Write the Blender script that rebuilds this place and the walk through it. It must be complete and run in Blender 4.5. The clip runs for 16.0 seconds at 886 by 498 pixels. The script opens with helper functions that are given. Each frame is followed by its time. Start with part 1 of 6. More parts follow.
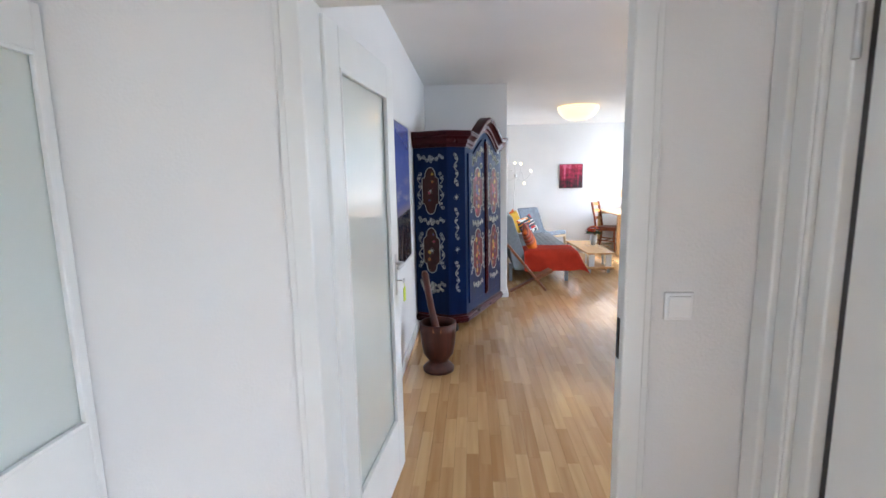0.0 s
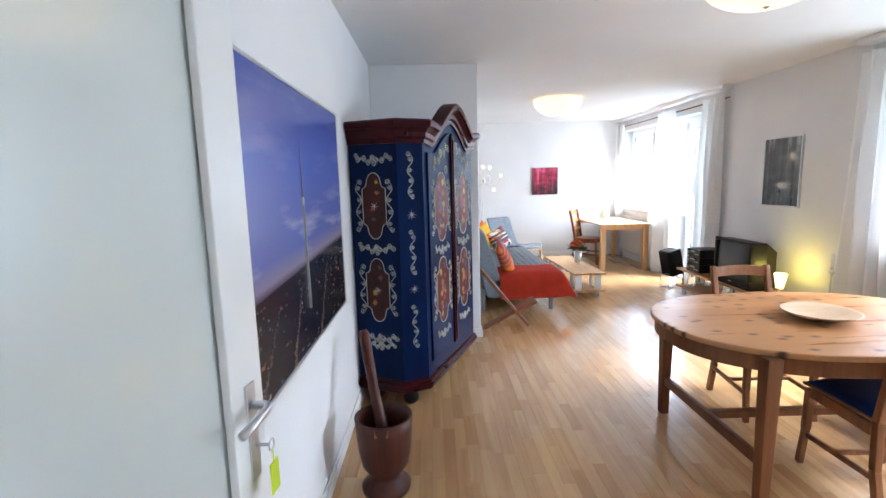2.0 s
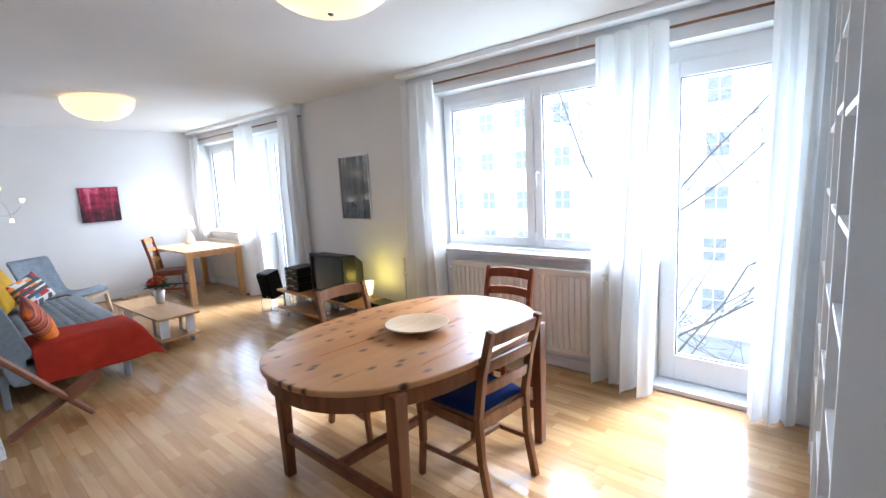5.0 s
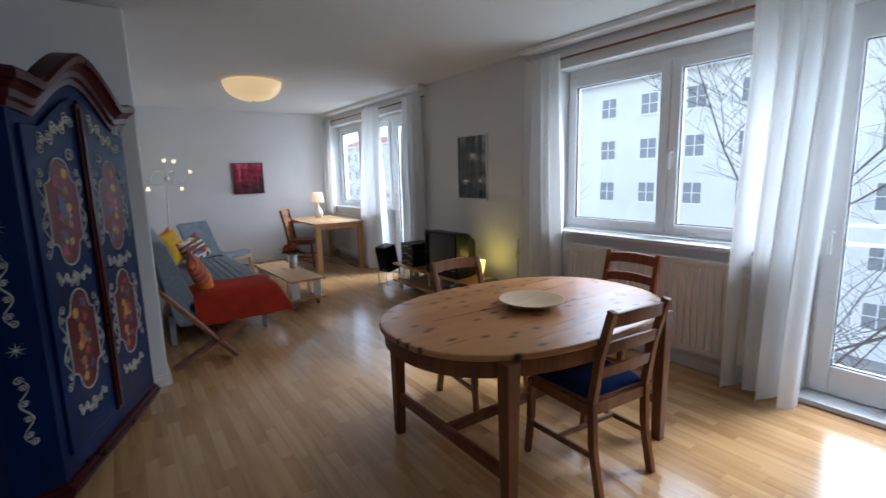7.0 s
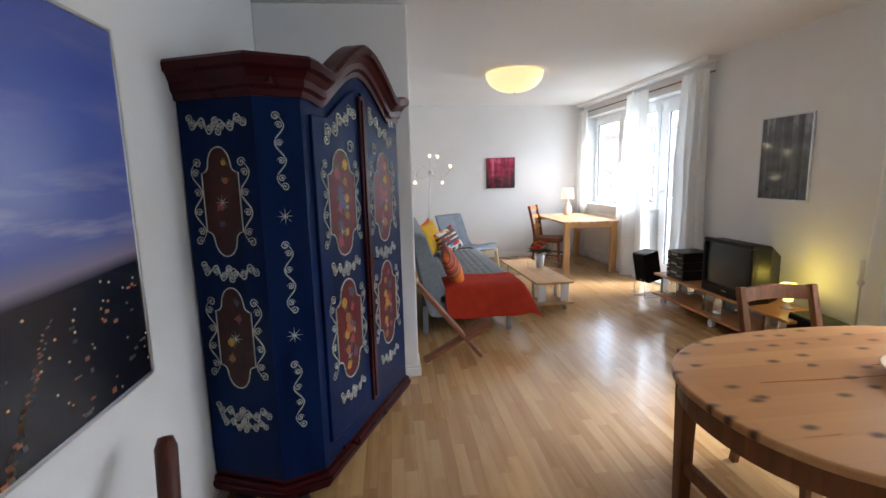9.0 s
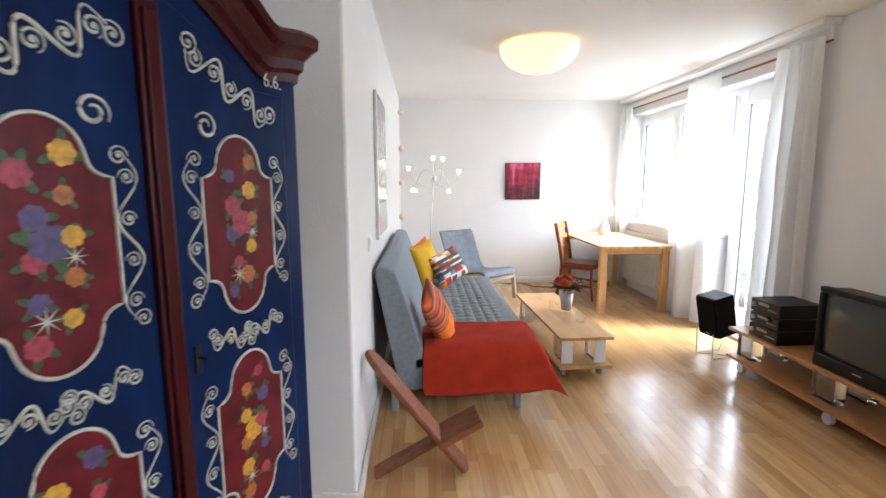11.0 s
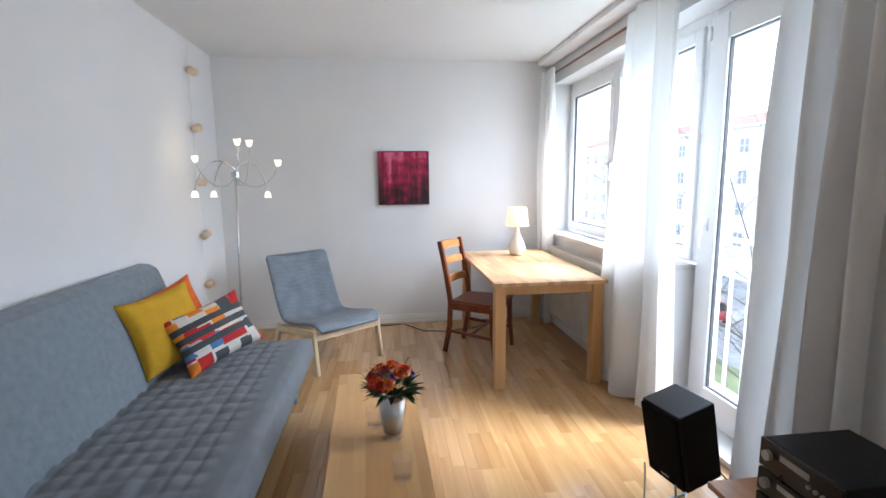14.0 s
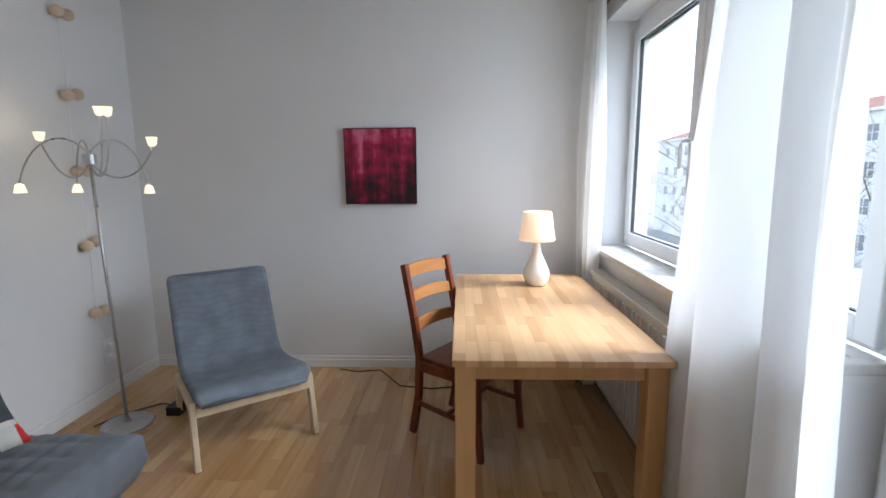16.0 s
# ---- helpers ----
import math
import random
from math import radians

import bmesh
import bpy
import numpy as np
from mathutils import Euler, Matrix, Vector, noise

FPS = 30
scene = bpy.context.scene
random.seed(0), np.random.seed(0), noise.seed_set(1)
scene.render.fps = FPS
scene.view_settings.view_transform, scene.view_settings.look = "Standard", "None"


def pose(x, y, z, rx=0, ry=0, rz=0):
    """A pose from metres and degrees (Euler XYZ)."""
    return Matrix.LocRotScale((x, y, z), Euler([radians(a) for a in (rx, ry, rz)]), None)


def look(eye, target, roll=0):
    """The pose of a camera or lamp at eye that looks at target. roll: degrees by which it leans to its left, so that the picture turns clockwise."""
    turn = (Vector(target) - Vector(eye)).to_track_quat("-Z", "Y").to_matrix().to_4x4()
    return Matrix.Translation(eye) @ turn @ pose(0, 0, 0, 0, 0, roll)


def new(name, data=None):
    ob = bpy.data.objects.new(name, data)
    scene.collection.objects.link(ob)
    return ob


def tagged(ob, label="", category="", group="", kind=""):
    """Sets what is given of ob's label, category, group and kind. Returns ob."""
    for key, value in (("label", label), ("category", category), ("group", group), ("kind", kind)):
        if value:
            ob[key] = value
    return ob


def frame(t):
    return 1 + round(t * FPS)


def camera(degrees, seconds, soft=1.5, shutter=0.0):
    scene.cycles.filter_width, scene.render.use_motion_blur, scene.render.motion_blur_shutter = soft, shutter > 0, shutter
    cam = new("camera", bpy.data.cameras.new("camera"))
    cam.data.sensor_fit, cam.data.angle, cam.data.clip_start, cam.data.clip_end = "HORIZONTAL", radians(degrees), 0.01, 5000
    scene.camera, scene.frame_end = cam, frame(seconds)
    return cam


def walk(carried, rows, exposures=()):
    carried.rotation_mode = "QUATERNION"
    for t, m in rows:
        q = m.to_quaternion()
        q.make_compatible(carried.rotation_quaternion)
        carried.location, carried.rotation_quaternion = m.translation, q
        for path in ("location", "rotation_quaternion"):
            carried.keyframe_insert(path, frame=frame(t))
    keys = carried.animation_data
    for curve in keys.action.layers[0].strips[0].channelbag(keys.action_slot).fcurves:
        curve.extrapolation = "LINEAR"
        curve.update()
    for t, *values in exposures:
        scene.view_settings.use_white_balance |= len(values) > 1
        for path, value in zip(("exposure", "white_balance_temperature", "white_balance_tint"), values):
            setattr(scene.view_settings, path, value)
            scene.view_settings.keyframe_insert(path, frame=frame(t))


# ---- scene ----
cam = camera(86.5, 16.0, shutter=0.2)
PATH = [
    (0, (0.18, 0.108, 1.491), (0.056, 2.081, 1.187), -1.1),
    (0.5, (0.188, 0.485, 1.504), (0.05, 2.456, 1.194), -0.3),
    (1, (0.149, 0.853, 1.511), (0.069, 2.827, 1.203), -0.4),
    (1.5, (0.137, 1.133, 1.507), (0.119, 3.109, 1.204), -0.8),
    (2, (0.19, 1.426, 1.516), (0.22, 3.405, 1.227), -1.5),
    (2.5, (0.189, 1.656, 1.515), (0.41, 3.625, 1.238), -1.9),
    (3, (0.233, 1.826, 1.513), (0.695, 3.755, 1.253), -2.5),
    (3.5, (0.335, 1.953, 1.509), (1.015, 3.818, 1.269), -3.1),
    (4, (0.443, 2.028, 1.521), (1.466, 3.729, 1.275), -3.0),
    (4.5, (0.489, 2.01, 1.559), (1.853, 3.446, 1.282), -2.9),
    (4.7, (0.479, 1.997, 1.556), (1.947, 3.324, 1.267), -3.0),
    (6.8, (0.436, 2.044, 1.46), (1.669, 3.589, 1.153), -1.5),
    (7, (0.429, 2.042, 1.463), (1.549, 3.668, 1.142), -1.5),
    (7.5, (0.422, 2.04, 1.452), (1.219, 3.841, 1.102), -1.6),
    (8, (0.423, 2.115, 1.435), (0.904, 4.024, 1.082), -2.0),
    (8.5, (0.441, 2.325, 1.426), (0.733, 4.276, 1.092), -2.1),
    (8.7, (0.45, 2.413, 1.448), (0.698, 4.371, 1.123), -2.0),
    (10.8, (0.793, 3.754, 1.433), (0.894, 5.732, 1.149), 0.2),
    (11, (0.906, 3.891, 1.45), (0.992, 5.868, 1.165), -0.1),
    (11.5, (1.071, 4.193, 1.463), (1.258, 6.164, 1.181), 0.2),
    (12, (1.271, 4.576, 1.434), (1.63, 6.525, 1.169), 0.1),
    (12.5, (1.498, 4.907, 1.428), (1.862, 6.855, 1.159), -0.2),
    (13, (1.716, 5.204, 1.45), (2.029, 7.157, 1.159), -0.3),
    (13.5, (1.923, 5.554, 1.431), (2.229, 7.509, 1.137), -0.6),
    (14, (2.139, 5.873, 1.429), (2.372, 7.837, 1.138), -0.6),
    (14.5, (2.37, 6.171, 1.436), (2.542, 8.14, 1.131), -0.5),
    (15, (2.572, 6.556, 1.399), (2.733, 8.525, 1.086), -0.1),
    (15.5, (2.733, 6.907, 1.367), (2.791, 8.883, 1.061), -0.5),
    (16, (2.869, 7.262, 1.401), (2.786, 9.235, 1.082), -0.5),
]
EXPO = [(0.0, 3.62, 5700, 9), (1.5, 3.75, 5600, 9), (3.0, 3.67, 5500, 9), (4.0, 3.5, 5400, 9), (4.7, 3.45, 5400, 9), (6.0, 2.5, 5500, 9), (6.8, 2.05, 5500, 9), (7.5, 2.0, 5600, 9), (8.0, 2.32, 5700, 9), (8.7, 2.8, 5900, 9), (10.0, 3.4, 6100, 9), (11.0, 3.6, 6100, 9), (12.5, 3.4, 6000, 9), (13.5, 3.0, 5800, 9), (14.5, 2.55, 5700, 9), (16.0, 2.03, 5800, 9)]
walk(cam, [(t, look(eye, target, roll)) for t, eye, target, roll in PATH], EXPO)

# ---- light ----
world = bpy.data.worlds.new("overcast_sky")
scene.world = world
world.use_nodes = True
wn = world.node_tree
sky = wn.nodes.new("ShaderNodeTexSky")
sky.sky_type = "NISHITA"
sky.sun_disc = False
sky.sun_elevation = radians(38)
sky.sun_rotation = radians(100)
sky.air_density, sky.dust_density, sky.ozone_density = 1.0, 1.5, 2.0
hue = wn.nodes.new("ShaderNodeHueSaturation")
hue.inputs["Saturation"].default_value = 0.45
wn.links.new(sky.outputs["Color"], hue.inputs["Color"])
wn.links.new(hue.outputs["Color"], wn.nodes["Background"].inputs["Color"])
wn.nodes["Background"].inputs["Strength"].default_value = 0.15
sun_data = bpy.data.lights.new("sun", "SUN")
sun_data.energy, sun_data.angle, sun_data.color = 1.0, radians(25), (1.0, 0.97, 0.93)
sun = new("sun", sun_data)
sun.matrix_world = look((30, -6, 30), (4, 0, 0))


def window_light(name, y0, y1, z0, z1, watts):
    d = bpy.data.lights.new(name, "AREA")
    d.shape, d.size, d.size_y, d.energy, d.color = "RECTANGLE", y1 - y0, z1 - z0, watts, (0.86, 0.94, 1.0)
    o = new(name, d)
    o.matrix_world = look((4.13, (y0 + y1) / 2, (z0 + z1) / 2), (0, (y0 + y1) / 2, (z0 + z1) / 2 - 0.6))
    return o


window_light("daylight_dining_window", 3.25, 4.85, 0.95, 2.25, 4)
window_light("daylight_dining_door", 2.4, 3.0, 0.1, 2.25, 3)
window_light("daylight_living_window", 8.5, 9.9, 0.95, 2.25, 4)
window_light("daylight_living_door", 7.62, 8.35, 0.1, 2.25, 3)
# Added area lamp in an unseen side opening, brightens the hall from the east.
hall_fill = bpy.data.lights.new("added_hall_light", "AREA")
hall_fill.shape, hall_fill.size, hall_fill.size_y, hall_fill.energy, hall_fill.color = "RECTANGLE", 0.85, 1.9, 1.3, (0.93, 0.97, 1.0)
new("added_hall_light", hall_fill).matrix_world = look((1.16, -0.70, 1.05), (-1, -0.62, 1.15))


def point_light(name, place, watts, color, radius=0.05):
    d = bpy.data.lights.new(name, "POINT")
    d.energy, d.color, d.shadow_soft_size = watts, color, radius
    o = new(name, d)
    o.location = place
    return o


# ---- materials ----
def nodes_of(name):
    m = bpy.data.materials.new(name)
    m.use_nodes = True
    t = m.node_tree
    return m, t, t.nodes["Principled BSDF"]


def ramp_of(t, stops):
    r = t.nodes.new("ShaderNodeValToRGB")
    e = r.color_ramp.elements
    while len(e) < len(stops):
        e.new(0.5)
    for el, (p, c) in zip(e, stops):
        el.position, el.color = p, (*c, 1)
    return r


def surface(name, color, rough=0.5, metal=0.0, vary=0.12, scale=6.0, bump=0.0, bump_scale=150.0, coat=0.0, sheen=0.0, stretch=(1, 1, 1), spec=0.5):
    """A plain material with stains at a large and a fine scale, uneven gloss and a fine relief."""
    m, t, p = nodes_of(name)
    co = t.nodes.new("ShaderNodeTexCoord")
    mp = t.nodes.new("ShaderNodeMapping")
    mp.inputs["Scale"].default_value = stretch
    t.links.new(co.outputs["Object"], mp.inputs["Vector"])
    big = t.nodes.new("ShaderNodeTexNoise")
    big.inputs["Scale"].default_value, big.inputs["Detail"].default_value = scale, 8
    t.links.new(mp.outputs["Vector"], big.inputs["Vector"])
    r = ramp_of(t, [(0.3, [c * (1 - vary) for c in color]), (0.7, [min(1, c * (1 + vary * 0.6)) for c in color])])
    t.links.new(big.outputs["Fac"], r.inputs["Fac"])
    t.links.new(r.outputs["Color"], p.inputs["Base Color"])
    g = t.nodes.new("ShaderNodeMapRange")
    g.inputs["To Min"].default_value, g.inputs["To Max"].default_value = max(0.02, rough - 0.08), min(1, rough + 0.08)
    t.links.new(big.outputs["Fac"], g.inputs["Value"])
    t.links.new(g.outputs["Result"], p.inputs["Roughness"])
    p.inputs["Metallic"].default_value = metal
    p.inputs["Specular IOR Level"].default_value = spec
    p.inputs["Coat Weight"].default_value = coat
    p.inputs["Sheen Weight"].default_value = sheen
    if bump:
        fine = t.nodes.new("ShaderNodeTexNoise")
        fine.inputs["Scale"].default_value, fine.inputs["Detail"].default_value = bump_scale, 4
        t.links.new(mp.outputs["Vector"], fine.inputs["Vector"])
        b = t.nodes.new("ShaderNodeBump")
        b.inputs["Strength"].default_value, b.inputs["Distance"].default_value = bump, 0.004
        t.links.new(fine.outputs["Fac"], b.inputs["Height"])
        t.links.new(b.outputs["Normal"], p.inputs["Normal"])
    return m


def wood(name, dark, light, rough=0.4, axis=1, grain=1.0, strips=None, per_piece=0.0, knots=0.0):
    """Wood with grain along an axis; strips: (width, length) of glued staves; per_piece: how far pieces differ; knots: their share."""
    m, t, p = nodes_of(name)
    N, K = t.nodes.new, t.links.new
    co = N("ShaderNodeTexCoord")
    mp = N("ShaderNodeMapping")
    sc = [22 * grain] * 3
    sc[axis] = 1.3 * grain
    mp.inputs["Scale"].default_value = sc
    K(co.outputs["Object"], mp.inputs["Vector"])
    info = N("ShaderNodeObjectInfo")
    geo = N("ShaderNodeNewGeometry")
    add = N("ShaderNodeMath")
    add.operation = "ADD"
    K(info.outputs["Random"], add.inputs[0])
    K(geo.outputs["Random Per Island"], add.inputs[1])
    fr = N("ShaderNodeMath")
    fr.operation = "FRACT"
    K(add.outputs[0], fr.inputs[0])
    no = N("ShaderNodeTexNoise")
    no.noise_dimensions = "4D"
    no.inputs["Scale"].default_value, no.inputs["Detail"].default_value, no.inputs["Distortion"].default_value = 1.0, 9, 0.7
    K(mp.outputs["Vector"], no.inputs["Vector"])
    w = N("ShaderNodeMath")
    w.operation = "MULTIPLY"
    w.inputs[1].default_value = 40 if per_piece else 0
    K(fr.outputs[0], w.inputs[0])
    K(w.outputs[0], no.inputs["W"])
    val = no.outputs["Fac"]
    if per_piece:
        mx = N("ShaderNodeMath")
        mx.operation = "MULTIPLY_ADD"
        off = N("ShaderNodeMath")
        off.operation = "SUBTRACT"
        off.inputs[1].default_value = 0.5
        K(fr.outputs[0], off.inputs[0])
        K(off.outputs[0], mx.inputs[0])
        mx.inputs[1].default_value = per_piece
        K(val, mx.inputs[2])
        val = mx.outputs[0]
    if strips:
        br = N("ShaderNodeTexBrick")
        br.offset = 0.37
        br.inputs["Color1"].default_value, br.inputs["Color2"].default_value, br.inputs["Mortar"].default_value = (0.2,) * 3 + (1,), (0.8,) * 3 + (1,), (0.3,) * 3 + (1,)
        br.inputs["Scale"].default_value, br.inputs["Mortar Size"].default_value = 1.0, 0.0006
        br.inputs["Brick Width"].default_value, br.inputs["Row Height"].default_value = strips[1], strips[0]
        rot = N("ShaderNodeMapping")
        rot.inputs["Rotation"].default_value = (0, 0, radians(90) if axis == 1 else 0)
        K(co.outputs["Object"], rot.inputs["Vector"])
        K(rot.outputs["Vector"], br.inputs["Vector"])
        sm = N("ShaderNodeMix")
        sm.inputs["Factor"].default_value = 0.5
        K(val, sm.inputs["A"])
        K(br.outputs["Color"], sm.inputs["B"])
        val = sm.outputs["Result"]
    r = ramp_of(t, [(0.25, dark), (0.5, [(a + b) / 2 for a, b in zip(dark, light)]), (0.75, light)])
    K(val, r.inputs["Fac"])
    col = r.outputs["Color"]
    if knots:
        km = N("ShaderNodeMapping")
        ks = [13.0] * 3
        ks[axis] = 7.5
        km.inputs["Scale"].default_value = ks
        K(co.outputs["Object"], km.inputs["Vector"])
        vo = N("ShaderNodeTexVoronoi")
        vo.voronoi_dimensions = "2D"
        vo.inputs["Scale"].default_value = 1.0
        K(km.outputs["Vector"], vo.inputs["Vector"])
        kr = ramp_of(t, [(0.07, (1, 1, 1)), (0.19, (0.35, 0.35, 0.35)), (0.26, (0, 0, 0))])
        K(vo.outputs["Distance"], kr.inputs["Fac"])
        sep = N("ShaderNodeSeparateColor")
        K(vo.outputs["Color"], sep.inputs["Color"])
        gt = N("ShaderNodeMath")
        gt.operation = "LESS_THAN"
        gt.inputs[1].default_value = knots
        K(sep.outputs["Red"], gt.inputs[0])
        mul = N("ShaderNodeMath")
        mul.operation = "MULTIPLY"
        K(kr.outputs["Color"], mul.inputs[0])
        K(gt.outputs[0], mul.inputs[1])
        mk = N("ShaderNodeMix")
        mk.data_type = "RGBA"
        K(mul.outputs[0], mk.inputs["Factor"])
        K(col, mk.inputs["A"])
        mk.inputs["B"].default_value = (0.07, 0.022, 0.008, 1)
        col = mk.outputs["Result"]
    K(col, p.inputs["Base Color"])
    if rough > 0.3:
        p.inputs["Specular IOR Level"].default_value = 0.3
    rr = N("ShaderNodeMapRange")
    rr.inputs["To Min"].default_value, rr.inputs["To Max"].default_value = rough - 0.06, rough + 0.08
    K(no.outputs["Fac"], rr.inputs["Value"])
    K(rr.outputs["Result"], p.inputs["Roughness"])
    b = N("ShaderNodeBump")
    b.inputs["Strength"].default_value, b.inputs["Distance"].default_value = 0.12, 0.001
    K(no.outputs["Fac"], b.inputs["Height"])
    K(b.outputs["Normal"], p.inputs["Normal"])
    return m


def glass(name, rough=0.0, color=(1, 1, 1)):
    m, t, p = nodes_of(name)
    p.inputs["Base Color"].default_value = (*color, 1)
    p.inputs["Transmission Weight"].default_value = 1.0
    p.inputs["Roughness"].default_value = rough
    p.inputs["IOR"].default_value = 1.45
    return m


def pane_glass(name):
    """Thin clear glazing: mostly see-through, with a little mirror."""
    m, t, p = nodes_of(name)
    out = t.nodes["Material Output"]
    tr, gl, mix, lw, pw, fr = (t.nodes.new(n) for n in ("ShaderNodeBsdfTransparent", "ShaderNodeBsdfGlossy", "ShaderNodeMixShader", "ShaderNodeLayerWeight", "ShaderNodeMath", "ShaderNodeMath"))
    pw.operation, fr.operation = "POWER", "MULTIPLY_ADD"
    pw.inputs[1].default_value, fr.inputs[1].default_value, fr.inputs[2].default_value = 5.0, 0.5, 0.03
    t.links.new(lw.outputs["Facing"], pw.inputs[0])
    t.links.new(pw.outputs[0], fr.inputs[0])
    gl.inputs["Roughness"].default_value = 0.01
    t.links.new(fr.outputs[0], mix.inputs[0])
    t.links.new(tr.outputs[0], mix.inputs[1])
    t.links.new(gl.outputs[0], mix.inputs[2])
    t.links.new(mix.outputs[0], out.inputs["Surface"])
    t.nodes.remove(p)
    return m


def glow(name, color, strength):
    m, t, p = nodes_of(name)
    p.inputs["Base Color"].default_value = (*[min(1, c) for c in color], 1)
    p.inputs["Emission Color"].default_value = (*color, 1)
    p.inputs["Emission Strength"].default_value = strength
    p.inputs["Roughness"].default_value = 0.35
    return m


def cloth(name, color, through_light=0.5, weave=900.0):
    m, t, p = nodes_of(name)
    out = t.nodes["Material Output"]
    p.inputs["Base Color"].default_value = (*color, 1)
    p.inputs["Roughness"].default_value = 0.95
    tl = t.nodes.new("ShaderNodeBsdfTranslucent")
    tl.inputs["Color"].default_value = (*color, 1)
    mix = t.nodes.new("ShaderNodeMixShader")
    mix.inputs[0].default_value = through_light
    no = t.nodes.new("ShaderNodeTexNoise")
    no.inputs["Scale"].default_value = weave
    b = t.nodes.new("ShaderNodeBump")
    b.inputs["Strength"].default_value, b.inputs["Distance"].default_value = 0.2, 0.001
    co = t.nodes.new("ShaderNodeTexCoord")
    t.links.new(co.outputs["Object"], no.inputs["Vector"])
    t.links.new(no.outputs["Fac"], b.inputs["Height"])
    t.links.new(b.outputs["Normal"], p.inputs["Normal"])
    t.links.new(p.outputs[0], mix.inputs[1])
    t.links.new(tl.outputs[0], mix.inputs[2])
    t.links.new(mix.outputs[0], out.inputs["Surface"])
    return m


M_WALL = surface("woodchip_white_wall", (0.76, 0.76, 0.76), 0.9, vary=0.03, scale=2.0, bump=0.35, bump_scale=120)
M_CEIL = surface("ceiling_paint", (0.76, 0.76, 0.76), 0.92, vary=0.03, scale=1.5, bump=0.15, bump_scale=120)
M_TRIM = surface("white_gloss_paint", (0.82, 0.82, 0.81), 0.35, vary=0.04, scale=5, bump=0.05, bump_scale=60)
M_PVC = surface("white_plastic_frame", (0.85, 0.86, 0.87), 0.3, vary=0.03, scale=4)
M_DOOR = surface("old_white_door_paint", (0.76, 0.77, 0.76), 0.32, vary=0.05, scale=3, bump=0.08, bump_scale=40)
M_FROST = glass("frosted_door_glass", 0.30, (0.80, 0.86, 0.83))
frost = M_FROST.node_tree.nodes["Principled BSDF"]
frost.inputs["Transmission Weight"].default_value = 0.35
frost.inputs["Coat Weight"].default_value, frost.inputs["Coat Roughness"].default_value = 1.0, 0.10
M_PANE = pane_glass("window_glass")
# Dark rubber of the window seals; also paints shade in gaps and holes.
M_SEAL_SHADE = surface("dark_seal_and_shade", (0.06, 0.06, 0.065), 0.6)
M_FLOOR = wood("beech_strip_floor", (0.44, 0.240, 0.095), (0.63, 0.405, 0.190), 0.20, 1, 0.8, None, 0.42)
fl = M_FLOOR.node_tree.nodes["Principled BSDF"]
fl.inputs["Coat Weight"].default_value, fl.inputs["Coat Roughness"].default_value = 0.5, 0.13
M_SUB = surface("floor_joint", (0.36, 0.20, 0.095), 0.6)
M_BLUE = surface("painted_blue_wood", (0.0036, 0.014, 0.062), 0.36, vary=0.4, scale=7, bump=0.25, bump_scale=25, coat=0.0, spec=0.08, stretch=(1, 1, 0.25))
M_RED = surface("oxblood_paint", (0.042, 0.004, 0.006), 0.3, vary=0.3, scale=9, bump=0.15, bump_scale=30, coat=0.0, spec=0.15)
M_MEDAL = surface("dark_red_medallion", (0.10, 0.006, 0.012), 0.42, vary=0.45, scale=14, spec=0.2)
M_MEDALD = surface("umber_medallion", (0.045, 0.012, 0.010), 0.4, vary=0.45, scale=14, spec=0.2)
M_SCROLL = surface("cream_brush_paint", (0.46, 0.46, 0.40), 0.55, vary=0.3, scale=40)
M_PINE = wood("knotty_pine_top", (0.36, 0.145, 0.045), (0.54, 0.28, 0.11), 0.28, 0, 0.8, (0.11, 2.0), 0.0, 0.45)
M_PINED = wood("oiled_pine_frame", (0.12, 0.040, 0.013), (0.24, 0.09, 0.032), 0.38, 2, 1.2, None, 0.1)
M_CHAIR = wood("antique_pine_chair", (0.15, 0.055, 0.018), (0.30, 0.125, 0.045), 0.38, 2, 1.2, None, 0.1)
M_MAHOG = wood("reddish_brown_wood", (0.13, 0.030, 0.012), (0.27, 0.075, 0.028), 0.35, 2, 1.2, None, 0.1)
M_HONEY = wood("honey_slat_wood", (0.42, 0.17, 0.05), (0.60, 0.29, 0.10), 0.35, 0, 1.2)
M_DESK = wood("oak_block_board", (0.42, 0.23, 0.10), (0.70, 0.47, 0.26), 0.36, 1, 1.0, (0.045, 0.33))
M_BEECH = wood("pale_beech", (0.45, 0.25, 0.095), (0.60, 0.37, 0.165), 0.4, 2, 1.0)
M_BIRCH = wood("pale_birch", (0.62, 0.50, 0.32), (0.76, 0.64, 0.45), 0.42, 2, 1.0)
M_LAM = wood("beech_laminate_shelf", (0.46, 0.25, 0.09), (0.62, 0.385, 0.17), 0.35, 1, 1.0, (0.05, 0.4))
M_BENCH = wood("honey_bench_wood", (0.40, 0.17, 0.055), (0.56, 0.28, 0.11), 0.35, 1, 1.0)
M_DARKW = wood("dark_carved_wood", (0.035, 0.010, 0.007), (0.09, 0.024, 0.014), 0.4, 2, 1.0)
M_STOOL = wood("brown_carved_plank", (0.14, 0.045, 0.018), (0.30, 0.11, 0.045), 0.45, 0, 1.2)
M_GREY = surface("grey_blue_sofa_fabric", (0.20, 0.235, 0.27), 0.95, vary=0.14, scale=30, bump=0.5, bump_scale=500, sheen=0.15)
M_GREYD = surface("grey_quilted_cover", (0.165, 0.185, 0.21), 0.7, vary=0.14, scale=14, bump=0.5, bump_scale=350, sheen=0.1)
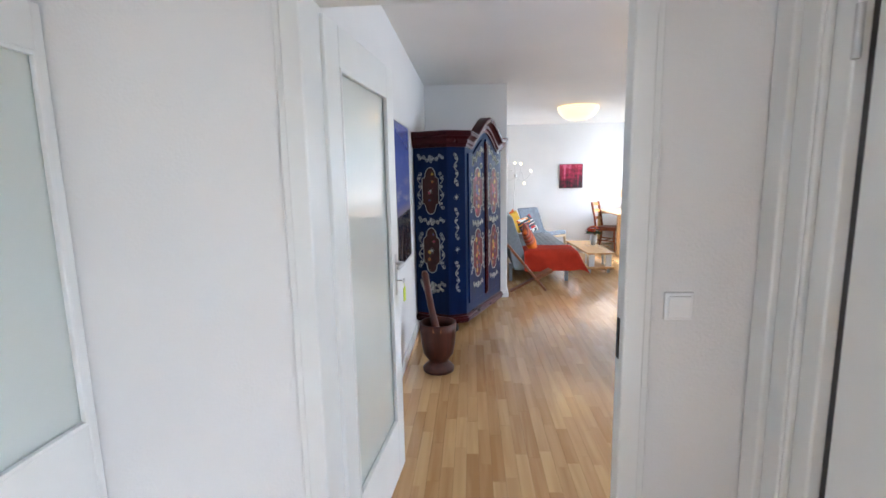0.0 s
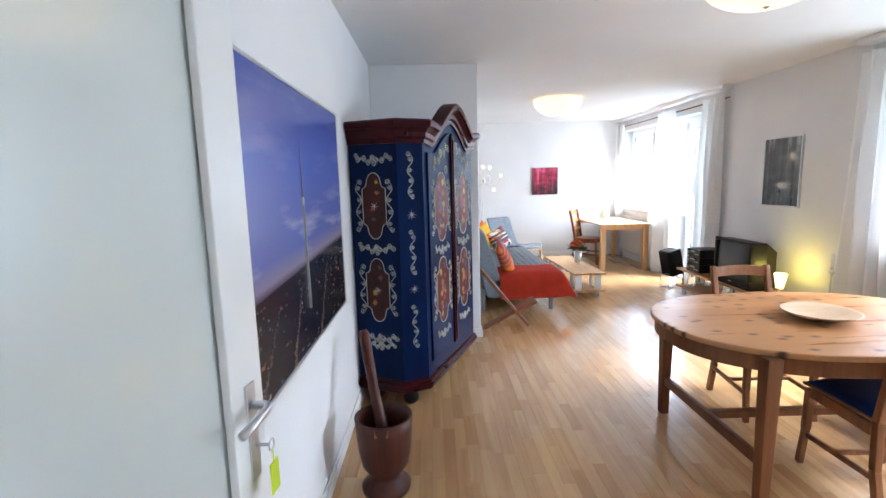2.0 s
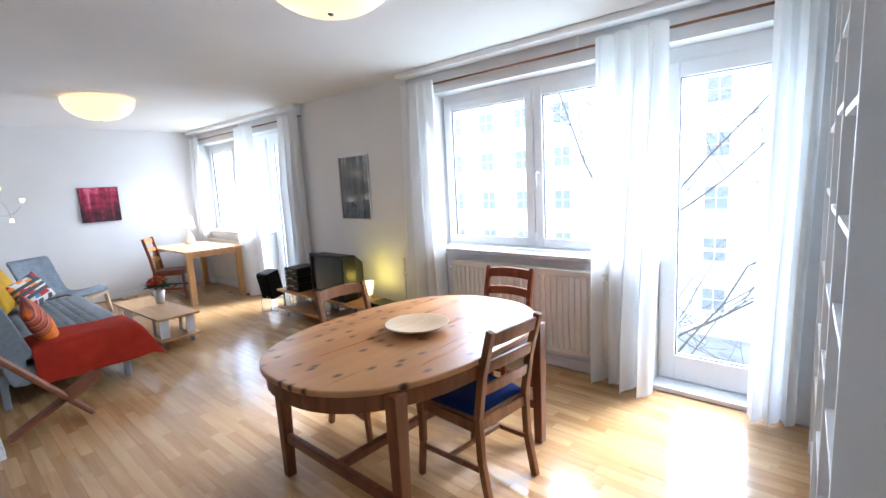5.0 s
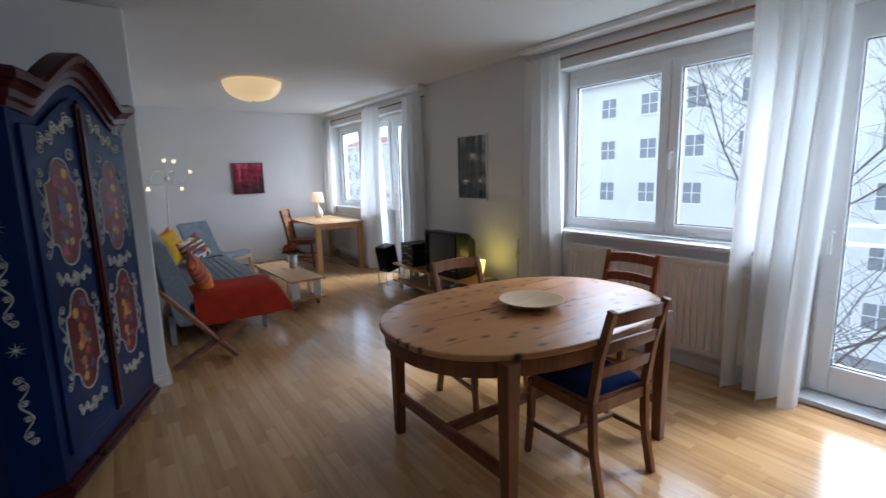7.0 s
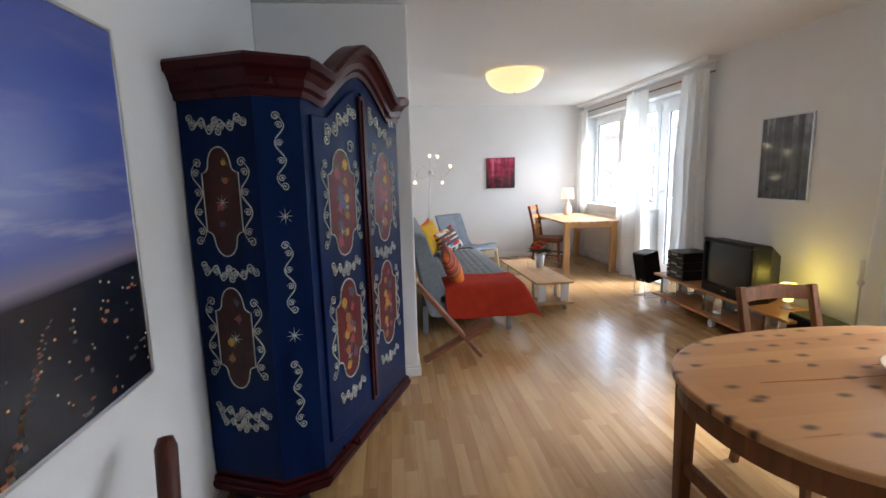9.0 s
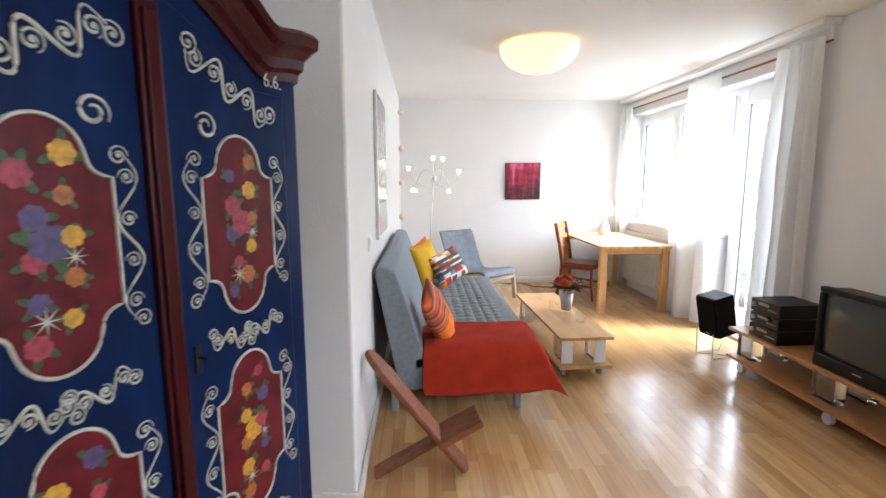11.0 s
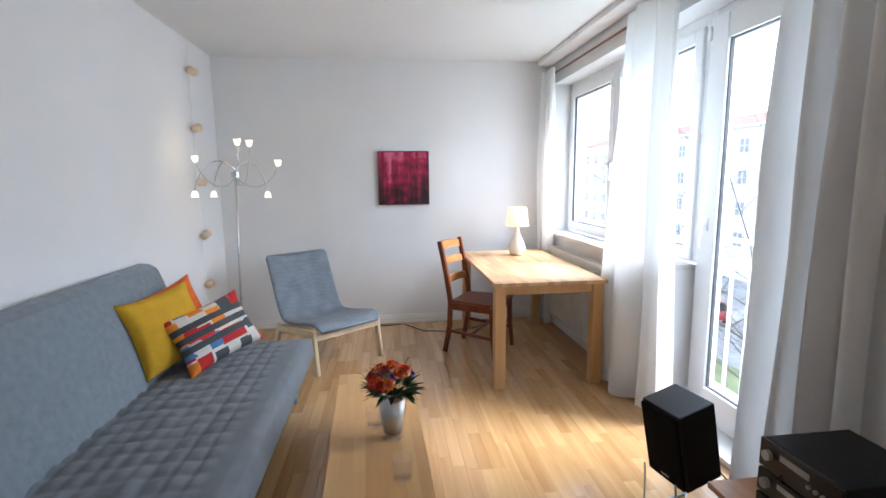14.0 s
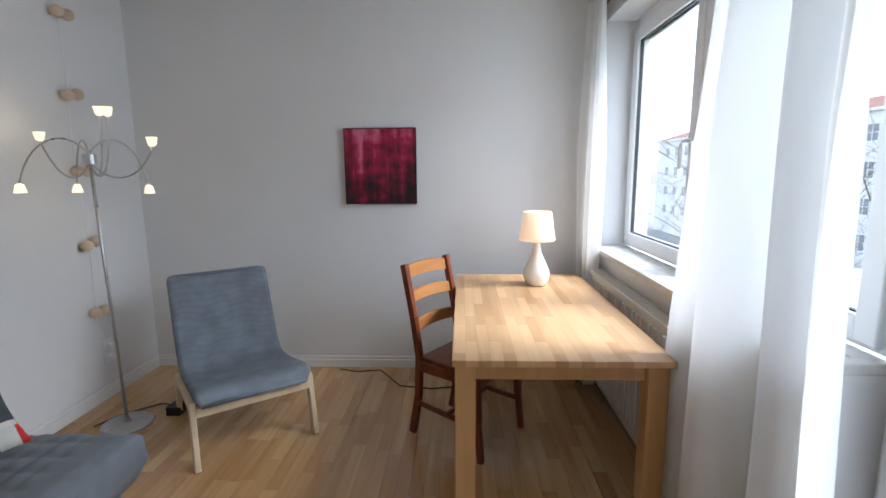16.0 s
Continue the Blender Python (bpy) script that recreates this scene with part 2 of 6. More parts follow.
M_MESHF = surface("light_blue_grey_mesh_fabric", (0.185, 0.215, 0.255), 0.8, vary=0.22, scale=10, bump=0.5, bump_scale=700)
mesh_t = M_MESHF.node_tree
mesh_wave, mesh_mix, mesh_co = mesh_t.nodes.new("ShaderNodeTexWave"), mesh_t.nodes.new("ShaderNodeMix"), mesh_t.nodes.new("ShaderNodeTexCoord")
mesh_wave.inputs["Scale"].default_value, mesh_wave.inputs["Distortion"].default_value, mesh_wave.inputs["Detail"].default_value, mesh_wave.inputs["Detail Scale"].default_value = 9.0, 9.0, 1.0, 0.6
mesh_wave.bands_direction = "Z"
mesh_mix.data_type, mesh_mix.blend_type = "RGBA", "MULTIPLY"
mesh_base = mesh_t.nodes["Principled BSDF"].inputs["Base Color"]
mesh_ramp = ramp_of(mesh_t, [(0.2, (0.93, 0.93, 0.94)), (0.8, (1.0, 1.0, 1.0))])
mesh_t.links.new(mesh_co.outputs["Object"], mesh_wave.inputs["Vector"])
mesh_t.links.new(mesh_wave.outputs["Fac"], mesh_ramp.inputs["Fac"])
mesh_t.links.new(mesh_base.links[0].from_socket, mesh_mix.inputs["A"])
mesh_t.links.new(mesh_ramp.outputs["Color"], mesh_mix.inputs["B"])
mesh_mix.inputs["Factor"].default_value = 1.0
mesh_t.links.new(mesh_mix.outputs["Result"], mesh_base)
M_RUST = surface("rust_red_blanket", (0.40, 0.034, 0.016), 0.95, vary=0.2, scale=8, bump=0.6, bump_scale=350, spec=0.15)
M_YELLOW = surface("mustard_yellow_fabric", (0.62, 0.36, 0.015), 0.9, vary=0.12, scale=12, bump=0.4, bump_scale=500)
M_ORANGE = surface("orange_fabric", (0.72, 0.14, 0.015), 0.8, vary=0.2, scale=12, bump=0.4, bump_scale=400)
M_NAVY = surface("navy_seat_fabric", (0.008, 0.025, 0.12), 0.95, spec=0.2, vary=0.2, scale=20, bump=0.4, bump_scale=500)
M_BLACK = surface("black_plastic", (0.008, 0.008, 0.009), 0.45, spec=0.25, vary=0.2, scale=8, bump=0.1, bump_scale=300)
M_BLACKM = surface("black_brushed_front", (0.012, 0.012, 0.014), 0.3, metal=0.0, spec=0.3, vary=0.2, scale=8)
M_CLOTHB = surface("black_speaker_cloth", (0.006, 0.006, 0.007), 0.95, spec=0.1, vary=0.2, scale=50, bump=0.5, bump_scale=800)
M_CRT = surface("dark_picture_tube", (0.06, 0.068, 0.064), 0.10, vary=0.1, scale=3)
M_STEEL = surface("brushed_steel", (0.55, 0.55, 0.55), 0.3, metal=1.0, vary=0.1, scale=20)
M_SILVER = surface("silver_frame", (0.62, 0.63, 0.64), 0.35, metal=0.9, vary=0.06)
M_GREYMET = surface("grey_lacquered_steel", (0.30, 0.32, 0.34), 0.4, metal=0.3)
M_COPPER = surface("brown_curtain_rod", (0.22, 0.09, 0.035), 0.4, metal=0.2)
M_RAD = surface("cream_radiator_enamel", (0.76, 0.74, 0.68), 0.35, vary=0.03)
M_STONE = surface("pale_stone_sill", (0.66, 0.65, 0.63), 0.3, vary=0.12, scale=30, bump=0.03)
M_CERAM = surface("cream_glazed_ceramic", (0.78, 0.74, 0.66), 0.18, vary=0.05, coat=0.4)
M_BOWL = wood("turned_pale_wood", (0.55, 0.38, 0.22), (0.72, 0.55, 0.36), 0.35, 0, 0.8)
M_CLEAR = pane_glass("clear_glass")
M_BLOCK = glass("glass_block", 0.12, (0.9, 0.96, 0.95))
M_CURT = cloth("sheer_white_curtain", (0.86, 0.86, 0.85), 0.34)
M_SHELL = cloth("translucent_shell_shade", (0.78, 0.66, 0.52), 0.4, 120)
M_TAG = surface("yellow_plastic_tag", (0.62, 0.75, 0.03), 0.4)
M_CABLE = surface("black_cable", (0.015, 0.012, 0.012), 0.5)
M_LEAF = surface("dark_green_leaf", (0.025, 0.07, 0.018), 0.5, vary=0.4, scale=30)
M_PETALS = [surface("orange_red_petal", (0.70, 0.07, 0.015), 0.6, vary=0.3, scale=40), surface("deep_red_petal", (0.32, 0.010, 0.018), 0.6, vary=0.3, scale=40),
            surface("orange_petal", (0.80, 0.20, 0.015), 0.6, vary=0.3, scale=40), surface("violet_petal", (0.10, 0.02, 0.25), 0.6, vary=0.3, scale=40)]
M_PAINTS = [surface("rose_paint", (0.30, 0.025, 0.055), 0.5, vary=0.5, scale=60), surface("yellow_paint", (0.48, 0.26, 0.02), 0.5, vary=0.4, scale=60), surface("leaf_green_paint", (0.035, 0.075, 0.022), 0.5, vary=0.5, scale=60),
            surface("white_paint", (0.70, 0.68, 0.62), 0.5), surface("violet_paint", (0.07, 0.045, 0.14), 0.5, vary=0.4, scale=60), surface("ochre_paint", (0.33, 0.11, 0.02), 0.5, vary=0.4, scale=60)]
M_SHADE = glow("lamp_glass_warm", (1.0, 0.70, 0.34), 0.13)
M_BULB = glow("small_halogen_shade", (1.0, 0.78, 0.46), 0.32)
M_DLAMP = glow("desk_lamp_shade", (1.0, 0.70, 0.45), 0.14)
M_CANDLE = glow("yellow_table_light", (1.0, 0.72, 0.18), 0.4)


# ---- shapes ----
def box(bm, x0, y0, z0, x1, y1, z1):
    v = [bm.verts.new(c) for c in ((x0, y0, z0), (x1, y0, z0), (x1, y1, z0), (x0, y1, z0), (x0, y0, z1), (x1, y0, z1), (x1, y1, z1), (x0, y1, z1))]
    for f in ((3, 2, 1, 0), (4, 5, 6, 7), (0, 1, 5, 4), (1, 2, 6, 5), (2, 3, 7, 6), (3, 0, 4, 7)):
        bm.faces.new([v[i] for i in f])
    return v


def prism(bm, pts, z0, z1):
    a = [bm.verts.new((x, y, z0)) for x, y in pts]
    b = [bm.verts.new((x, y, z1)) for x, y in pts]
    bm.faces.new(a[::-1])
    bm.faces.new(b)
    for i in range(len(pts)):
        j = (i + 1) % len(pts)
        bm.faces.new((a[i], a[j], b[j], b[i]))
    return a + b


def lathe(bm, prof, seg=32, at=(0, 0, 0)):
    rings = []
    for r, z in prof:
        rings.append([bm.verts.new((at[0] + r * math.cos(2 * math.pi * k / seg), at[1] + r * math.sin(2 * math.pi * k / seg), at[2] + z)) for k in range(seg)])
    for a, b in zip(rings, rings[1:]):
        for k in range(seg):
            j = (k + 1) % seg
            bm.faces.new((a[k], a[j], b[j], b[k]))
    bm.faces.new(rings[0][::-1])
    bm.faces.new(rings[-1])


def tube(bm, pts, r, seg=8, flat=1.0):
    pts = [Vector(p) for p in pts]
    rings = []
    for i, p in enumerate(pts):
        d = (pts[min(i + 1, len(pts) - 1)] - pts[max(i - 1, 0)]).normalized()
        up = Vector((0, 0, 1)) if abs(d.z) < 0.95 else Vector((1, 0, 0))
        s = d.cross(up).normalized()
        u = s.cross(d)
        rad = r[i] if isinstance(r, (list, tuple)) else r
        rings.append([bm.verts.new(p + (s * math.cos(2 * math.pi * k / seg) + u * flat * math.sin(2 * math.pi * k / seg)) * rad) for k in range(seg)])
    for a, b in zip(rings, rings[1:]):
        for k in range(seg):
            j = (k + 1) % seg
            bm.faces.new((a[k], a[j], b[j], b[k]))
    bm.faces.new(rings[0][::-1])
    bm.faces.new(rings[-1])


def plank(bm, a, b, width, thick, side=(0, 1, 0)):
    """A straight bar from a to b; width along side, thickness across both."""
    a, b = Vector(a), Vector(b)
    d = (b - a).normalized()
    s = Vector(side)
    s = (s - d * s.dot(d)).normalized()
    n = d.cross(s)
    v = []
    for p in (a, b):
        for i, j in ((-1, -1), (1, -1), (1, 1), (-1, 1)):
            v.append(bm.verts.new(p + s * width / 2 * i + n * thick / 2 * j))
    for f in ((3, 2, 1, 0), (4, 5, 6, 7), (0, 1, 5, 4), (1, 2, 6, 5), (2, 3, 7, 6), (3, 0, 4, 7)):
        bm.faces.new([v[i] for i in f])


def bent(bm, pts, width, thick):
    """A strip of width along y that follows points in the x-z plane."""
    top, bot = [], []
    P = [Vector((x, 0, z)) for x, z in pts]
    for i, p in enumerate(P):
        d = (P[min(i + 1, len(P) - 1)] - P[max(i - 1, 0)]).normalized()
        n = Vector((-d.z, 0, d.x))
        top.append([bm.verts.new(p + n * thick / 2 + Vector((0, s * width / 2, 0))) for s in (-1, 1)])
        bot.append([bm.verts.new(p - n * thick / 2 + Vector((0, s * width / 2, 0))) for s in (-1, 1)])
    for i in range(len(P) - 1):
        bm.faces.new((top[i][0], top[i][1], top[i + 1][1], top[i + 1][0]))
        bm.faces.new((bot[i][1], bot[i][0], bot[i + 1][0], bot[i + 1][1]))
        bm.faces.new((bot[i][0], top[i][0], top[i + 1][0], bot[i + 1][0]))
        bm.faces.new((top[i][1], bot[i][1], bot[i + 1][1], top[i + 1][1]))
    bm.faces.new((top[0][1], top[0][0], bot[0][0], bot[0][1]))
    bm.faces.new((top[-1][0], top[-1][1], bot[-1][1], bot[-1][0]))


def make(name, mat, build, parent=None, bevel=0.0, smooth=False, m=None, seg=2):
    bm = bmesh.new()
    build(bm)
    bmesh.ops.recalc_face_normals(bm, faces=bm.faces)
    me = bpy.data.meshes.new(name)
    bm.to_mesh(me)
    bm.free()
    me.materials.append(mat)
    if smooth:
        for p in me.polygons:
            p.use_smooth = True
    ob = new(name, me)
    if parent:
        ob.parent = parent
    if m is not None:
        ob.matrix_basis = m
    if bevel:
        b = ob.modifiers.new("edge", "BEVEL")
        b.width, b.segments, b.limit_method, b.angle_limit = bevel, seg, "ANGLE", radians(40)
    return ob


def pieces(ob):
    """Makes each loose piece of ob's mesh an object of its own, beside ob."""
    bm = bmesh.new()
    bm.from_mesh(ob.data)
    left, groups = set(bm.verts), []
    while left:
        todo, got = [left.pop()], []
        while todo:
            v = todo.pop()
            got.append(v)
            for e in v.link_edges:
                w = e.other_vert(v)
                if w in left:
                    left.discard(w)
                    todo.append(w)
        groups.append({v.index for v in got})
    bm.verts.ensure_lookup_table()
    for k, keep in enumerate(sorted(groups, key=min)):
        part = bmesh.new()
        part.from_mesh(ob.data)
        bmesh.ops.delete(part, geom=[v for v in part.verts if v.index not in keep], context="VERTS")
        me = bpy.data.meshes.new(ob.name)
        part.to_mesh(me)
        part.free()
        me.materials.append(ob.data.materials[0])
        if k == 0:
            first = me
        else:
            o = ob.copy()
            o.data = me
            scene.collection.objects.link(o)
    ob.data = first
    bm.free()
    return ob


def part_box(name, mat, parent, c, bevel=0.003):
    return make(name, mat, lambda bm: box(bm, *c), parent, bevel)


def thing(name, m, label, category, group="", kind=""):
    o = new(name)
    o.empty_display_size = 0.1
    o.matrix_basis = m
    return tagged(o, label, category, group, kind)


def structure(name, mat, boxes, label, category, bevel=0.0):
    def build(bm):
        for c in boxes:
            box(bm, *c)
    return tagged(make(name, mat, build, None, bevel), label, category, kind="structure")


# ---- structure ----
H, WX, WIN = 2.55, 3.78, 3.96
structure("floor_base", M_SUB, [(-1.2, -1.4, -0.2, 4.12, 10.75, -0.006)], "dark underlay beneath the wooden strip floor", "floor")
structure("ceiling", M_CEIL, [(-1.2, -1.4, H, 4.12, 10.75, H + 0.2)], "smooth white painted ceiling", "ceiling")
structure("wall_north", M_WALL, [(0.40, 10.52, 0, 4.1, 10.72, H)], "white woodchip papered end wall", "wall")
structure("wall_living_west", M_WALL, [(0.40, 6.03, 0, 0.60, 10.52, H)], "white woodchip wall behind the sofa", "wall")
structure("wall_pier", M_WALL, [(-0.37, 5.83, 0, 0.605, 6.03, H)], "white wall pier beside the painted wardrobe", "wall", 0.012)
structure("wall_dining_west", M_WALL, [(-0.57, 1.58, 0, -0.37, 6.03, H)], "white woodchip wall with a night city picture", "wall")
structure("wall_east", M_WALL, [
    (WX, 1.3, 0, 4.10, 2.29, H), (WX, 5.06, 0, 4.10, 7.56, H), (WX, 10.44, 0, 4.10, 10.52, H),
    (WX, 3.08, 0, 4.10, 5.06, 0.88), (WX, 8.44, 0, 4.10, 10.44, 0.88), (WX, 2.29, 2.33, 4.10, 5.06, H), (WX, 7.56, 2.33, 4.10, 10.44, H)],
    "white outer wall with windows and balcony doors", "wall")
structure("wall_entrance", M_WALL, [(-1.2, 1.43, 0, -0.33, 1.58, H), (0.66, 1.43, 0, 1.2, 1.58, H), (-0.33, 1.43, 2.06, 0.66, 1.58, H)], "white wall around the hall doorway", "wall")
structure("wall_dining_south", M_WALL, [(0.9, 1.58, 0, WX, 1.76, H)], "white wall behind the open bookcase", "wall")
structure("wall_hall_west", M_WALL, [(-1.2, -1.4, 0, -1.05, 1.43, H)], "white hall wall", "wall")
# The gap from y -1.15 to -0.25 is unseen, added to let light in.
structure("wall_hall_east", M_WALL, [(1.05, -1.4, 0, 1.2, -1.15, H), (1.05, -0.25, 0, 1.2, 1.43, H), (1.05, -1.15, 2.05, 1.2, -0.25, H)], "white hall wall with an added opening for light", "wall")
structure("wall_hall_south", M_WALL, [(-1.05, -1.4, 0, 1.05, -1.25, H)], "white hall end wall", "wall")


def skirting(name, runs):
    def build(bm):
        for x0, y0, x1, y1 in runs:
            box(bm, x0, y0, 0, x1, y1, 0.06)
            sx, sy = (0.004, 0) if x1 - x0 < y1 - y0 else (0, 0.004)
            box(bm, x0 + sx, y0 + sy, 0.06, x1 - sx, y1 - sy, 0.085)
    return tagged(make(name, M_TRIM, build, None, 0.003), "white painted stepped baseboard", "baseboard", kind="structure")


skirting("baseboard", [(0.60, 10.502, WX, 10.52), (0.60, 6.05, 0.618, 10.50), (-0.37, 1.60, -0.352, 5.81), (-0.35, 5.812, 0.607, 5.83), (0.605, 5.814, 0.623, 6.05), (WX - 0.018, 5.065, WX, 7.55), (WX - 0.018, 3.10, WX, 5.06), (WX - 0.018, 8.45, WX, 10.50)])

# door frame of the hall doorway
structure("door_frame_1", M_DOOR, [(-0.33, 1.405, 0, -0.27, 1.60, 2.06), (0.60, 1.405, 0, 0.66, 1.47, 2.06), (-0.33, 1.405, 2.0, 0.66, 1.60, 2.06), (-0.35, 1.412, 0, -0.325, 1.43, 2.085), (0.655, 1.412, 0, 0.68, 1.43, 2.085), (-0.35, 1.412, 2.055, 0.68, 1.43, 2.085)], "white painted steel door frame", "door frame", 0.006)
part_strike = make("strike_plate", M_BLACK, lambda bm: box(bm, 0.597, 1.435, 0.96, 0.601, 1.455, 1.08))
part_strike.parent = bpy.data.objects["door_frame_1"]


def glazed_door(name, m, w, label, glass0=0.30, handle=True, st=0.115):
    """A white door leaf along local +x, hinged at its origin, with one tall frosted pane."""
    d = thing(name, m, label, "door", kind="structure")
    z1 = 1.98

    def leaf(bm):
        box(bm, 0, -0.02, 0.01, st, 0.02, z1)
        box(bm, w - st, -0.02, 0.01, w, 0.02, z1)
        box(bm, st, -0.02, 0.01, w - st, 0.02, glass0)
        box(bm, st, -0.02, z1 - 0.13, w - st, 0.02, z1)

    def bead(bm):
        for s in (-1, 1):
            y0, y1 = sorted((s * 0.006, s * 0.0235))
            box(bm, st, y0, glass0, st + 0.014, y1, z1 - 0.13)
            box(bm, w - st - 0.014, y0, glass0, w - st, y1, z1 - 0.13)
            box(bm, st + 0.014, y0, glass0, w - st - 0.014, y1, glass0 + 0.014)
            box(bm, st + 0.014, y0, z1 - 0.144, w - st - 0.014, y1, z1 - 0.13)
    make("leaf", M_DOOR, leaf, d, 0.004)
    make("glazing_bead", M_DOOR, bead, d, 0.003)
    part_box("pane", M_FROST, d, (st, -0.003, glass0, w - st, 0.003, z1 - 0.13), 0)

    def hinges(bm):
        for z in (0.25, 1.75):
            lathe(bm, [(0.008, 0), (0.008, 0.1)], 12, (-0.004, 0.016, z))
    pieces(make("hinge", M_STEEL, hinges, d))
    if handle:
        def plate(bm):
            for s in (-1, 1):
                y0, y1 = sorted((s * 0.02, s * 0.024))
                box(bm, w - 0.075, y0, 0.93, w - 0.04, y1, 1.13)
        tagged(make("handle_plate", M_SILVER, plate, d, 0.001), "aluminium handle plate")

        def lever(bm):
            for s in (-1, 1):
                tube(bm, [(w - 0.057, s * 0.022, 1.085), (w - 0.057, s * 0.055, 1.085), (w - 0.075, s * 0.062, 1.085), (w - 0.17, s * 0.062, 1.083)], 0.009, 10)
        make("handle", M_SILVER, lever, d, smooth=True)
    return d


ang = math.degrees(math.atan2(2.32 - 1.56, -0.20 + 0.27))
living_door = glazed_door("door_1", pose(-0.275, 1.575, 0, 0, 0, ang), 0.80, "open white door with tall frosted glass pane")


def key_tag(d):
    def key(bm):
        tube(bm, [(0.745, -0.021, 1.0), (0.745, -0.05, 1.0)], 0.0035, 8)
        tube(bm, [(0.745 + 0.011 * math.sin(a * 0.6), -0.055 - 0.001, 1.0 + 0.011 * math.cos(a * 0.6)) for a in range(12)], 0.002, 6)
    make("key", M_STEEL, key, d)

    def tag(bm):
        prism(bm, [(0.728, -0.060), (0.762, -0.060), (0.762, -0.056), (0.728, -0.056)], 0.90, 0.965)
        tube(bm, [(0.745, -0.058, 0.965), (0.745, -0.057, 0.99)], 0.0015, 6)
    tagged(make("key_tag", M_TAG, tag, d, 0.004), "yellow-green plastic key tag")


key_tag(living_door)
hall_door = glazed_door("door_2", pose(-1.02, 0.56, 0, 0, 0, 90), 0.86, "white hall door with frosted glass pane", 0.76, False, 0.03)
hd = thing("door_3", pose(1.035, 1.185, 0, 0, 0, -90), "closed white hall door in a painted frame", "door", kind="structure")
part_box("leaf", M_DOOR, hd, (0, -0.02, 0.01, 0.85, 0.015, 1.98), 0.004)
structure("door_frame_3", M_DOOR, [(0.955, 1.355, 0, 1.05, 1.428, 2.14), (0.972, 1.285, 0, 1.05, 1.355, 2.1), (0.988, 1.206, 0, 1.05, 1.27, 2.06), (0.975, 1.27, 0, 1.05, 1.285, 2.09)], "white hall door frame with stepped casing", "door frame", 0.006)
# Dark strip paints the shadow gap between casing and door leaf.
part_gap_shade = make("seal_and_gap_shade", M_SEAL_SHADE, lambda bm: box(bm, 1.02, 1.190, 0, 1.05, 1.206, 2.04))
part_gap_shade.parent = bpy.data.objects["door_frame_3"]


def frame_hinge(bm):
    for z in (0.3, 1.72):
        lathe(bm, [(0.009, 0), (0.009, 0.11)], 12, (0.990, 1.200, z))


pieces(make("hinge", M_STEEL, frame_hinge, bpy.data.objects["door_frame_3"]))


def switch(name, m):
    s = thing(name, m, "square white plastic light switch on the wall", "light switch")
    part_box("cover", M_PVC, s, (-0.04, -0.009, -0.04, 0.04, 0, 0.04), 0.003)
    make("rocker", M_PVC, lambda bm: plank(bm, (-0.03, -0.012, 0), (0.03, -0.012, 0), 0.06, 0.006, (0, -0.06, 1)), s, 0.002)
    return s


switch("light_switch", pose(0.755, 1.43, 1.12))
switch("light_switch", pose(0.60, 6.55, 1.10, 0, 0, 90))


# ---- windows ----
def sash(parent, y0, y1, z0, z1, hinge_left=True, handle=None, f=0.075, fb=0.075):
    def build(bm):
        box(bm, WIN - 0.02, y0, z0, WIN + 0.05, y0 + f, z1)
        box(bm, WIN - 0.02, y1 - f, z0, WIN + 0.05, y1, z1)
        box(bm, WIN - 0.02, y0 + f, z0, WIN + 0.05, y1 - f, z0 + fb)
        box(bm, WIN - 0.02, y0 + f, z1 - f, WIN + 0.05, y1 - f, z1)
    make("sash", M_PVC, build, parent, 0.006)
    def seal_and_gap_shade(bm):
        for c in ((y0 + f, z0 + fb, y0 + f + 0.006, z1 - f), (y1 - f - 0.006, z0 + fb, y1 - f, z1 - f), (y0 + f, z0 + fb, y1 - f, z0 + fb + 0.006), (y0 + f, z1 - f - 0.006, y1 - f, z1 - f)):
            box(bm, WIN - 0.004, c[0], c[1], WIN + 0.016, c[2], c[3])
    make("seal_and_gap_shade", M_SEAL_SHADE, seal_and_gap_shade, parent)
    p = make("pane", M_PANE, lambda bm: box(bm, WIN + 0.008, y0 + f, z0 + fb, WIN + 0.012, y1 - f, z1 - f), parent)
    p.visible_shadow = False
    if handle is not None:
        hy, hz = handle

        def lever(bm):
            box(bm, WIN - 0.028, hy - 0.014, hz - 0.035, WIN - 0.02, hy + 0.014, hz + 0.035)
            tube(bm, [(WIN - 0.025, hy, hz), (WIN - 0.06, hy, hz), (WIN - 0.065, hy, hz - 0.015), (WIN - 0.065, hy, hz - 0.13)], 0.009, 10)
        make("handle", M_PVC, lever, parent, 0.002)

    def hinge(bm):
        for z in (z0 + 0.05, z1 - 0.12):
            lathe(bm, [(0.009, 0), (0.009, 0.07)], 10, (WIN - 0.026, y0 + 0.008 if hinge_left else y1 - 0.008, z))
    pieces(make("hinge", M_PVC, hinge, parent))


def outer_frame(parent, y0, y1, z0, z1, mids=()):
    def build(bm):
        f = 0.045
        a, b = WIN + 0.0, WIN + 0.065
        box(bm, a, y0, z0, b, y0 + f, z1)
        box(bm, a, y1 - f, z0, b, y1, z1)
        box(bm, a, y0 + f, z0, b, y1 - f, z0 + f)
        box(bm, a, y0 + f, z1 - 0.14, b, y1 - f, z1)
        for y in mids:
            box(bm, a, y - 0.03, z0 + f, b, y + 0.03, z1 - 0.14)
    make("frame", M_PVC, build, parent, 0.004)


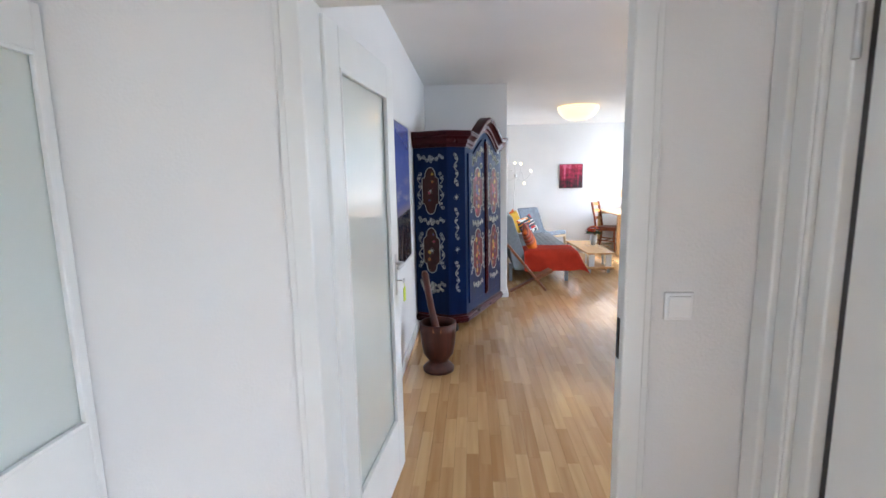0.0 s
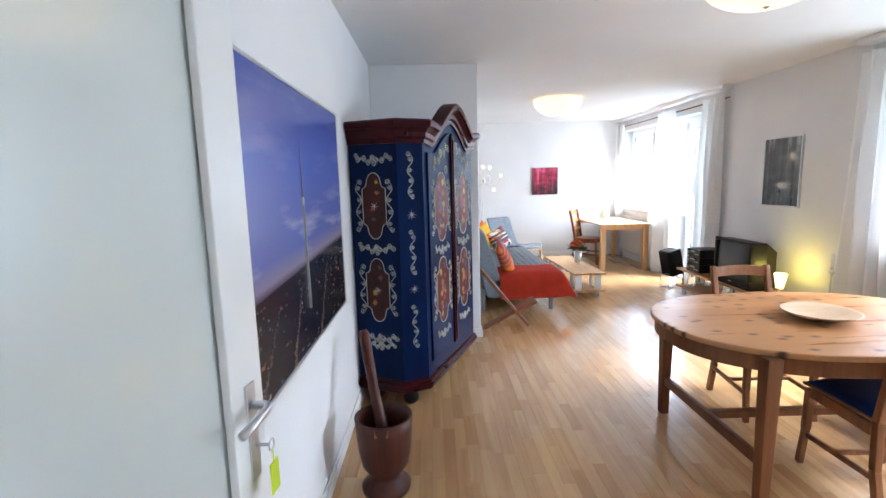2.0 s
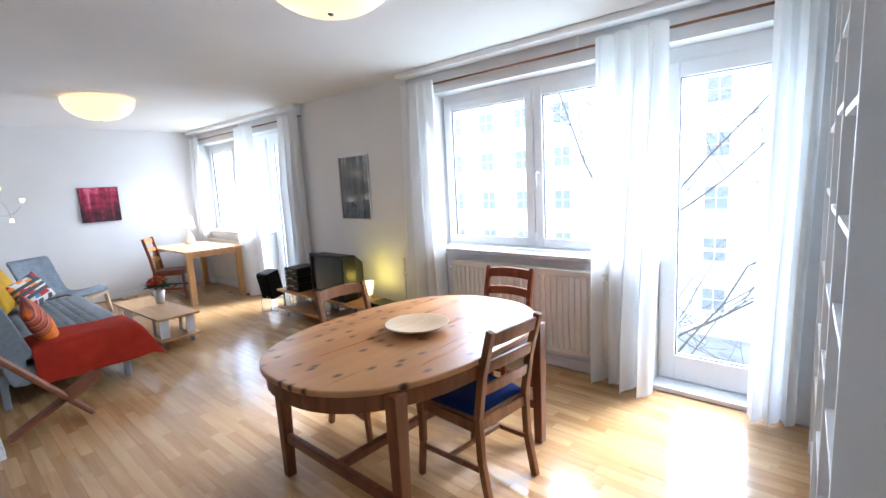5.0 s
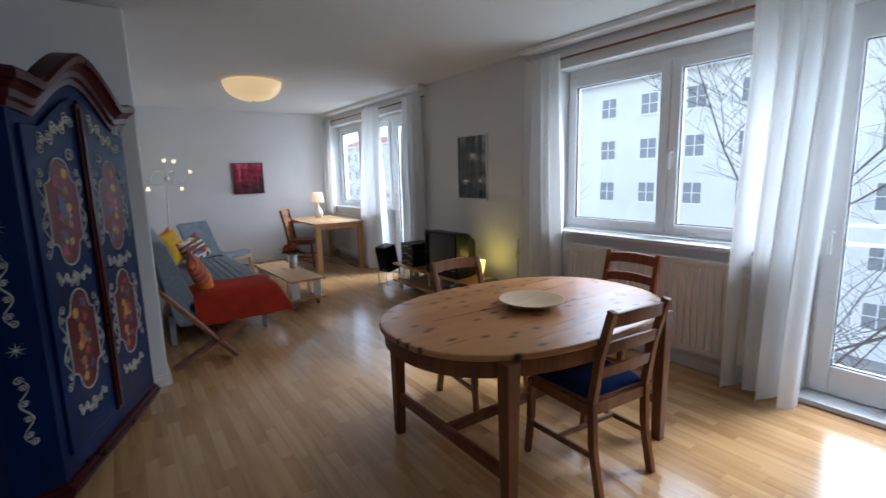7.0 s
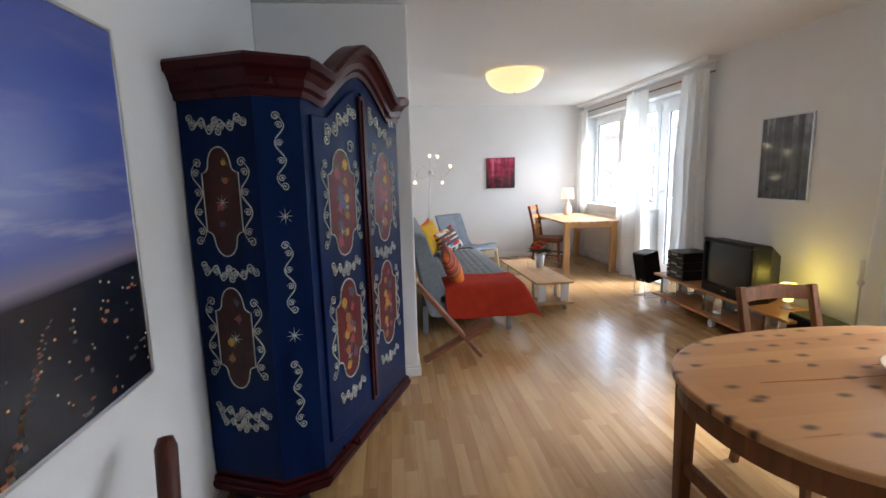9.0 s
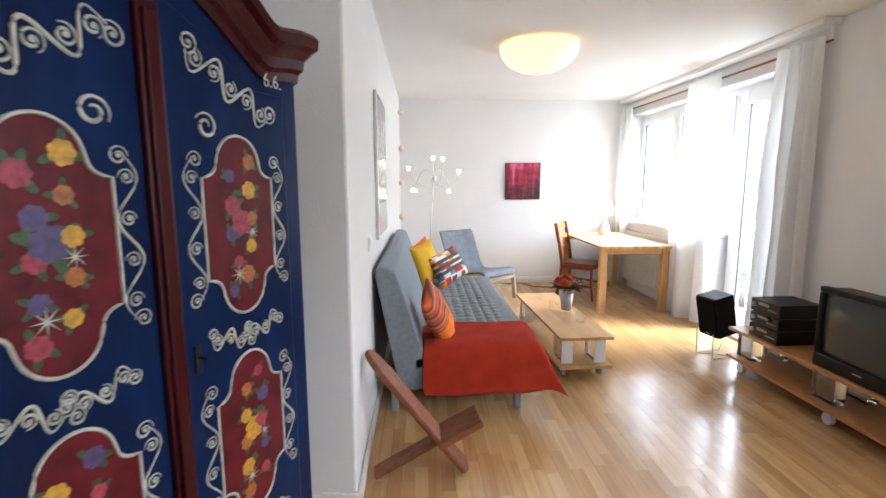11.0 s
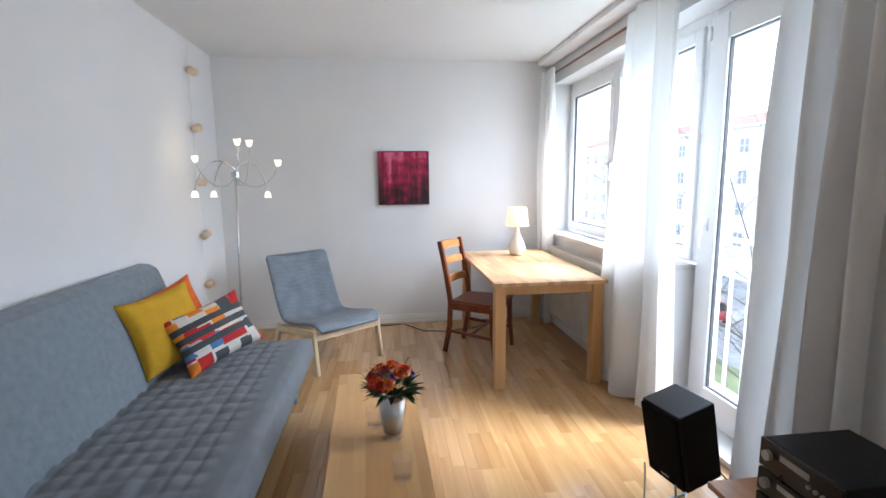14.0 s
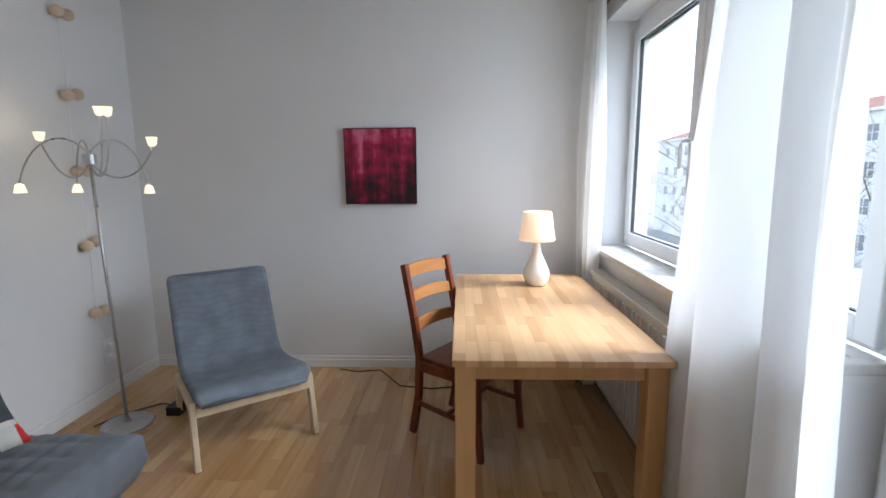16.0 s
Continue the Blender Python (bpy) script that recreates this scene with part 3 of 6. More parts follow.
w1 = thing("window_1", pose(0, 0, 0), "white double casement window over a radiator", "window", kind="structure")
outer_frame(w1, 3.083, 5.06, 0.92, 2.33, (4.077,))
sash(w1, 3.105, 4.072, 0.945, 2.255, False, (4.038, 1.57))
sash(w1, 4.082, 5.038, 0.945, 2.255, True)
d1 = thing("window_2", pose(0, 0, 0), "white glazed french balcony door", "balcony door", kind="structure")
outer_frame(d1, 2.29, 3.080, 0.0, 2.33)
sash(d1, 2.315, 3.062, 0.04, 2.235, False, (3.01, 1.05), 0.10, 0.18)
w2 = thing("window_3", pose(0, 0, 0), "white double casement window beside a balcony door", "window", kind="structure")
outer_frame(w2, 8.443, 10.44, 0.92, 2.33, (9.515,))
sash(w2, 8.475, 9.510, 0.935, 2.265, False, (9.46, 1.54))
sash(w2, 9.520, 10.415, 0.935, 2.265, True, (9.57, 1.54))
d2 = thing("window_4", pose(0, 0, 0), "white glazed balcony door with lever handle", "balcony door", kind="structure")
outer_frame(d2, 7.56, 8.440, 0.0, 2.33)
sash(d2, 7.585, 8.415, 0.04, 2.29, False, (8.34, 1.16), 0.14, 0.18)
structure("window_sill_1", M_STONE, [(WX - 0.05, 3.09, 0.885, WIN, 5.08, 0.915)], "pale stone window sill", "window sill", 0.004)
structure("window_sill_2", M_STONE, [(WX - 0.05, 8.43, 0.885, WIN, 10.46, 0.915)], "pale stone window sill", "window sill", 0.004)
structure("threshold", M_PVC, [(WX, 2.29, -0.003, WIN, 3.08, 0.03), (WX, 7.56, -0.003, WIN, 8.44, 0.03)], "white balcony door threshold", "threshold", 0.004)


def radiator(y0, y1, z0=0.12, z1=0.80):
    r = thing("radiator", pose(0, 0, 0), "cream ribbed panel radiator mounted below the window", "radiator")

    def panel(bm):
        n = int((y1 - y0) / 0.05)
        x0 = 3.680
        for i in range(n):
            a = y0 + (y1 - y0) * i / n
            b = y0 + (y1 - y0) * (i + 1) / n
            box(bm, x0, a + 0.010, z0 + 0.04, x0 + 0.02, b - 0.010, z1 - 0.04)
        box(bm, x0 + 0.013, y0, z0, x0 + 0.025, y1, z1)
    make("front_panel", M_RAD, panel, r, 0.004)

    def grille(bm):
        box(bm, 3.678, y0 - 0.004, z1 - 0.012, 3.686, y1 + 0.004, z1 + 0.008)
        box(bm, 3.752, y0 - 0.004, z1 - 0.012, 3.760, y1 + 0.004, z1 + 0.008)
        n = int((y1 - y0) / 0.03)
        for i in range(n + 1):
            y = y0 + (y1 - y0) * i / n
            box(bm, 3.686, y - 0.006, z1 - 0.004, 3.752, y + 0.006, z1 + 0.006)
    make("top_grille", M_RAD, grille, r)
    part_box("rear_panel", M_RAD, r, (3.744, y0, z0, 3.756, y1, z1 - 0.02), 0.003)
    part_box("wall_bracket", M_RAD, r, (3.756, y0 + 0.2, z0 + 0.1, 3.780, y0 + 0.24, z1 - 0.1), 0)

    def pipe(bm):
        tube(bm, [(3.720, y1 + 0.02, z1 - 0.06), (3.720, y1 + 0.06, z1 - 0.06)], 0.018, 10)
        tube(bm, [(3.740, y1 + 0.04, z1 - 0.06), (3.740, y1 + 0.04, 0.0)], 0.008, 8)
        tube(bm, [(3.720, y1 - 0.01, z1 - 0.06), (3.720, y1 + 0.04, z1 - 0.06)], 0.008, 8)
    make("valve", M_PVC, pipe, r)


radiator(3.34, 4.80, 0.15, 0.81)
radiator(9.0, 10.25, 0.12, 0.78)


# ---- curtains ----
def curtain(label, y0, y1, yb0, yb1, x=3.60, depth=0.035, waves=7, z0=0.015, seed=1, amp_b=1.3, xb=0.0):
    rnd = random.Random(seed)
    ph = [rnd.uniform(0, 6.28) for _ in range(4)]

    def build(bm):
        nu, nv = waves * 16, 28
        grid = []
        for j in range(nv + 1):
            v = j / nv
            z = z0 + (2.435 - z0) * (1 - v)
            row = []
            for i in range(nu + 1):
                u = i / nu
                w = v * v * (3 - 2 * v)
                y = (y0 + (y1 - y0) * u) * (1 - w) + (yb0 + (yb1 - yb0) * u) * w
                a = depth * (0.5 + (amp_b - 0.5) * min(1.0, v * 2.5))
                d = a * math.sin(waves * 2 * math.pi * u + ph[0] + 0.5 * math.sin(2.5 * v + ph[1])) + 0.35 * a * math.sin(waves * 3.7 * u + ph[2] + 2 * v)
                d += 0.4 * a * math.sin(waves * 1.3 * u + ph[3]) - 0.25 * a * math.cos(waves * 4 * math.pi * u + 2 * ph[0] + v)
                d += 0.012 * v * math.sin(5 * u + 6 * v + ph[3])
                y += 0.008 * math.sin(waves * 4 * math.pi * u + ph[2])
                row.append(bm.verts.new((x + d + xb * w, y, z + (0.006 * math.sin(waves * 4 * u + ph[1]) if j == nv else 0))))
            grid.append(row)
        for j in range(nv):
            for i in range(nu):
                bm.faces.new((grid[j][i], grid[j][i + 1], grid[j + 1][i + 1], grid[j + 1][i]))
    return tagged(make("curtain", M_CURT, build, None, smooth=True), label, "curtain", "white window curtains")


curtain("sheer white curtain hanging beside the dining window", 4.93, 5.33, 4.88, 5.40, 3.675, waves=4, seed=2)
curtain("sheer white curtain gathered between window and door", 2.95, 3.42, 3.02, 3.48, 3.65, 0.055, 4, seed=3)
curtain("sheer white curtain hanging beside the balcony door", 2.19, 2.42, 2.23, 2.47, 3.65, 0.04, 3, seed=4, xb=0.02)
curtain("sheer white curtain gathered in the room corner", 10.17, 10.48, 10.20, 10.48, 3.68, 0.03, 4, seed=5)
curtain("sheer white curtain gathered between window and door", 8.29, 8.82, 8.26, 8.95, 3.68, 0.055, 3, seed=6)
curtain("sheer white curtain drawn aside beside the stereo", 7.20, 7.64, 7.21, 7.69, 3.68, 0.045, 4, seed=7, xb=0.02)


def curtain_rail(y0, y1):
    r = thing("curtain_rail", pose(0, 0, 0), "white ceiling curtain rail with a thin brown rod", "curtain rail")
    part_box("track", M_TRIM, r, (3.63, y0, 2.505, 3.765, y1, H), 0.006)
    make("rod", M_COPPER, lambda bm: tube(bm, [(3.745, y0 + 0.04, 2.41), (3.745, y1 - 0.02, 2.41)], 0.009, 10), r, smooth=True)

    def holders(bm):
        for y in (y0 + 0.05, (y0 + y1) / 2, y1 - 0.05):
            box(bm, 3.738, y - 0.008, 2.415, 3.752, y + 0.008, 2.506)
    pieces(make("bracket", M_TRIM, holders, r))


curtain_rail(1.80, 5.38)
curtain_rail(7.15, 10.50)


# ---- ceiling lamps ----
def bowl_lamp(x, y, label):
    o = thing("ceiling_lamp", pose(x, y, H), label, "ceiling lamp", "warm ceiling bowl lamps")

    def bowl(bm):
        prof = []
        n = 40
        for i in range(n + 1):
            a = i / n * math.pi / 2
            rr = 0.315 * math.sin(a) ** 0.95 if i else 0.004
            prof.append((rr + (0.0022 if i % 4 == 0 else 0), -0.222 + 0.20 * (1 - math.cos(a))))
        prof.append((0.318, -0.018))
        prof.append((0.310, -0.018))
        lathe(bm, prof, 48)
    make("shade", M_SHADE, bowl, o, smooth=True)
    make("ceiling_plate", M_TRIM, lambda bm: lathe(bm, [(0.11, -0.04), (0.12, 0.0)], 32), o, smooth=False)
    tagged(make("finial", M_STEEL, lambda bm: lathe(bm, [(0.003, -0.232), (0.016, -0.226), (0.018, -0.216), (0.01, -0.208)], 20), o, smooth=True), "small metal finial")
    point_light("lamp_glow", (x, y, 2.525), 0.30, (1.0, 0.72, 0.42), 0.02)


bowl_lamp(1.87, 3.89, "round ribbed glass bowl lamp glowing warm on ceiling")
bowl_lamp(1.869, 7.90, "round ribbed glass bowl lamp glowing warm on ceiling")


# ---- painted wardrobe ----
def brush(bm, f, pts, at, size, turn=0.0, flip=1, w=0.0042):
    c, s = math.cos(radians(turn)), math.sin(radians(turn))
    out = []
    for x, y in pts:
        y *= flip
        out.append(f(at[0] + (x * c - y * s) * size, at[1] + (x * s + y * c) * size, 0.0015))
    n = len(out)
    tube(bm, out, [w * (0.55 + 0.75 * math.sin(math.pi * i / (n - 1))) for i in range(n)], 5)


def lathe_dot(bm, f, x, z, r):
    bm.faces.new([bm.verts.new(f(x + r * math.cos(k * math.pi / 4), z + r * math.sin(k * math.pi / 4), 0.003)) for k in range(8)])


CURL = [((1 - 0.72 * k / 22) * math.cos(-1.6 + 9.0 * k / 22), (1 - 0.72 * k / 22) * math.sin(-1.6 + 9.0 * k / 22)) for k in range(23)]


def chain(bm, f, x, z, length, turn=0.0, flip=1, bends=4, amp=0.12, w=0.0040, curl=0.075):
    """A waving brush line with a small curl and a dot in every bend and at both ends."""
    n = bends * 8
    brush(bm, f, [(k / n - 0.5, amp * math.sin(math.pi * bends * k / n)) for k in range(n + 1)], (x, z), length, turn, flip, w)
    c, s = math.cos(radians(turn)), math.sin(radians(turn))
    for k in range(bends + 2):
        u = (k - 0.5) / bends - 0.5 if 0 < k <= bends else (-0.5 if k == 0 else 0.5)
        side = 1 if k % 2 else -1
        v = side * amp * (0.05 if 0 < k <= bends else 0.5)
        r = curl * (1.0 if 0 < k <= bends else 1.2)
        brush(bm, f, [(u + r * p, v + r * q * side) for p, q in CURL], (x, z), length, turn, flip, w * 0.8)
        lathe_dot(bm, f, x + (u * c - v * flip * s) * length, z + (u * s + v * flip * c) * length, length * curl * 0.26)


def scroll_row(bm, f, x, z, w):
    """A horizontal scroll ornament of mirrored curls."""
    for sx in (-1, 1):
        chain(bm, f, x + sx * w * 0.25, z, w * 0.46, 14 * sx, sx, 3, 0.22, 0.0030, 0.12)
    brush(bm, f, CURL, (x, z + w * 0.05), w * 0.06, 90, 1, 0.003)


def scroll_col(bm, f, x, z, h, flip=1):
    chain(bm, f, x, z, h, 90, flip, 4, 0.07, 0.0027, 0.052)


def star(bm, f, x, z, r):
    for k in range(8):
        a = k * math.pi / 4
        v = [bm.verts.new(f(x + q * math.cos(a + e), z + q * math.sin(a + e), 0.0022)) for q, e in ((r * 0.15, 0.4), (r, 0.0), (r * 0.15, -0.4))]
        v.append(bm.verts.new(f(x, z, 0.0024)))
        bm.faces.new(v)


def medal_outline(w, h):
    """A field with straight sides, hollow shoulders and a rounded lobe at head and foot."""
    quarter = [(w / 2, 0.0), (w / 2, 0.27 * h)]
    for k in range(1, 6):
        t = math.pi / 2 * k / 5
        quarter.append((w * (0.5 - 0.19 * math.sin(t)), h * (0.27 + 0.075 * (1 - math.cos(t)))))
    for k in range(1, 8):
        t = math.pi / 2 * k / 7
        quarter.append((w * 0.30 * math.cos(t), h * (0.345 + 0.155 * math.sin(t))))
    head = quarter + [(-a, b) for a, b in quarter[-2::-1]]
    return head + [(-a, -b) for a, b in head[1:-1]]


def wardrobe():
    W = thing("wardrobe", pose(0.12, 4.51, 0, 0, 0, 68), "blue painted baroque farmhouse wardrobe with folk flower ornament", "wardrobe")
    C, L, D = 0.125, 1.02, 0.47
    R = L + 0.10
    plan = [(-C, D), (-C, C), (0, 0), (L, 0), (R, C), (R, D)]

    def arch(u):
        t = max(0.0, min(1.0, 1 - abs(u - 0.5) / 0.36))
        s = t * t * (3 - 2 * t)
        dip = -0.018 * math.exp(-((abs(u - 0.5) - 0.36) / 0.07) ** 2)
        return 0.165 * s ** 0.8 + dip

    def body(bm):
        prism(bm, plan, 0.18, 1.80)
        n = 28
        top = [(u / n * L, 1.80 + max(0.0, arch(u / n)) + 0.02) for u in range(n + 1)]
        a = [bm.verts.new((u, 0.0, z)) for u, z in top]
        b = [bm.verts.new((u, 0.03, z)) for u, z in top]
        a2 = [bm.verts.new((u, 0.0, 1.795)) for u, z in top]
        b2 = [bm.verts.new((u, 0.03, 1.795)) for u, z in top]
        for i in range(n):
            bm.faces.new((a2[i], a2[i + 1], a[i + 1], a[i]))
            bm.faces.new((b2[i + 1], b2[i], b[i], b[i + 1]))
            bm.faces.new((a[i], a[i + 1], b[i + 1], b[i]))
    make("body", M_BLUE, body, W)
    part_box("top_board", M_RED, W, (-C + 0.01, 0.05, 1.80, R - 0.01, D, 1.82), 0)

    def base(bm):
        o = 0.02
        prism(bm, [(-C - o, D), (-C - o, C - o * 0.4), (-o * 0.4, -o), (L + o * 0.4, -o), (R + o, C - o * 0.4), (R + o, D)], 0.10, 0.165)
        o = 0.03
        prism(bm, [(-C - o, D), (-C - o, C - o * 0.4), (-o * 0.4, -o), (L + o * 0.4, -o), (R + o, C - o * 0.4), (R + o, D)], 0.118, 0.145)
        prism(bm, [(x * 1.004, y) for x, y in plan], 0.165, 0.19)
    make("plinth", M_RED, base, W, 0.006)

    def cornice(bm):
        path = [(-C, D, 1.80, -1, 0), (-C, C, 1.80, -1, -0.41), (0.0, 0.0, 1.80, -0.41, -1)]
        n = 40
        path += [(u / n * L, 0.0, 1.80 + arch(u / n), 0, -1) for u in range(1, n)]
        path += [(L, 0.0, 1.80, 0.41, -1), (R, C, 1.80, 1, -0.41), (R, D, 1.80, 1, 0)]
        prof = [(0.0, -0.045), (0.012, -0.045), (0.016, -0.02), (0.030, -0.008), (0.034, 0.02), (0.055, 0.045), (0.075, 0.055), (0.078, 0.085), (0.066, 0.098), (-0.02, 0.10), (-0.02, 0.0)]
        rings = [[bm.verts.new((x + nx * o, y + ny * o, z + h)) for o, h in prof] for x, y, z, nx, ny in path]
        for a, b in zip(rings, rings[1:]):
            for k in range(len(prof)):
                j = (k + 1) % len(prof)
                bm.faces.new((a[k], a[j], b[j], b[k]))
        bm.faces.new(rings[0])
        bm.faces.new(rings[-1][::-1])
    make("cornice", M_RED, cornice, W, smooth=False)

    def feet(bm):
        for x, y in ((-0.05, 0.12), (L + 0.03, 0.12), (-0.05, D - 0.09), (L + 0.03, D - 0.09)):
            lathe(bm, [(0.028, 0), (0.05, 0.02), (0.056, 0.045), (0.048, 0.075), (0.034, 0.09), (0.045, 0.105)], 20, (x, y, 0))
    tagged(pieces(make("bun_foot", M_BLACK, feet, W, smooth=True)), "dark turned bun feet")

    def front(x, z, p):
        return Vector((x, -0.014 - p, z))

    def chamfer(s, z, p):
        r = 1 / math.sqrt(2)
        return Vector((-C / 2 + s * r - p * r, C / 2 - s * r - p * r, z))

    def side(s, z, p):
        return Vector((-C - p, (C + D) / 2 - s, z))

    def doors(bm):
        n = 14
        for x0, x1 in ((0.055, 0.475), (0.525, 0.945)):
            f = [(x0, 0.27), (x1, 0.27)] + [(x1 + (x0 - x1) * i / n, 1.70 + 0.95 * max(0, arch(x1 + (x0 - x1) * i / n))) for i in range(n + 1)]
            a = [bm.verts.new((x, -0.014, z)) for x, z in f]
            b = [bm.verts.new((x, 0.002, z)) for x, z in f]
            bm.faces.new(a)
            for i in range(len(f)):
                j = (i + 1) % len(f)
                bm.faces.new((a[i], b[i], b[j], a[j]))
    pieces(make("door", M_BLUE, doors, W, 0.005))

    def batten(bm):
        box(bm, 0.472, -0.03, 0.27, 0.528, -0.002, 1.83)
        box(bm, 0.483, -0.040, 0.29, 0.517, -0.03, 1.81)
    make("center_batten", M_RED, batten, W, 0.005)
    make("keyhole_plate", M_BLACK, lambda bm: (box(bm, 0.56, -0.020, 0.98, 0.578, -0.014, 1.05), tube(bm, [(0.569, -0.02, 1.02), (0.569, -0.05, 1.02)], 0.004)), W, 0.002)

    spots_f = [(0.275, 1.33, 0.25, 0.48), (0.275, 0.735, 0.25, 0.48), (0.745, 1.33, 0.25, 0.48), (0.745, 0.735, 0.25, 0.48)]
    spots_s = [(0.0, 1.36, 0.17, 0.43), (0.0, 0.80, 0.17, 0.43)]

    def fields(bm, f, spots, e):
        for x, z, w, h in spots:
            bm.faces.new([bm.verts.new(f(x + a, z + b, e)) for a, b in medal_outline(w, h)])
    pieces(make("medallion_field", M_MEDAL, lambda bm: fields(bm, front, spots_f, 0.001), W))
    pieces(make("side_medallion_field", M_MEDALD, lambda bm: fields(bm, side, spots_s, 0.001), W))

    def ornament(bm):
        for f, spots in ((front, spots_f), (side, spots_s)):
            for x, z, w, h in spots:
                o = medal_outline(w, h)
                tube(bm, [f(x + a, z + b, 0.0015) for a, b in o + o[:1]], 0.0042 if f == front else 0.003, 5)
                for sx in (-1, 1):
                    scroll_col(bm, f, x + sx * (w / 2 + 0.028), z, h * 0.72, sx)
        for x in (0.275, 0.745):
            scroll_row(bm, front, x, 1.032, 0.27)
            scroll_row(bm, front, x, 0.42, 0.25)
            sx = 1 if x < 0.5 else -1
            chain(bm, front, x + 0.01 * sx, 1.69, 0.30, 26 * sx, sx, 5, 0.13, 0.0036, 0.075)
            brush(bm, front, CURL, (x + 0.10 * sx, 1.585), 0.034, 60, sx, 0.004)
        for z in (1.66, 1.08, 0.47):
            scroll_row(bm, side, 0.0, z, 0.26)
        scroll_row(bm, side, 0.0, 0.42, 0.22)
        for z in (1.55, 1.05, 0.55):
            scroll_col(bm, chamfer, 0.0, z, 0.27)
    tagged(make("scroll_ornament", M_SCROLL, ornament, W), kind="stuff")

    def stars(bm):
        for z in (1.30, 0.81):
            star(bm, chamfer, 0.0, z, 0.036)
        for x, z, w, h in spots_s:
            star(bm, side, x, z, 0.034)
        for x, z, w, h in spots_f:
            star(bm, front, x + 0.04, z - 0.02, 0.026)
            star(bm, front, x - 0.02, z - 0.13, 0.03)
    tagged(make("star_ornament", M_SCROLL, stars, W), kind="stuff")

    def blooms(idx):
        def build(bm):
            for q, (x, z, w, h) in enumerate(spots_f + spots_s):
                f = front if q < 4 else side
                r2 = random.Random(q * 11)
                slots = [(r2.uniform(0.05, 0.17) * w * (1 if k % 2 else -1), (-0.36 + 0.08 * k) * h, r2.uniform(0.016, 0.025)) for k in range(10)]
                slots.append((0.0, 0.02 * h, 0.034))
                for k, (dx, dz, rr) in enumerate(slots):
                    rr *= w / 0.24
                    if q >= 4 and k not in (2, 4, 7, 9):
                        continue
                    if idx == 2:
                        for b in range(3):
                            a = r2.uniform(0, 6.28)
                            cx, cz = x + dx + rr * math.cos(a), z + dz + rr * math.sin(a)
                            bm.faces.new([bm.verts.new(f(cx + rr * (0.8 * math.cos(g) * math.cos(a) - 0.35 * math.sin(g) * math.sin(a)), cz + rr * (0.8 * math.cos(g) * math.sin(a) + 0.35 * math.sin(g) * math.cos(a)), 0.0012 + 0.00002 * (3 * k + b))) for g in (q2 * math.pi / 4 for q2 in range(8))])
                    elif (0, 1, 4, 5)[(k + q) % 4] == idx:
                        n = 7
                        for b in range(n + 1):
                            a = b * 2 * math.pi / n
                            d = rr * 0.62 if b < n else 0.0
                            px, pz, pr = x + dx + math.cos(a) * d, z + dz + math.sin(a) * d, rr * (0.42 if b < n else 0.35)
                            bm.faces.new([bm.verts.new(f(px + pr * math.cos(g * math.pi / 4), pz + pr * math.sin(g * math.pi / 4), 0.0019 + 0.00002 * b + 0.0002 * (b == n))) for g in range(8)])
        return build
    for i in (2, 0, 1, 4, 5):
        tagged(make("painted_flowers", M_PAINTS[i], blooms(i), W), kind="stuff")

    txt = bpy.data.curves.new("painted_year", "FONT")
    txt.body, txt.size, txt.extrude, txt.align_x = "6.6.", 0.055, 0.0004, "CENTER"
    txt.materials.append(M_SCROLL)
    year = new("painted_year", txt)
    year.parent = W
    year.matrix_basis = pose(0.90, -0.016, 1.72, 90, 0, 0)


wardrobe()


# ---- dining area ----
def dining_table():
    T = thing("dining_table", pose(2.17, 3.80, 0), "oval knotty pine dining table with stretcher frame", "table")
    A, B, N = 0.80, 0.56, 72

    def oval(s):
        out = []
        for i in range(N):
            t = 2 * math.pi * i / N
            c, q = math.cos(t), math.sin(t)
            out.append((math.copysign(abs(c) ** 0.82, c) * (A - s), math.copysign(abs(q) ** 0.86, q) * (B - s)))
        return out
    make("top", M_PINE, lambda bm: prism(bm, oval(0), 0.722, 0.75), T, 0.008, seg=3)

    def apron(bm):
        o, i = oval(0.022), oval(0.045)
        r = [[bm.verts.new((x, y, z)) for x, y in p] for p, z in ((o, 0.722), (o, 0.645), (i, 0.645), (i, 0.722))]
        for a, b in zip(r, r[1:]):
            for k in range(N):
                j = (k + 1) % N
                bm.faces.new((a[k], a[j], b[j], b[k]))
    make("apron", M_PINED, apron, T)
    for sx in (-1, 1):
        for sy in (-1, 1):
            def leg(bm, sx=sx, sy=sy):
                v = box(bm, -0.034, -0.034, 0, 0.034, 0.034, 0.722)
                for q in v[:4]:
                    q.co.x *= 0.72
                    q.co.y *= 0.72
            make("leg", M_PINED, leg, T, 0.004, m=pose(sx * 0.545, sy * 0.455, 0))
    for sx in (-1, 1):
        part_box("stretcher", M_PINED, T, (sx * 0.545 - 0.017, -0.425, 0.20, sx * 0.545 + 0.017, 0.425, 0.25), 0.004)
    part_box("stretcher", M_PINED, T, (-0.528, -0.022, 0.205, 0.528, 0.022, 0.245), 0.004)


dining_table()


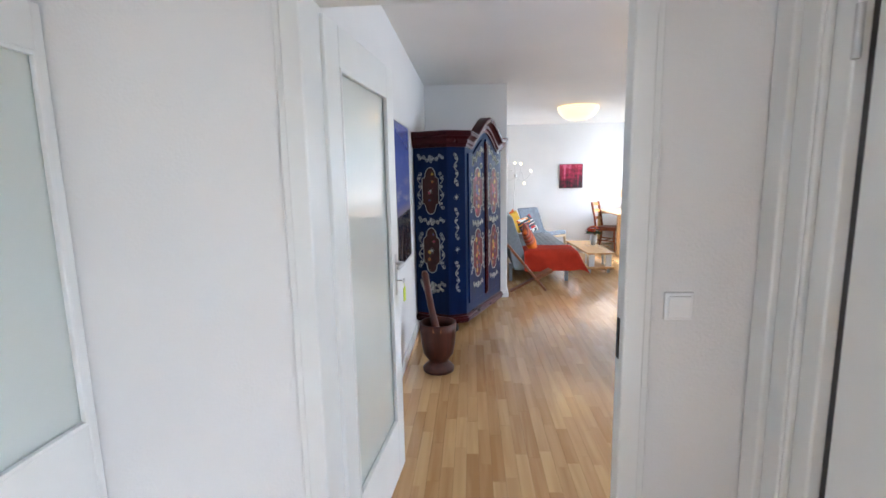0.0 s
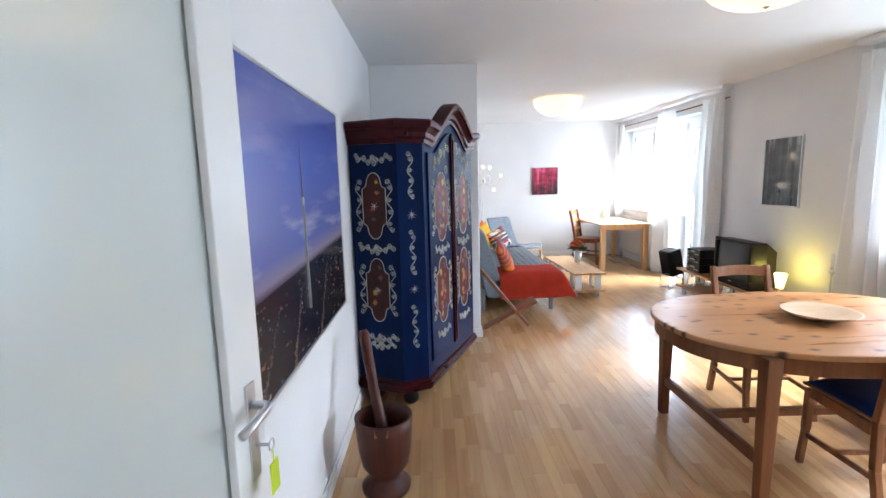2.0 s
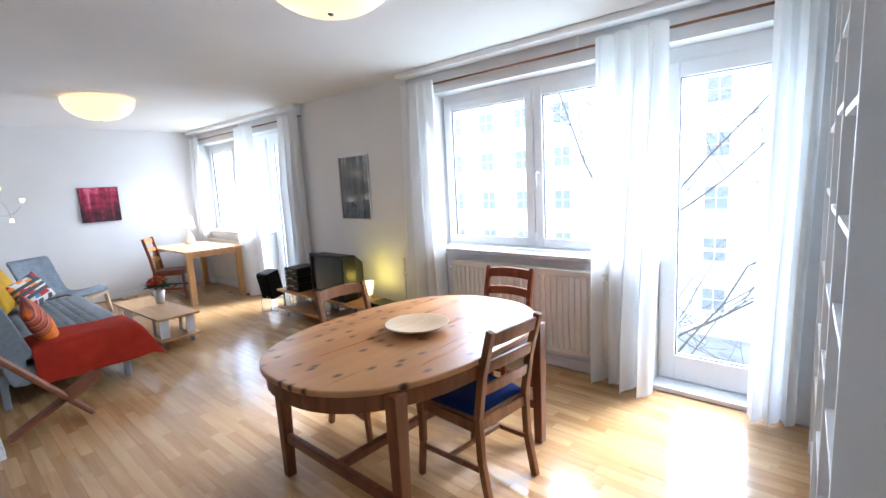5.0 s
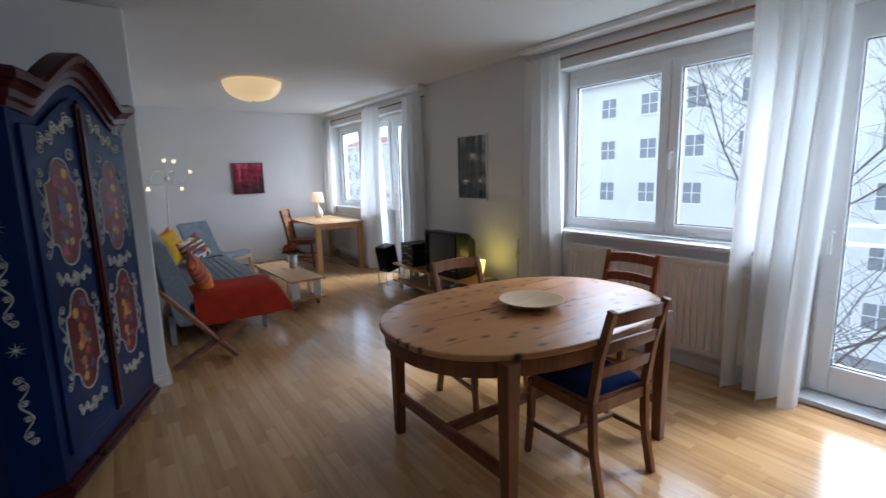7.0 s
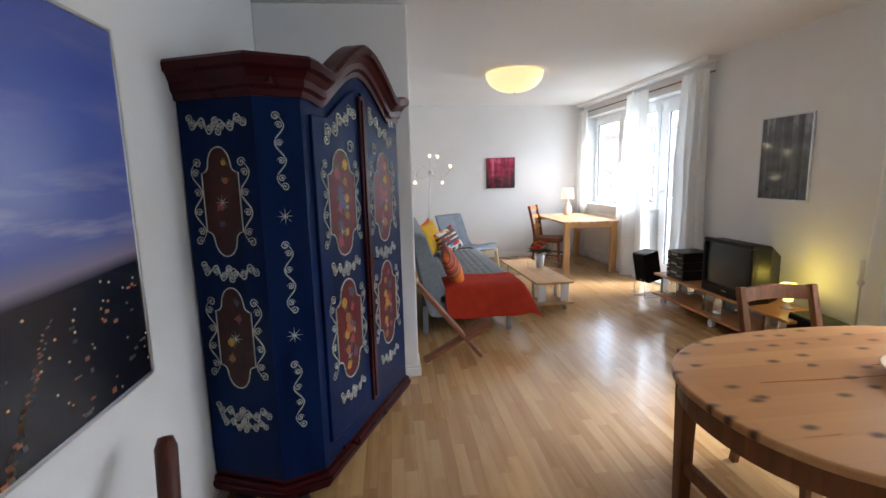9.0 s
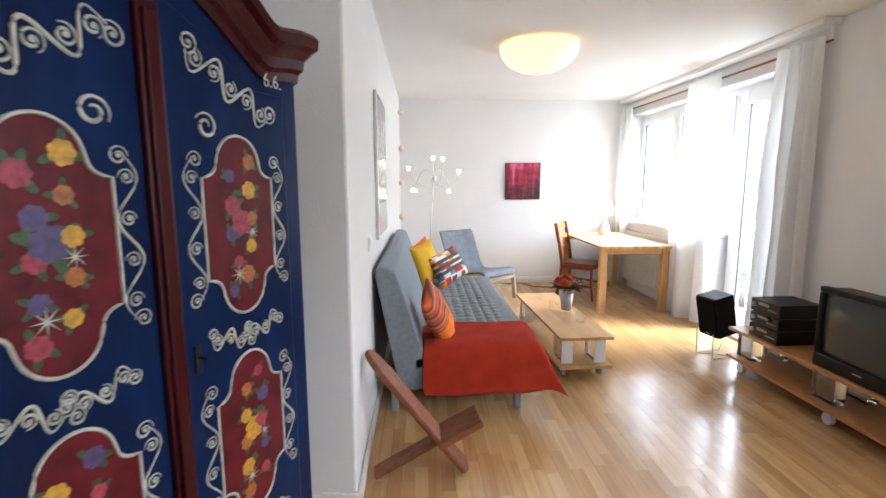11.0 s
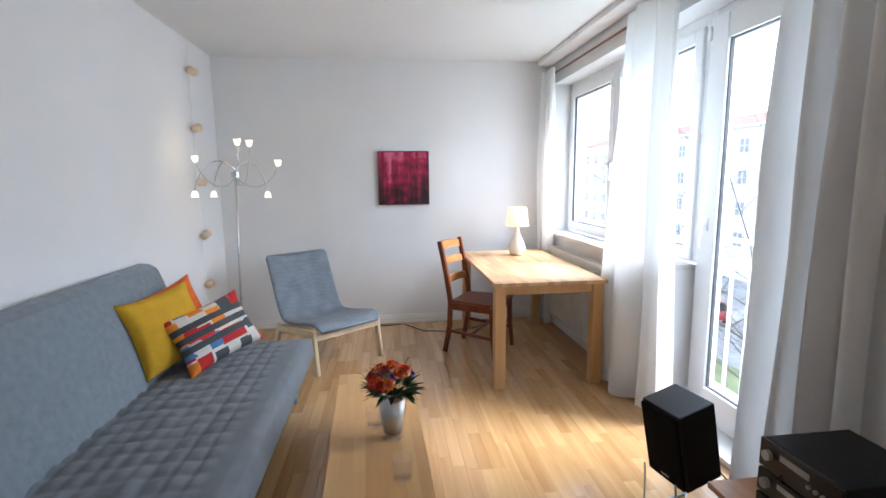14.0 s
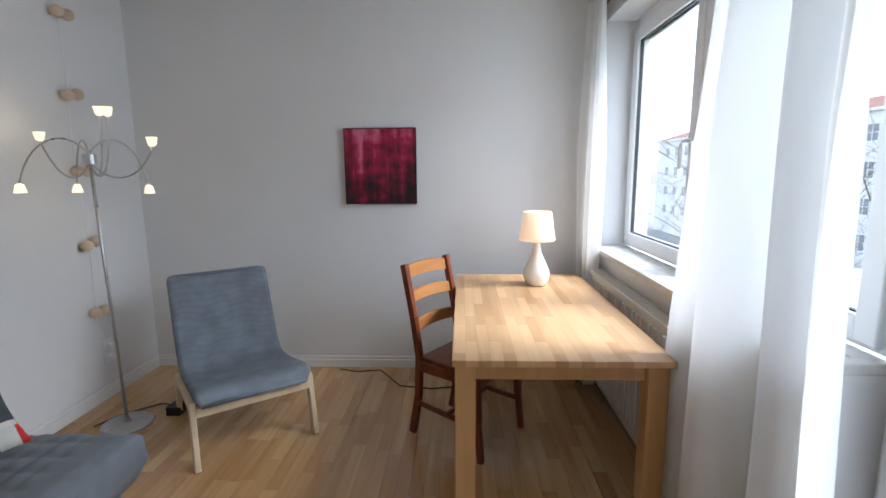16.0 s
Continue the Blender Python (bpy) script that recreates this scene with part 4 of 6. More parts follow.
def ladder_chair(m, wood_m, slat_m, seat_m, label, group, cushion=True, h=0.88, slats=(0.83, 0.70, 0.58), curve=0.018):
    """Faces local +y; the rear legs run on into the backrest."""
    c = thing("dining_chair" if cushion else "wooden_chair", m, label, "chair", group)
    w, d = 0.40, 0.40
    for s in (-1, 1):
        def post(bm, s=s):
            pts = [(s * (w / 2 - 0.02), -d / 2 - 0.045, 0.0), (s * (w / 2 - 0.02), -d / 2, 0.22), (s * (w / 2 - 0.02), -d / 2 + 0.01, 0.44), (s * (w / 2 - 0.02), -d / 2 - 0.025, 0.66), (s * (w / 2 - 0.02), -d / 2 - 0.085, h)]
            for a, b in zip(pts, pts[1:]):
                plank(bm, a, b, 0.032, 0.036, (1, 0, 0))
        make("rear_post", wood_m, post, c, 0.004)

        def fleg(bm, s=s):
            pts = [(s * (w / 2 + 0.005), d / 2 + 0.012, 0.0), (s * (w / 2 + 0.002), d / 2 - 0.01, 0.2), (s * w / 2, d / 2 - 0.015, 0.42)]
            for (a, b), q in zip(zip(pts, pts[1:]), (0.03, 0.034)):
                plank(bm, a, b, q, q, (1, 0, 0))
        make("front_leg", wood_m, fleg, c, 0.004)
        make("stretcher", wood_m, lambda bm, s=s: plank(bm, (s * (w / 2 - 0.008), -d / 2, 0.19), (s * (w / 2), d / 2 - 0.01, 0.17), 0.018, 0.026, (1, 0, 0)), c, 0.004)
    make("stretcher", wood_m, lambda bm: plank(bm, (-w / 2, 0.0, 0.185), (w / 2, 0.0, 0.185), 0.02, 0.022, (0, 1, 0)), c, 0.004)

    def rails(bm):
        box(bm, -w / 2 + 0.015, d / 2 - 0.03, 0.375, w / 2 - 0.015, d / 2 - 0.008, 0.43)
        box(bm, -w / 2 + 0.01, -d / 2 - 0.0, 0.375, w / 2 - 0.01, -d / 2 + 0.02, 0.43)
        for s in (-1, 1):
            box(bm, s * (w / 2 - 0.005) - 0.011, -d / 2 + 0.02, 0.375, s * (w / 2 - 0.005) + 0.011, d / 2 - 0.03, 0.43)
    make("seat_rail", wood_m, rails, c, 0.003)
    make("seat", seat_m if not cushion else wood_m, lambda bm: prism(bm, [(-w / 2 + 0.02, -d / 2 + 0.012), (w / 2 - 0.02, -d / 2 + 0.012), (w / 2 + 0.018, d / 2 + 0.02), (-w / 2 - 0.018, d / 2 + 0.02)], 0.43, 0.448), c, 0.006)
    if cushion:
        def pad(bm):
            n = 14
            g = {}
            for k in (0, 1):
                for i in range(n + 1):
                    for j in range(n + 1):
                        u, v = i / n * 2 - 1, j / n * 2 - 1
                        e = (1 - u ** 6) * (1 - v ** 6)
                        g[k, i, j] = bm.verts.new((u * (w / 2 - 0.012 + 0.02 * j / n), v * (d / 2 - 0.01) + 0.01, 0.449 + (0.004 + 0.034 * e ** 0.5 if k else 0)))
            for i in range(n):
                for j in range(n):
                    bm.faces.new((g[1, i, j], g[1, i + 1, j], g[1, i + 1, j + 1], g[1, i, j + 1]))
                    bm.faces.new((g[0, i, j], g[0, i, j + 1], g[0, i + 1, j + 1], g[0, i + 1, j]))
            for i in range(n):
                bm.faces.new((g[0, i, 0], g[0, i + 1, 0], g[1, i + 1, 0], g[1, i, 0]))
                bm.faces.new((g[0, i + 1, n], g[0, i, n], g[1, i, n], g[1, i + 1, n]))
                bm.faces.new((g[0, 0, i + 1], g[0, 0, i], g[1, 0, i], g[1, 0, i + 1]))
                bm.faces.new((g[0, n, i], g[0, n, i + 1], g[1, n, i + 1], g[1, n, i]))
        tagged(make("seat_cushion", M_NAVY, pad, c, smooth=True), "navy blue fabric seat cushion")
    for z in slats:
        def slat(bm, z=z):
            hw, hh = w / 2 - 0.03, 0.028 if z < slats[0] else 0.032
            n = 8
            rows = []
            for i in range(n + 1):
                u = i / n * 2 - 1
                y = -d / 2 - 0.005 - max(0, (z - 0.55)) * 0.235 - curve * (1 - u * u) + 0.0
                t = z + hh + 0.012 * (1 - u * u)
                b = z - hh + 0.008 * (1 - u * u)
                k = 0.20
                rows.append([bm.verts.new((u * hw, y + 0.009 - k * (t - z), t)), bm.verts.new((u * hw, y - 0.009 - k * (t - z), t)), bm.verts.new((u * hw, y - 0.009 + k * (z - b), b)), bm.verts.new((u * hw, y + 0.009 + k * (z - b), b))])
            for a, b in zip(rows, rows[1:]):
                for q in range(4):
                    r = (q + 1) % 4
                    bm.faces.new((a[q], a[r], b[r], b[q]))
            bm.faces.new(rows[0])
            bm.faces.new(rows[-1][::-1])
        make("back_slat", slat_m, slat, c, 0.003)
    return c


G = "chairs round the dining table"
ladder_chair(pose(2.26, 3.46, 0, 0, 0, -4), M_CHAIR, M_CHAIR, M_CHAIR, "antique pine ladder-back chair with navy cushion", G)
ladder_chair(pose(2.27, 4.30, 0, 0, 0, 178), M_CHAIR, M_CHAIR, M_CHAIR, "antique pine ladder-back chair pushed under the table", G, slats=(0.84, 0.62))
ladder_chair(pose(3.07, 3.93, 0, 0, 0, 94), M_MAHOG, M_MAHOG, M_MAHOG, "reddish brown ladder-back chair at the radiator", G)


def plate():
    def prof(bm):
        lathe(bm, [(0.05, 0.0), (0.07, 0.004), (0.13, 0.022), (0.172, 0.040), (0.175, 0.045), (0.168, 0.045), (0.12, 0.028), (0.06, 0.013), (0.002, 0.011)], 48, (2.18, 3.77, 0.75))
    tagged(make("fruit_bowl", M_BOWL, prof, None, smooth=True), "shallow pale turned wooden bowl on the dining table", "bowl")


plate()


def mortar():
    o = thing("mortar", pose(-0.09, 3.60, 0), "dark carved wooden mortar with long pestle on floor", "mortar")
    make("vessel", M_DARKW, lambda bm: lathe(bm, [(0.118, 0), (0.122, 0.025), (0.10, 0.05), (0.075, 0.075), (0.078, 0.09), (0.115, 0.14), (0.130, 0.22), (0.138, 0.32), (0.142, 0.385), (0.128, 0.387), (0.118, 0.33), (0.10, 0.20), (0.05, 0.13), (0.002, 0.12)], 40), o, smooth=True)
    make("rim_chip", M_STOOL, lambda bm: prism(bm, [(-0.03, -0.1385), (0.035, -0.137), (0.03, -0.1345), (-0.02, -0.135)], 0.34, 0.384), o)
    make("pestle", M_DARKW, lambda bm: tube(bm, [(0.03, -0.07, 0.15), (0.0, 0.0, 0.26), (-0.06, 0.13, 0.46), (-0.12, 0.28, 0.70), (-0.126, 0.295, 0.722)], [0.034, 0.032, 0.026, 0.030, 0.02], 16), o, smooth=True)


mortar()


def picture(name, m, w, h, mat, frame_m, label, depth=0.025, fw=0.012):
    p = thing(name, m, label, "picture")
    part_box("print", mat, p, (-w / 2 + fw, -depth + 0.004, -h / 2 + fw, w / 2 - fw, -0.004, h / 2 - fw), 0)

    def fr(bm):
        box(bm, -w / 2, -depth, -h / 2, -w / 2 + fw, 0, h / 2)
        box(bm, w / 2 - fw, -depth, -h / 2, w / 2, 0, h / 2)
        box(bm, -w / 2 + fw, -depth, -h / 2, w / 2 - fw, 0, -h / 2 + fw)
        box(bm, -w / 2 + fw, -depth, h / 2 - fw, w / 2 - fw, 0, h / 2)
    if frame_m:
        make("frame", frame_m, fr, p, 0.002)
    return p


def axes(t):
    co = t.nodes.new("ShaderNodeTexCoord")
    s = t.nodes.new("ShaderNodeSeparateXYZ")
    t.links.new(co.outputs["Generated"], s.inputs[0])
    return co, s


def night_print():
    m, t, p = nodes_of("night_city_print")
    N, K = t.nodes.new, t.links.new
    co, s = axes(t)
    tilt = N("ShaderNodeMath")
    tilt.operation = "MULTIPLY_ADD"
    tilt.inputs[1].default_value = -0.05
    K(s.outputs["X"], tilt.inputs[0])
    K(s.outputs["Z"], tilt.inputs[2])
    sky_r = ramp_of(t, [(0.0, (0.004, 0.005, 0.010)), (0.30, (0.010, 0.012, 0.022)), (0.335, (0.27, 0.23, 0.32)), (0.40, (0.13, 0.16, 0.42)), (0.7, (0.10, 0.14, 0.46)), (1.0, (0.06, 0.09, 0.34))])
    K(tilt.outputs[0], sky_r.inputs["Fac"])
    mp = N("ShaderNodeMapping")
    mp.inputs["Scale"].default_value = (1.6, 1, 7)
    K(co.outputs["Generated"], mp.inputs["Vector"])
    no = N("ShaderNodeTexNoise")
    no.inputs["Scale"].default_value, no.inputs["Detail"].default_value = 1.6, 7
    K(mp.outputs["Vector"], no.inputs["Vector"])
    cl = ramp_of(t, [(0.52, (0, 0, 0)), (0.72, (1, 1, 1))])
    K(no.outputs["Fac"], cl.inputs["Fac"])
    band = ramp_of(t, [(0.33, (0, 0, 0)), (0.37, (1, 1, 1)), (0.46, (0.75, 0.75, 0.75)), (0.6, (0.12, 0.12, 0.12)), (1.0, (0.1, 0.1, 0.1))])
    K(tilt.outputs[0], band.inputs["Fac"])
    mu = N("ShaderNodeMath")
    mu.operation = "MULTIPLY"
    K(cl.outputs["Color"], mu.inputs[0])
    K(band.outputs["Color"], mu.inputs[1])
    mx = N("ShaderNodeMix")
    mx.data_type = "RGBA"
    K(mu.outputs[0], mx.inputs["Factor"])
    K(sky_r.outputs["Color"], mx.inputs["A"])
    mx.inputs["B"].default_value = (0.52, 0.48, 0.58, 1)
    vo = N("ShaderNodeTexVoronoi")
    vo.inputs["Scale"].default_value = 45
    K(co.outputs["Generated"], vo.inputs["Vector"])
    dots = ramp_of(t, [(0.08, (1, 1, 1)), (0.2, (0, 0, 0))])
    K(vo.outputs["Distance"], dots.inputs["Fac"])
    sep = N("ShaderNodeSeparateColor")
    K(vo.outputs["Color"], sep.inputs["Color"])
    g = N("ShaderNodeMath")
    g.operation = "GREATER_THAN"
    g.inputs[1].default_value = 0.9
    K(sep.outputs["Green"], g.inputs[0])
    low = N("ShaderNodeMath")
    low.operation = "LESS_THAN"
    low.inputs[1].default_value = 0.29
    K(tilt.outputs[0], low.inputs[0])
    a, b = N("ShaderNodeMath"), N("ShaderNodeMath")
    a.operation = b.operation = "MULTIPLY"
    K(dots.outputs["Color"], a.inputs[0])
    K(g.outputs[0], a.inputs[1])
    K(a.outputs[0], b.inputs[0])
    K(low.outputs[0], b.inputs[1])
    mx2 = N("ShaderNodeMix")
    mx2.data_type = "RGBA"
    K(b.outputs[0], mx2.inputs["Factor"])
    K(mx.outputs["Result"], mx2.inputs["A"])
    lc = ramp_of(t, [(0.2, (0.8, 0.32, 0.08)), (0.7, (0.85, 0.65, 0.35)), (1.0, (0.6, 0.7, 0.8))])
    K(sep.outputs["Red"], lc.inputs["Fac"])
    K(lc.outputs["Color"], mx2.inputs["B"])
    K(mx2.outputs["Result"], p.inputs["Base Color"])
    p.inputs["Roughness"].default_value = 0.22
    return m


def forest_print(name, stops, scale, light, rough=0.3):
    """Tall tree trunks in mist: stretched noise in columns."""
    m, t, p = nodes_of(name)
    N, K = t.nodes.new, t.links.new
    co, s = axes(t)
    mp = N("ShaderNodeMapping")
    mp.inputs["Scale"].default_value = (scale, 1, 0.35)
    K(co.outputs["Generated"], mp.inputs["Vector"])
    no = N("ShaderNodeTexNoise")
    no.inputs["Scale"].default_value, no.inputs["Detail"].default_value = 1.0, 3
    K(mp.outputs["Vector"], no.inputs["Vector"])
    fo = N("ShaderNodeTexNoise")
    fo.inputs["Scale"].default_value, fo.inputs["Detail"].default_value = 6, 9
    K(co.outputs["Generated"], fo.inputs["Vector"])
    mx = N("ShaderNodeMix")
    mx.inputs["Factor"].default_value = light
    K(no.outputs["Fac"], mx.inputs["A"])
    K(fo.outputs["Fac"], mx.inputs["B"])
    ad = N("ShaderNodeMath")
    ad.operation = "MULTIPLY_ADD"
    ad.inputs[1].default_value = 0.22
    K(s.outputs["Z"], ad.inputs[0])
    K(mx.outputs["Result"], ad.inputs[2])
    r = ramp_of(t, stops)
    K(ad.outputs[0], r.inputs["Fac"])
    K(r.outputs["Color"], p.inputs["Base Color"])
    p.inputs["Roughness"].default_value = rough
    return m


def cloud_print():
    m, t, p = nodes_of("cloud_print")
    N, K = t.nodes.new, t.links.new
    co, s = axes(t)
    no = N("ShaderNodeTexNoise")
    no.inputs["Scale"].default_value, no.inputs["Detail"].default_value = 7.5, 9
    K(co.outputs["Object"], no.inputs["Vector"])
    r = ramp_of(t, [(0.40, (0.10, 0.10, 0.10)), (0.48, (0.32, 0.32, 0.31)), (0.54, (0.62, 0.62, 0.60)), (0.66, (0.80, 0.80, 0.78))])
    K(no.outputs["Fac"], r.inputs["Fac"])
    top = ramp_of(t, [(0.0, (0.75, 0.75, 0.74)), (0.23, (0.75, 0.75, 0.74)), (0.235, (0.05, 0.05, 0.05)), (0.33, (0.15, 0.15, 0.14)), (0.42, (0.42, 0.42, 0.40)), (0.75, (0.5, 0.5, 0.48)), (1.0, (0.20, 0.20, 0.19))])
    K(s.outputs["Z"], top.inputs["Fac"])
    band = ramp_of(t, [(0.0, (0, 0, 0)), (0.23, (0, 0, 0)), (0.24, (0.3, 0.3, 0.3)), (0.42, (0.7, 0.7, 0.7)), (0.7, (0.8, 0.8, 0.8)), (0.9, (0.15, 0.15, 0.15))])
    K(s.outputs["Z"], band.inputs["Fac"])
    mx = N("ShaderNodeMix")
    mx.data_type = "RGBA"
    K(band.outputs["Color"], mx.inputs["Factor"])
    K(top.outputs["Color"], mx.inputs["A"])
    K(r.outputs["Color"], mx.inputs["B"])
    K(mx.outputs["Result"], p.inputs["Base Color"])
    p.inputs["Roughness"].default_value = 0.12
    return m


night = picture("night_city_picture", pose(-0.368, 3.41, 1.36, 0, 0, 90), 1.45, 1.07, night_print(), M_SILVER, "large silver-framed photo of a blue evening city")


def tower(bm):
    tube(bm, [(-0.05, -0.022, -0.36), (-0.05, -0.022, 0.07)], [0.011, 0.006], 8, 0.3)
    lathe(bm, [(0.004, 0), (0.012, 0.010), (0.014, 0.022), (0.012, 0.034), (0.004, 0.044)], 12, (-0.05, -0.016, 0.065))


def mast(bm):
    tube(bm, [(-0.05, -0.022, 0.105), (-0.05, -0.022, 0.17), (-0.05, -0.022, 0.32)], [0.006, 0.003, 0.0012], 6)


def city_lights(seed, n, size):
    """Small lit windows and streets in the dark lower part of the print."""
    def build(bm):
        r = random.Random(seed)
        for _ in range(n):
            z = -0.52 + 0.33 * r.random() ** 0.8
            x = r.uniform(-0.69, 0.69)
            k = size * (0.5 + (-0.15 - z) * 1.6)
            w, h = k * r.uniform(0.5, 1.6), k * r.uniform(0.25, 0.7)
            box(bm, x - w, -0.0218, z - h, x + w, -0.0212, z + h)
        for x0, z0, x1, z1 in ((-0.30, -0.52, -0.13, -0.24), (0.12, -0.52, 0.30, -0.23), (-0.62, -0.50, -0.42, -0.27)):
            for k in range(26):
                t = (k + r.uniform(-0.3, 0.3)) / 25
                x, z, w = x0 + (x1 - x0) * t + r.uniform(-0.012, 0.012), z0 + (z1 - z0) * t, 0.009 * (1.1 - 0.75 * t)
                z = max(z, -0.52)
                box(bm, x - w, -0.0219, z - w * 0.5, x + w, -0.0211, z + w * 0.5)
    return build


tagged(make("printed_tower", surface("lit_tower_print", (0.34, 0.33, 0.30), 0.4), tower, night), "pale lit tower in the photo")
make("printed_mast", surface("hazy_mast_print", (0.10, 0.08, 0.16), 0.4), mast, night)
tagged(make("printed_lights", surface("amber_lights_print", (0.30, 0.11, 0.045), 0.4, vary=0.8, scale=30), city_lights(3, 26, 0.011), night), kind="stuff")
tagged(make("printed_lights", surface("pale_lights_print", (0.07, 0.075, 0.07), 0.4, vary=0.8, scale=30), city_lights(9, 40, 0.011), night), kind="stuff")
M_PINKP = forest_print("crimson_forest_print", [(0.47, (0.010, 0.003, 0.005)), (0.56, (0.10, 0.004, 0.018)), (0.68, (0.34, 0.008, 0.05)), (0.80, (0.62, 0.14, 0.24))], 7.0, 0.45, 0.6)
M_GREYP = forest_print("grey_forest_print", [(0.38, (0.008, 0.008, 0.008)), (0.52, (0.035, 0.035, 0.035)), (0.72, (0.11, 0.11, 0.11)), (0.85, (0.32, 0.32, 0.32))], 13.0, 0.45, 0.08)
picture("crimson_forest_picture", pose(2.312, 10.518, 1.448), 0.49, 0.51, M_PINKP, surface("black_canvas_edge", (0.03, 0.008, 0.012), 0.7), "square crimson forest picture on canvas", 0.03, 0.006)
picture("grey_forest_picture", pose(3.778, 6.27, 1.51, 0, 0, -90), 0.53, 0.71, M_GREYP, M_SILVER, "silver-framed dark grey misty forest photo", 0.02)
cl = picture("cloud_picture", pose(0.602, 7.33, 1.545, 0, 0, 90), 0.72, 0.95, cloud_print(), M_SILVER, "silver-framed black and white cloud poster", 0.022)
make("poster_badge", surface("pink_badge_print", (0.62, 0.06, 0.16), 0.4), lambda bm: [box(bm, -0.31 + 0.035 * k, -0.0195, -0.40 + 0.012 * (k % 2), -0.285 + 0.035 * k, -0.0188, -0.32 - 0.012 * (k == 1)) for k in range(4)], cl)


def bookcase():
    b = thing("bookcase", pose(2.74, 1.945, 0, 0, 0, 4.6), "tall white open bookcase with mostly empty shelves", "bookcase")
    x0, x1, y0, y1 = -0.86, 0.74, -0.10, 0.15
    cols = [x0, x0 + 0.55, x0 + 1.05, x1]
    for x in cols:
        part_box("side_panel", M_TRIM, b, (x - 0.009, y0, 0, x + 0.009, y1, 2.36), 0.002)
    part_box("back_panel", M_TRIM, b, (x0, y0 - 0.006, 0.02, x1, y0 - 0.001, 2.34), 0)
    for q, (a, c) in enumerate(zip(cols, cols[1:])):
        for k in range(8):
            z = 0.06 + k * 0.325 + (0.04 if (q + k) % 3 == 0 and 0 < k < 7 else 0)
            part_box("shelf", M_TRIM, b, (a + 0.0095, y0 + 0.002, z - 0.011, c - 0.0095, y1 - 0.006, z + 0.011), 0.0015)

    # Small dark boxes on the panels paint the shade inside the pin holes.
    def holes(bm):
        for x in cols[1:]:
            for k in range(60):
                for y in (y0 + 0.05, y1 - 0.05):
                    box(bm, x - 0.0094, y - 0.0025, 0.12 + k * 0.036, x - 0.0088, y + 0.0025, 0.125 + k * 0.036)
    tagged(make("pin_holes", M_SEAL_SHADE, holes, b), kind="stuff")


bookcase()


# ---- media corner ----
def media_bench():
    b = thing("media_bench", pose(0, 0, 0), "low honey wood media bench on castors with glass supports", "tv bench")
    part_box("top", M_BENCH, b, (3.27, 5.55, 0.312, 3.66, 7.32, 0.335), 0.003)
    part_box("shelf", M_BENCH, b, (3.27, 5.55, 0.095, 3.66, 7.32, 0.118), 0.003)
    for y in (7.12, 6.42, 5.70):
        part_box("glass_support", M_BLOCK, b, (3.33, y, 0.118, 3.41, y + 0.17, 0.312), 0.01)
        part_box("glass_support", M_BLOCK, b, (3.54, y, 0.118, 3.62, y + 0.17, 0.312), 0.01)

    def castor(bm):
        for x in (3.33, 3.60):
            for y in (7.22, 6.44, 5.66):
                for k in (-0.013, 0.006):
                    tube(bm, [(x + k, y, 0.036), (x + k + 0.009, y, 0.036)], 0.036, 18)
                box(bm, x - 0.012, y - 0.012, 0.06, x + 0.012, y + 0.012, 0.096)
    tagged(make("castor", M_PVC, castor, b), kind="stuff")


media_bench()


def television():
    t = thing("television", pose(3.29, 6.26, 0.336, 0, 0, 0), "old black tube television on the media bench", "television")
    w, h = 0.60, 0.49

    def front(bm):
        f = 0.035
        box(bm, 0, -w / 2, 0, 0.05, w / 2, 0.085)
        box(bm, 0, -w / 2, h - f, 0.05, w / 2, h)
        box(bm, 0, -w / 2, 0.085, 0.05, -w / 2 + f, h - f)
        box(bm, 0, w / 2 - f, 0.085, 0.05, w / 2, h - f)
    make("bezel", M_BLACK, front, t, 0.010)

    def tube_(bm):
        n = 12
        g = [[bm.verts.new((0.012 + 0.02 * ((i / n * 2 - 1) ** 2 + (j / n * 2 - 1) ** 2) / 2, (i / n - 0.5) * (w - 0.064), 0.083 + j / n * (h - 0.115))) for j in range(n + 1)] for i in range(n + 1)]
        for i in range(n):
            for j in range(n):
                bm.faces.new((g[i][j], g[i + 1][j], g[i + 1][j + 1], g[i][j + 1]))
    make("screen", M_CRT, tube_, t, smooth=True)

    def back(bm):
        a = [bm.verts.new(c) for c in ((0.05, -w / 2 + 0.01, 0.0), (0.05, w / 2 - 0.01, 0.0), (0.05, w / 2 - 0.01, h - 0.008), (0.05, -w / 2 + 0.01, h - 0.008))]
        b = [bm.verts.new(c) for c in ((0.36, -w / 2 + 0.12, 0.0), (0.36, w / 2 - 0.12, 0.0), (0.36, w / 2 - 0.12, h - 0.12), (0.36, -w / 2 + 0.12, h - 0.12))]
        c = [bm.verts.new(q) for q in ((0.18, -w / 2 + 0.015, 0.0), (0.18, w / 2 - 0.015, 0.0), (0.18, w / 2 - 0.015, h - 0.014), (0.18, -w / 2 + 0.015, h - 0.014))]
        for p, q in ((a, c), (c, b)):
            for i in range(4):
                j = (i + 1) % 4
                bm.faces.new((p[i], p[j], q[j], q[i]))
        bm.faces.new(b)
        bm.faces.new(a[::-1])
    make("housing", M_BLACK, back, t, 0.008)
    make("badge", M_SILVER, lambda bm: box(bm, -0.001, -0.03, 0.045, 0.0, 0.03, 0.052), t)


television()


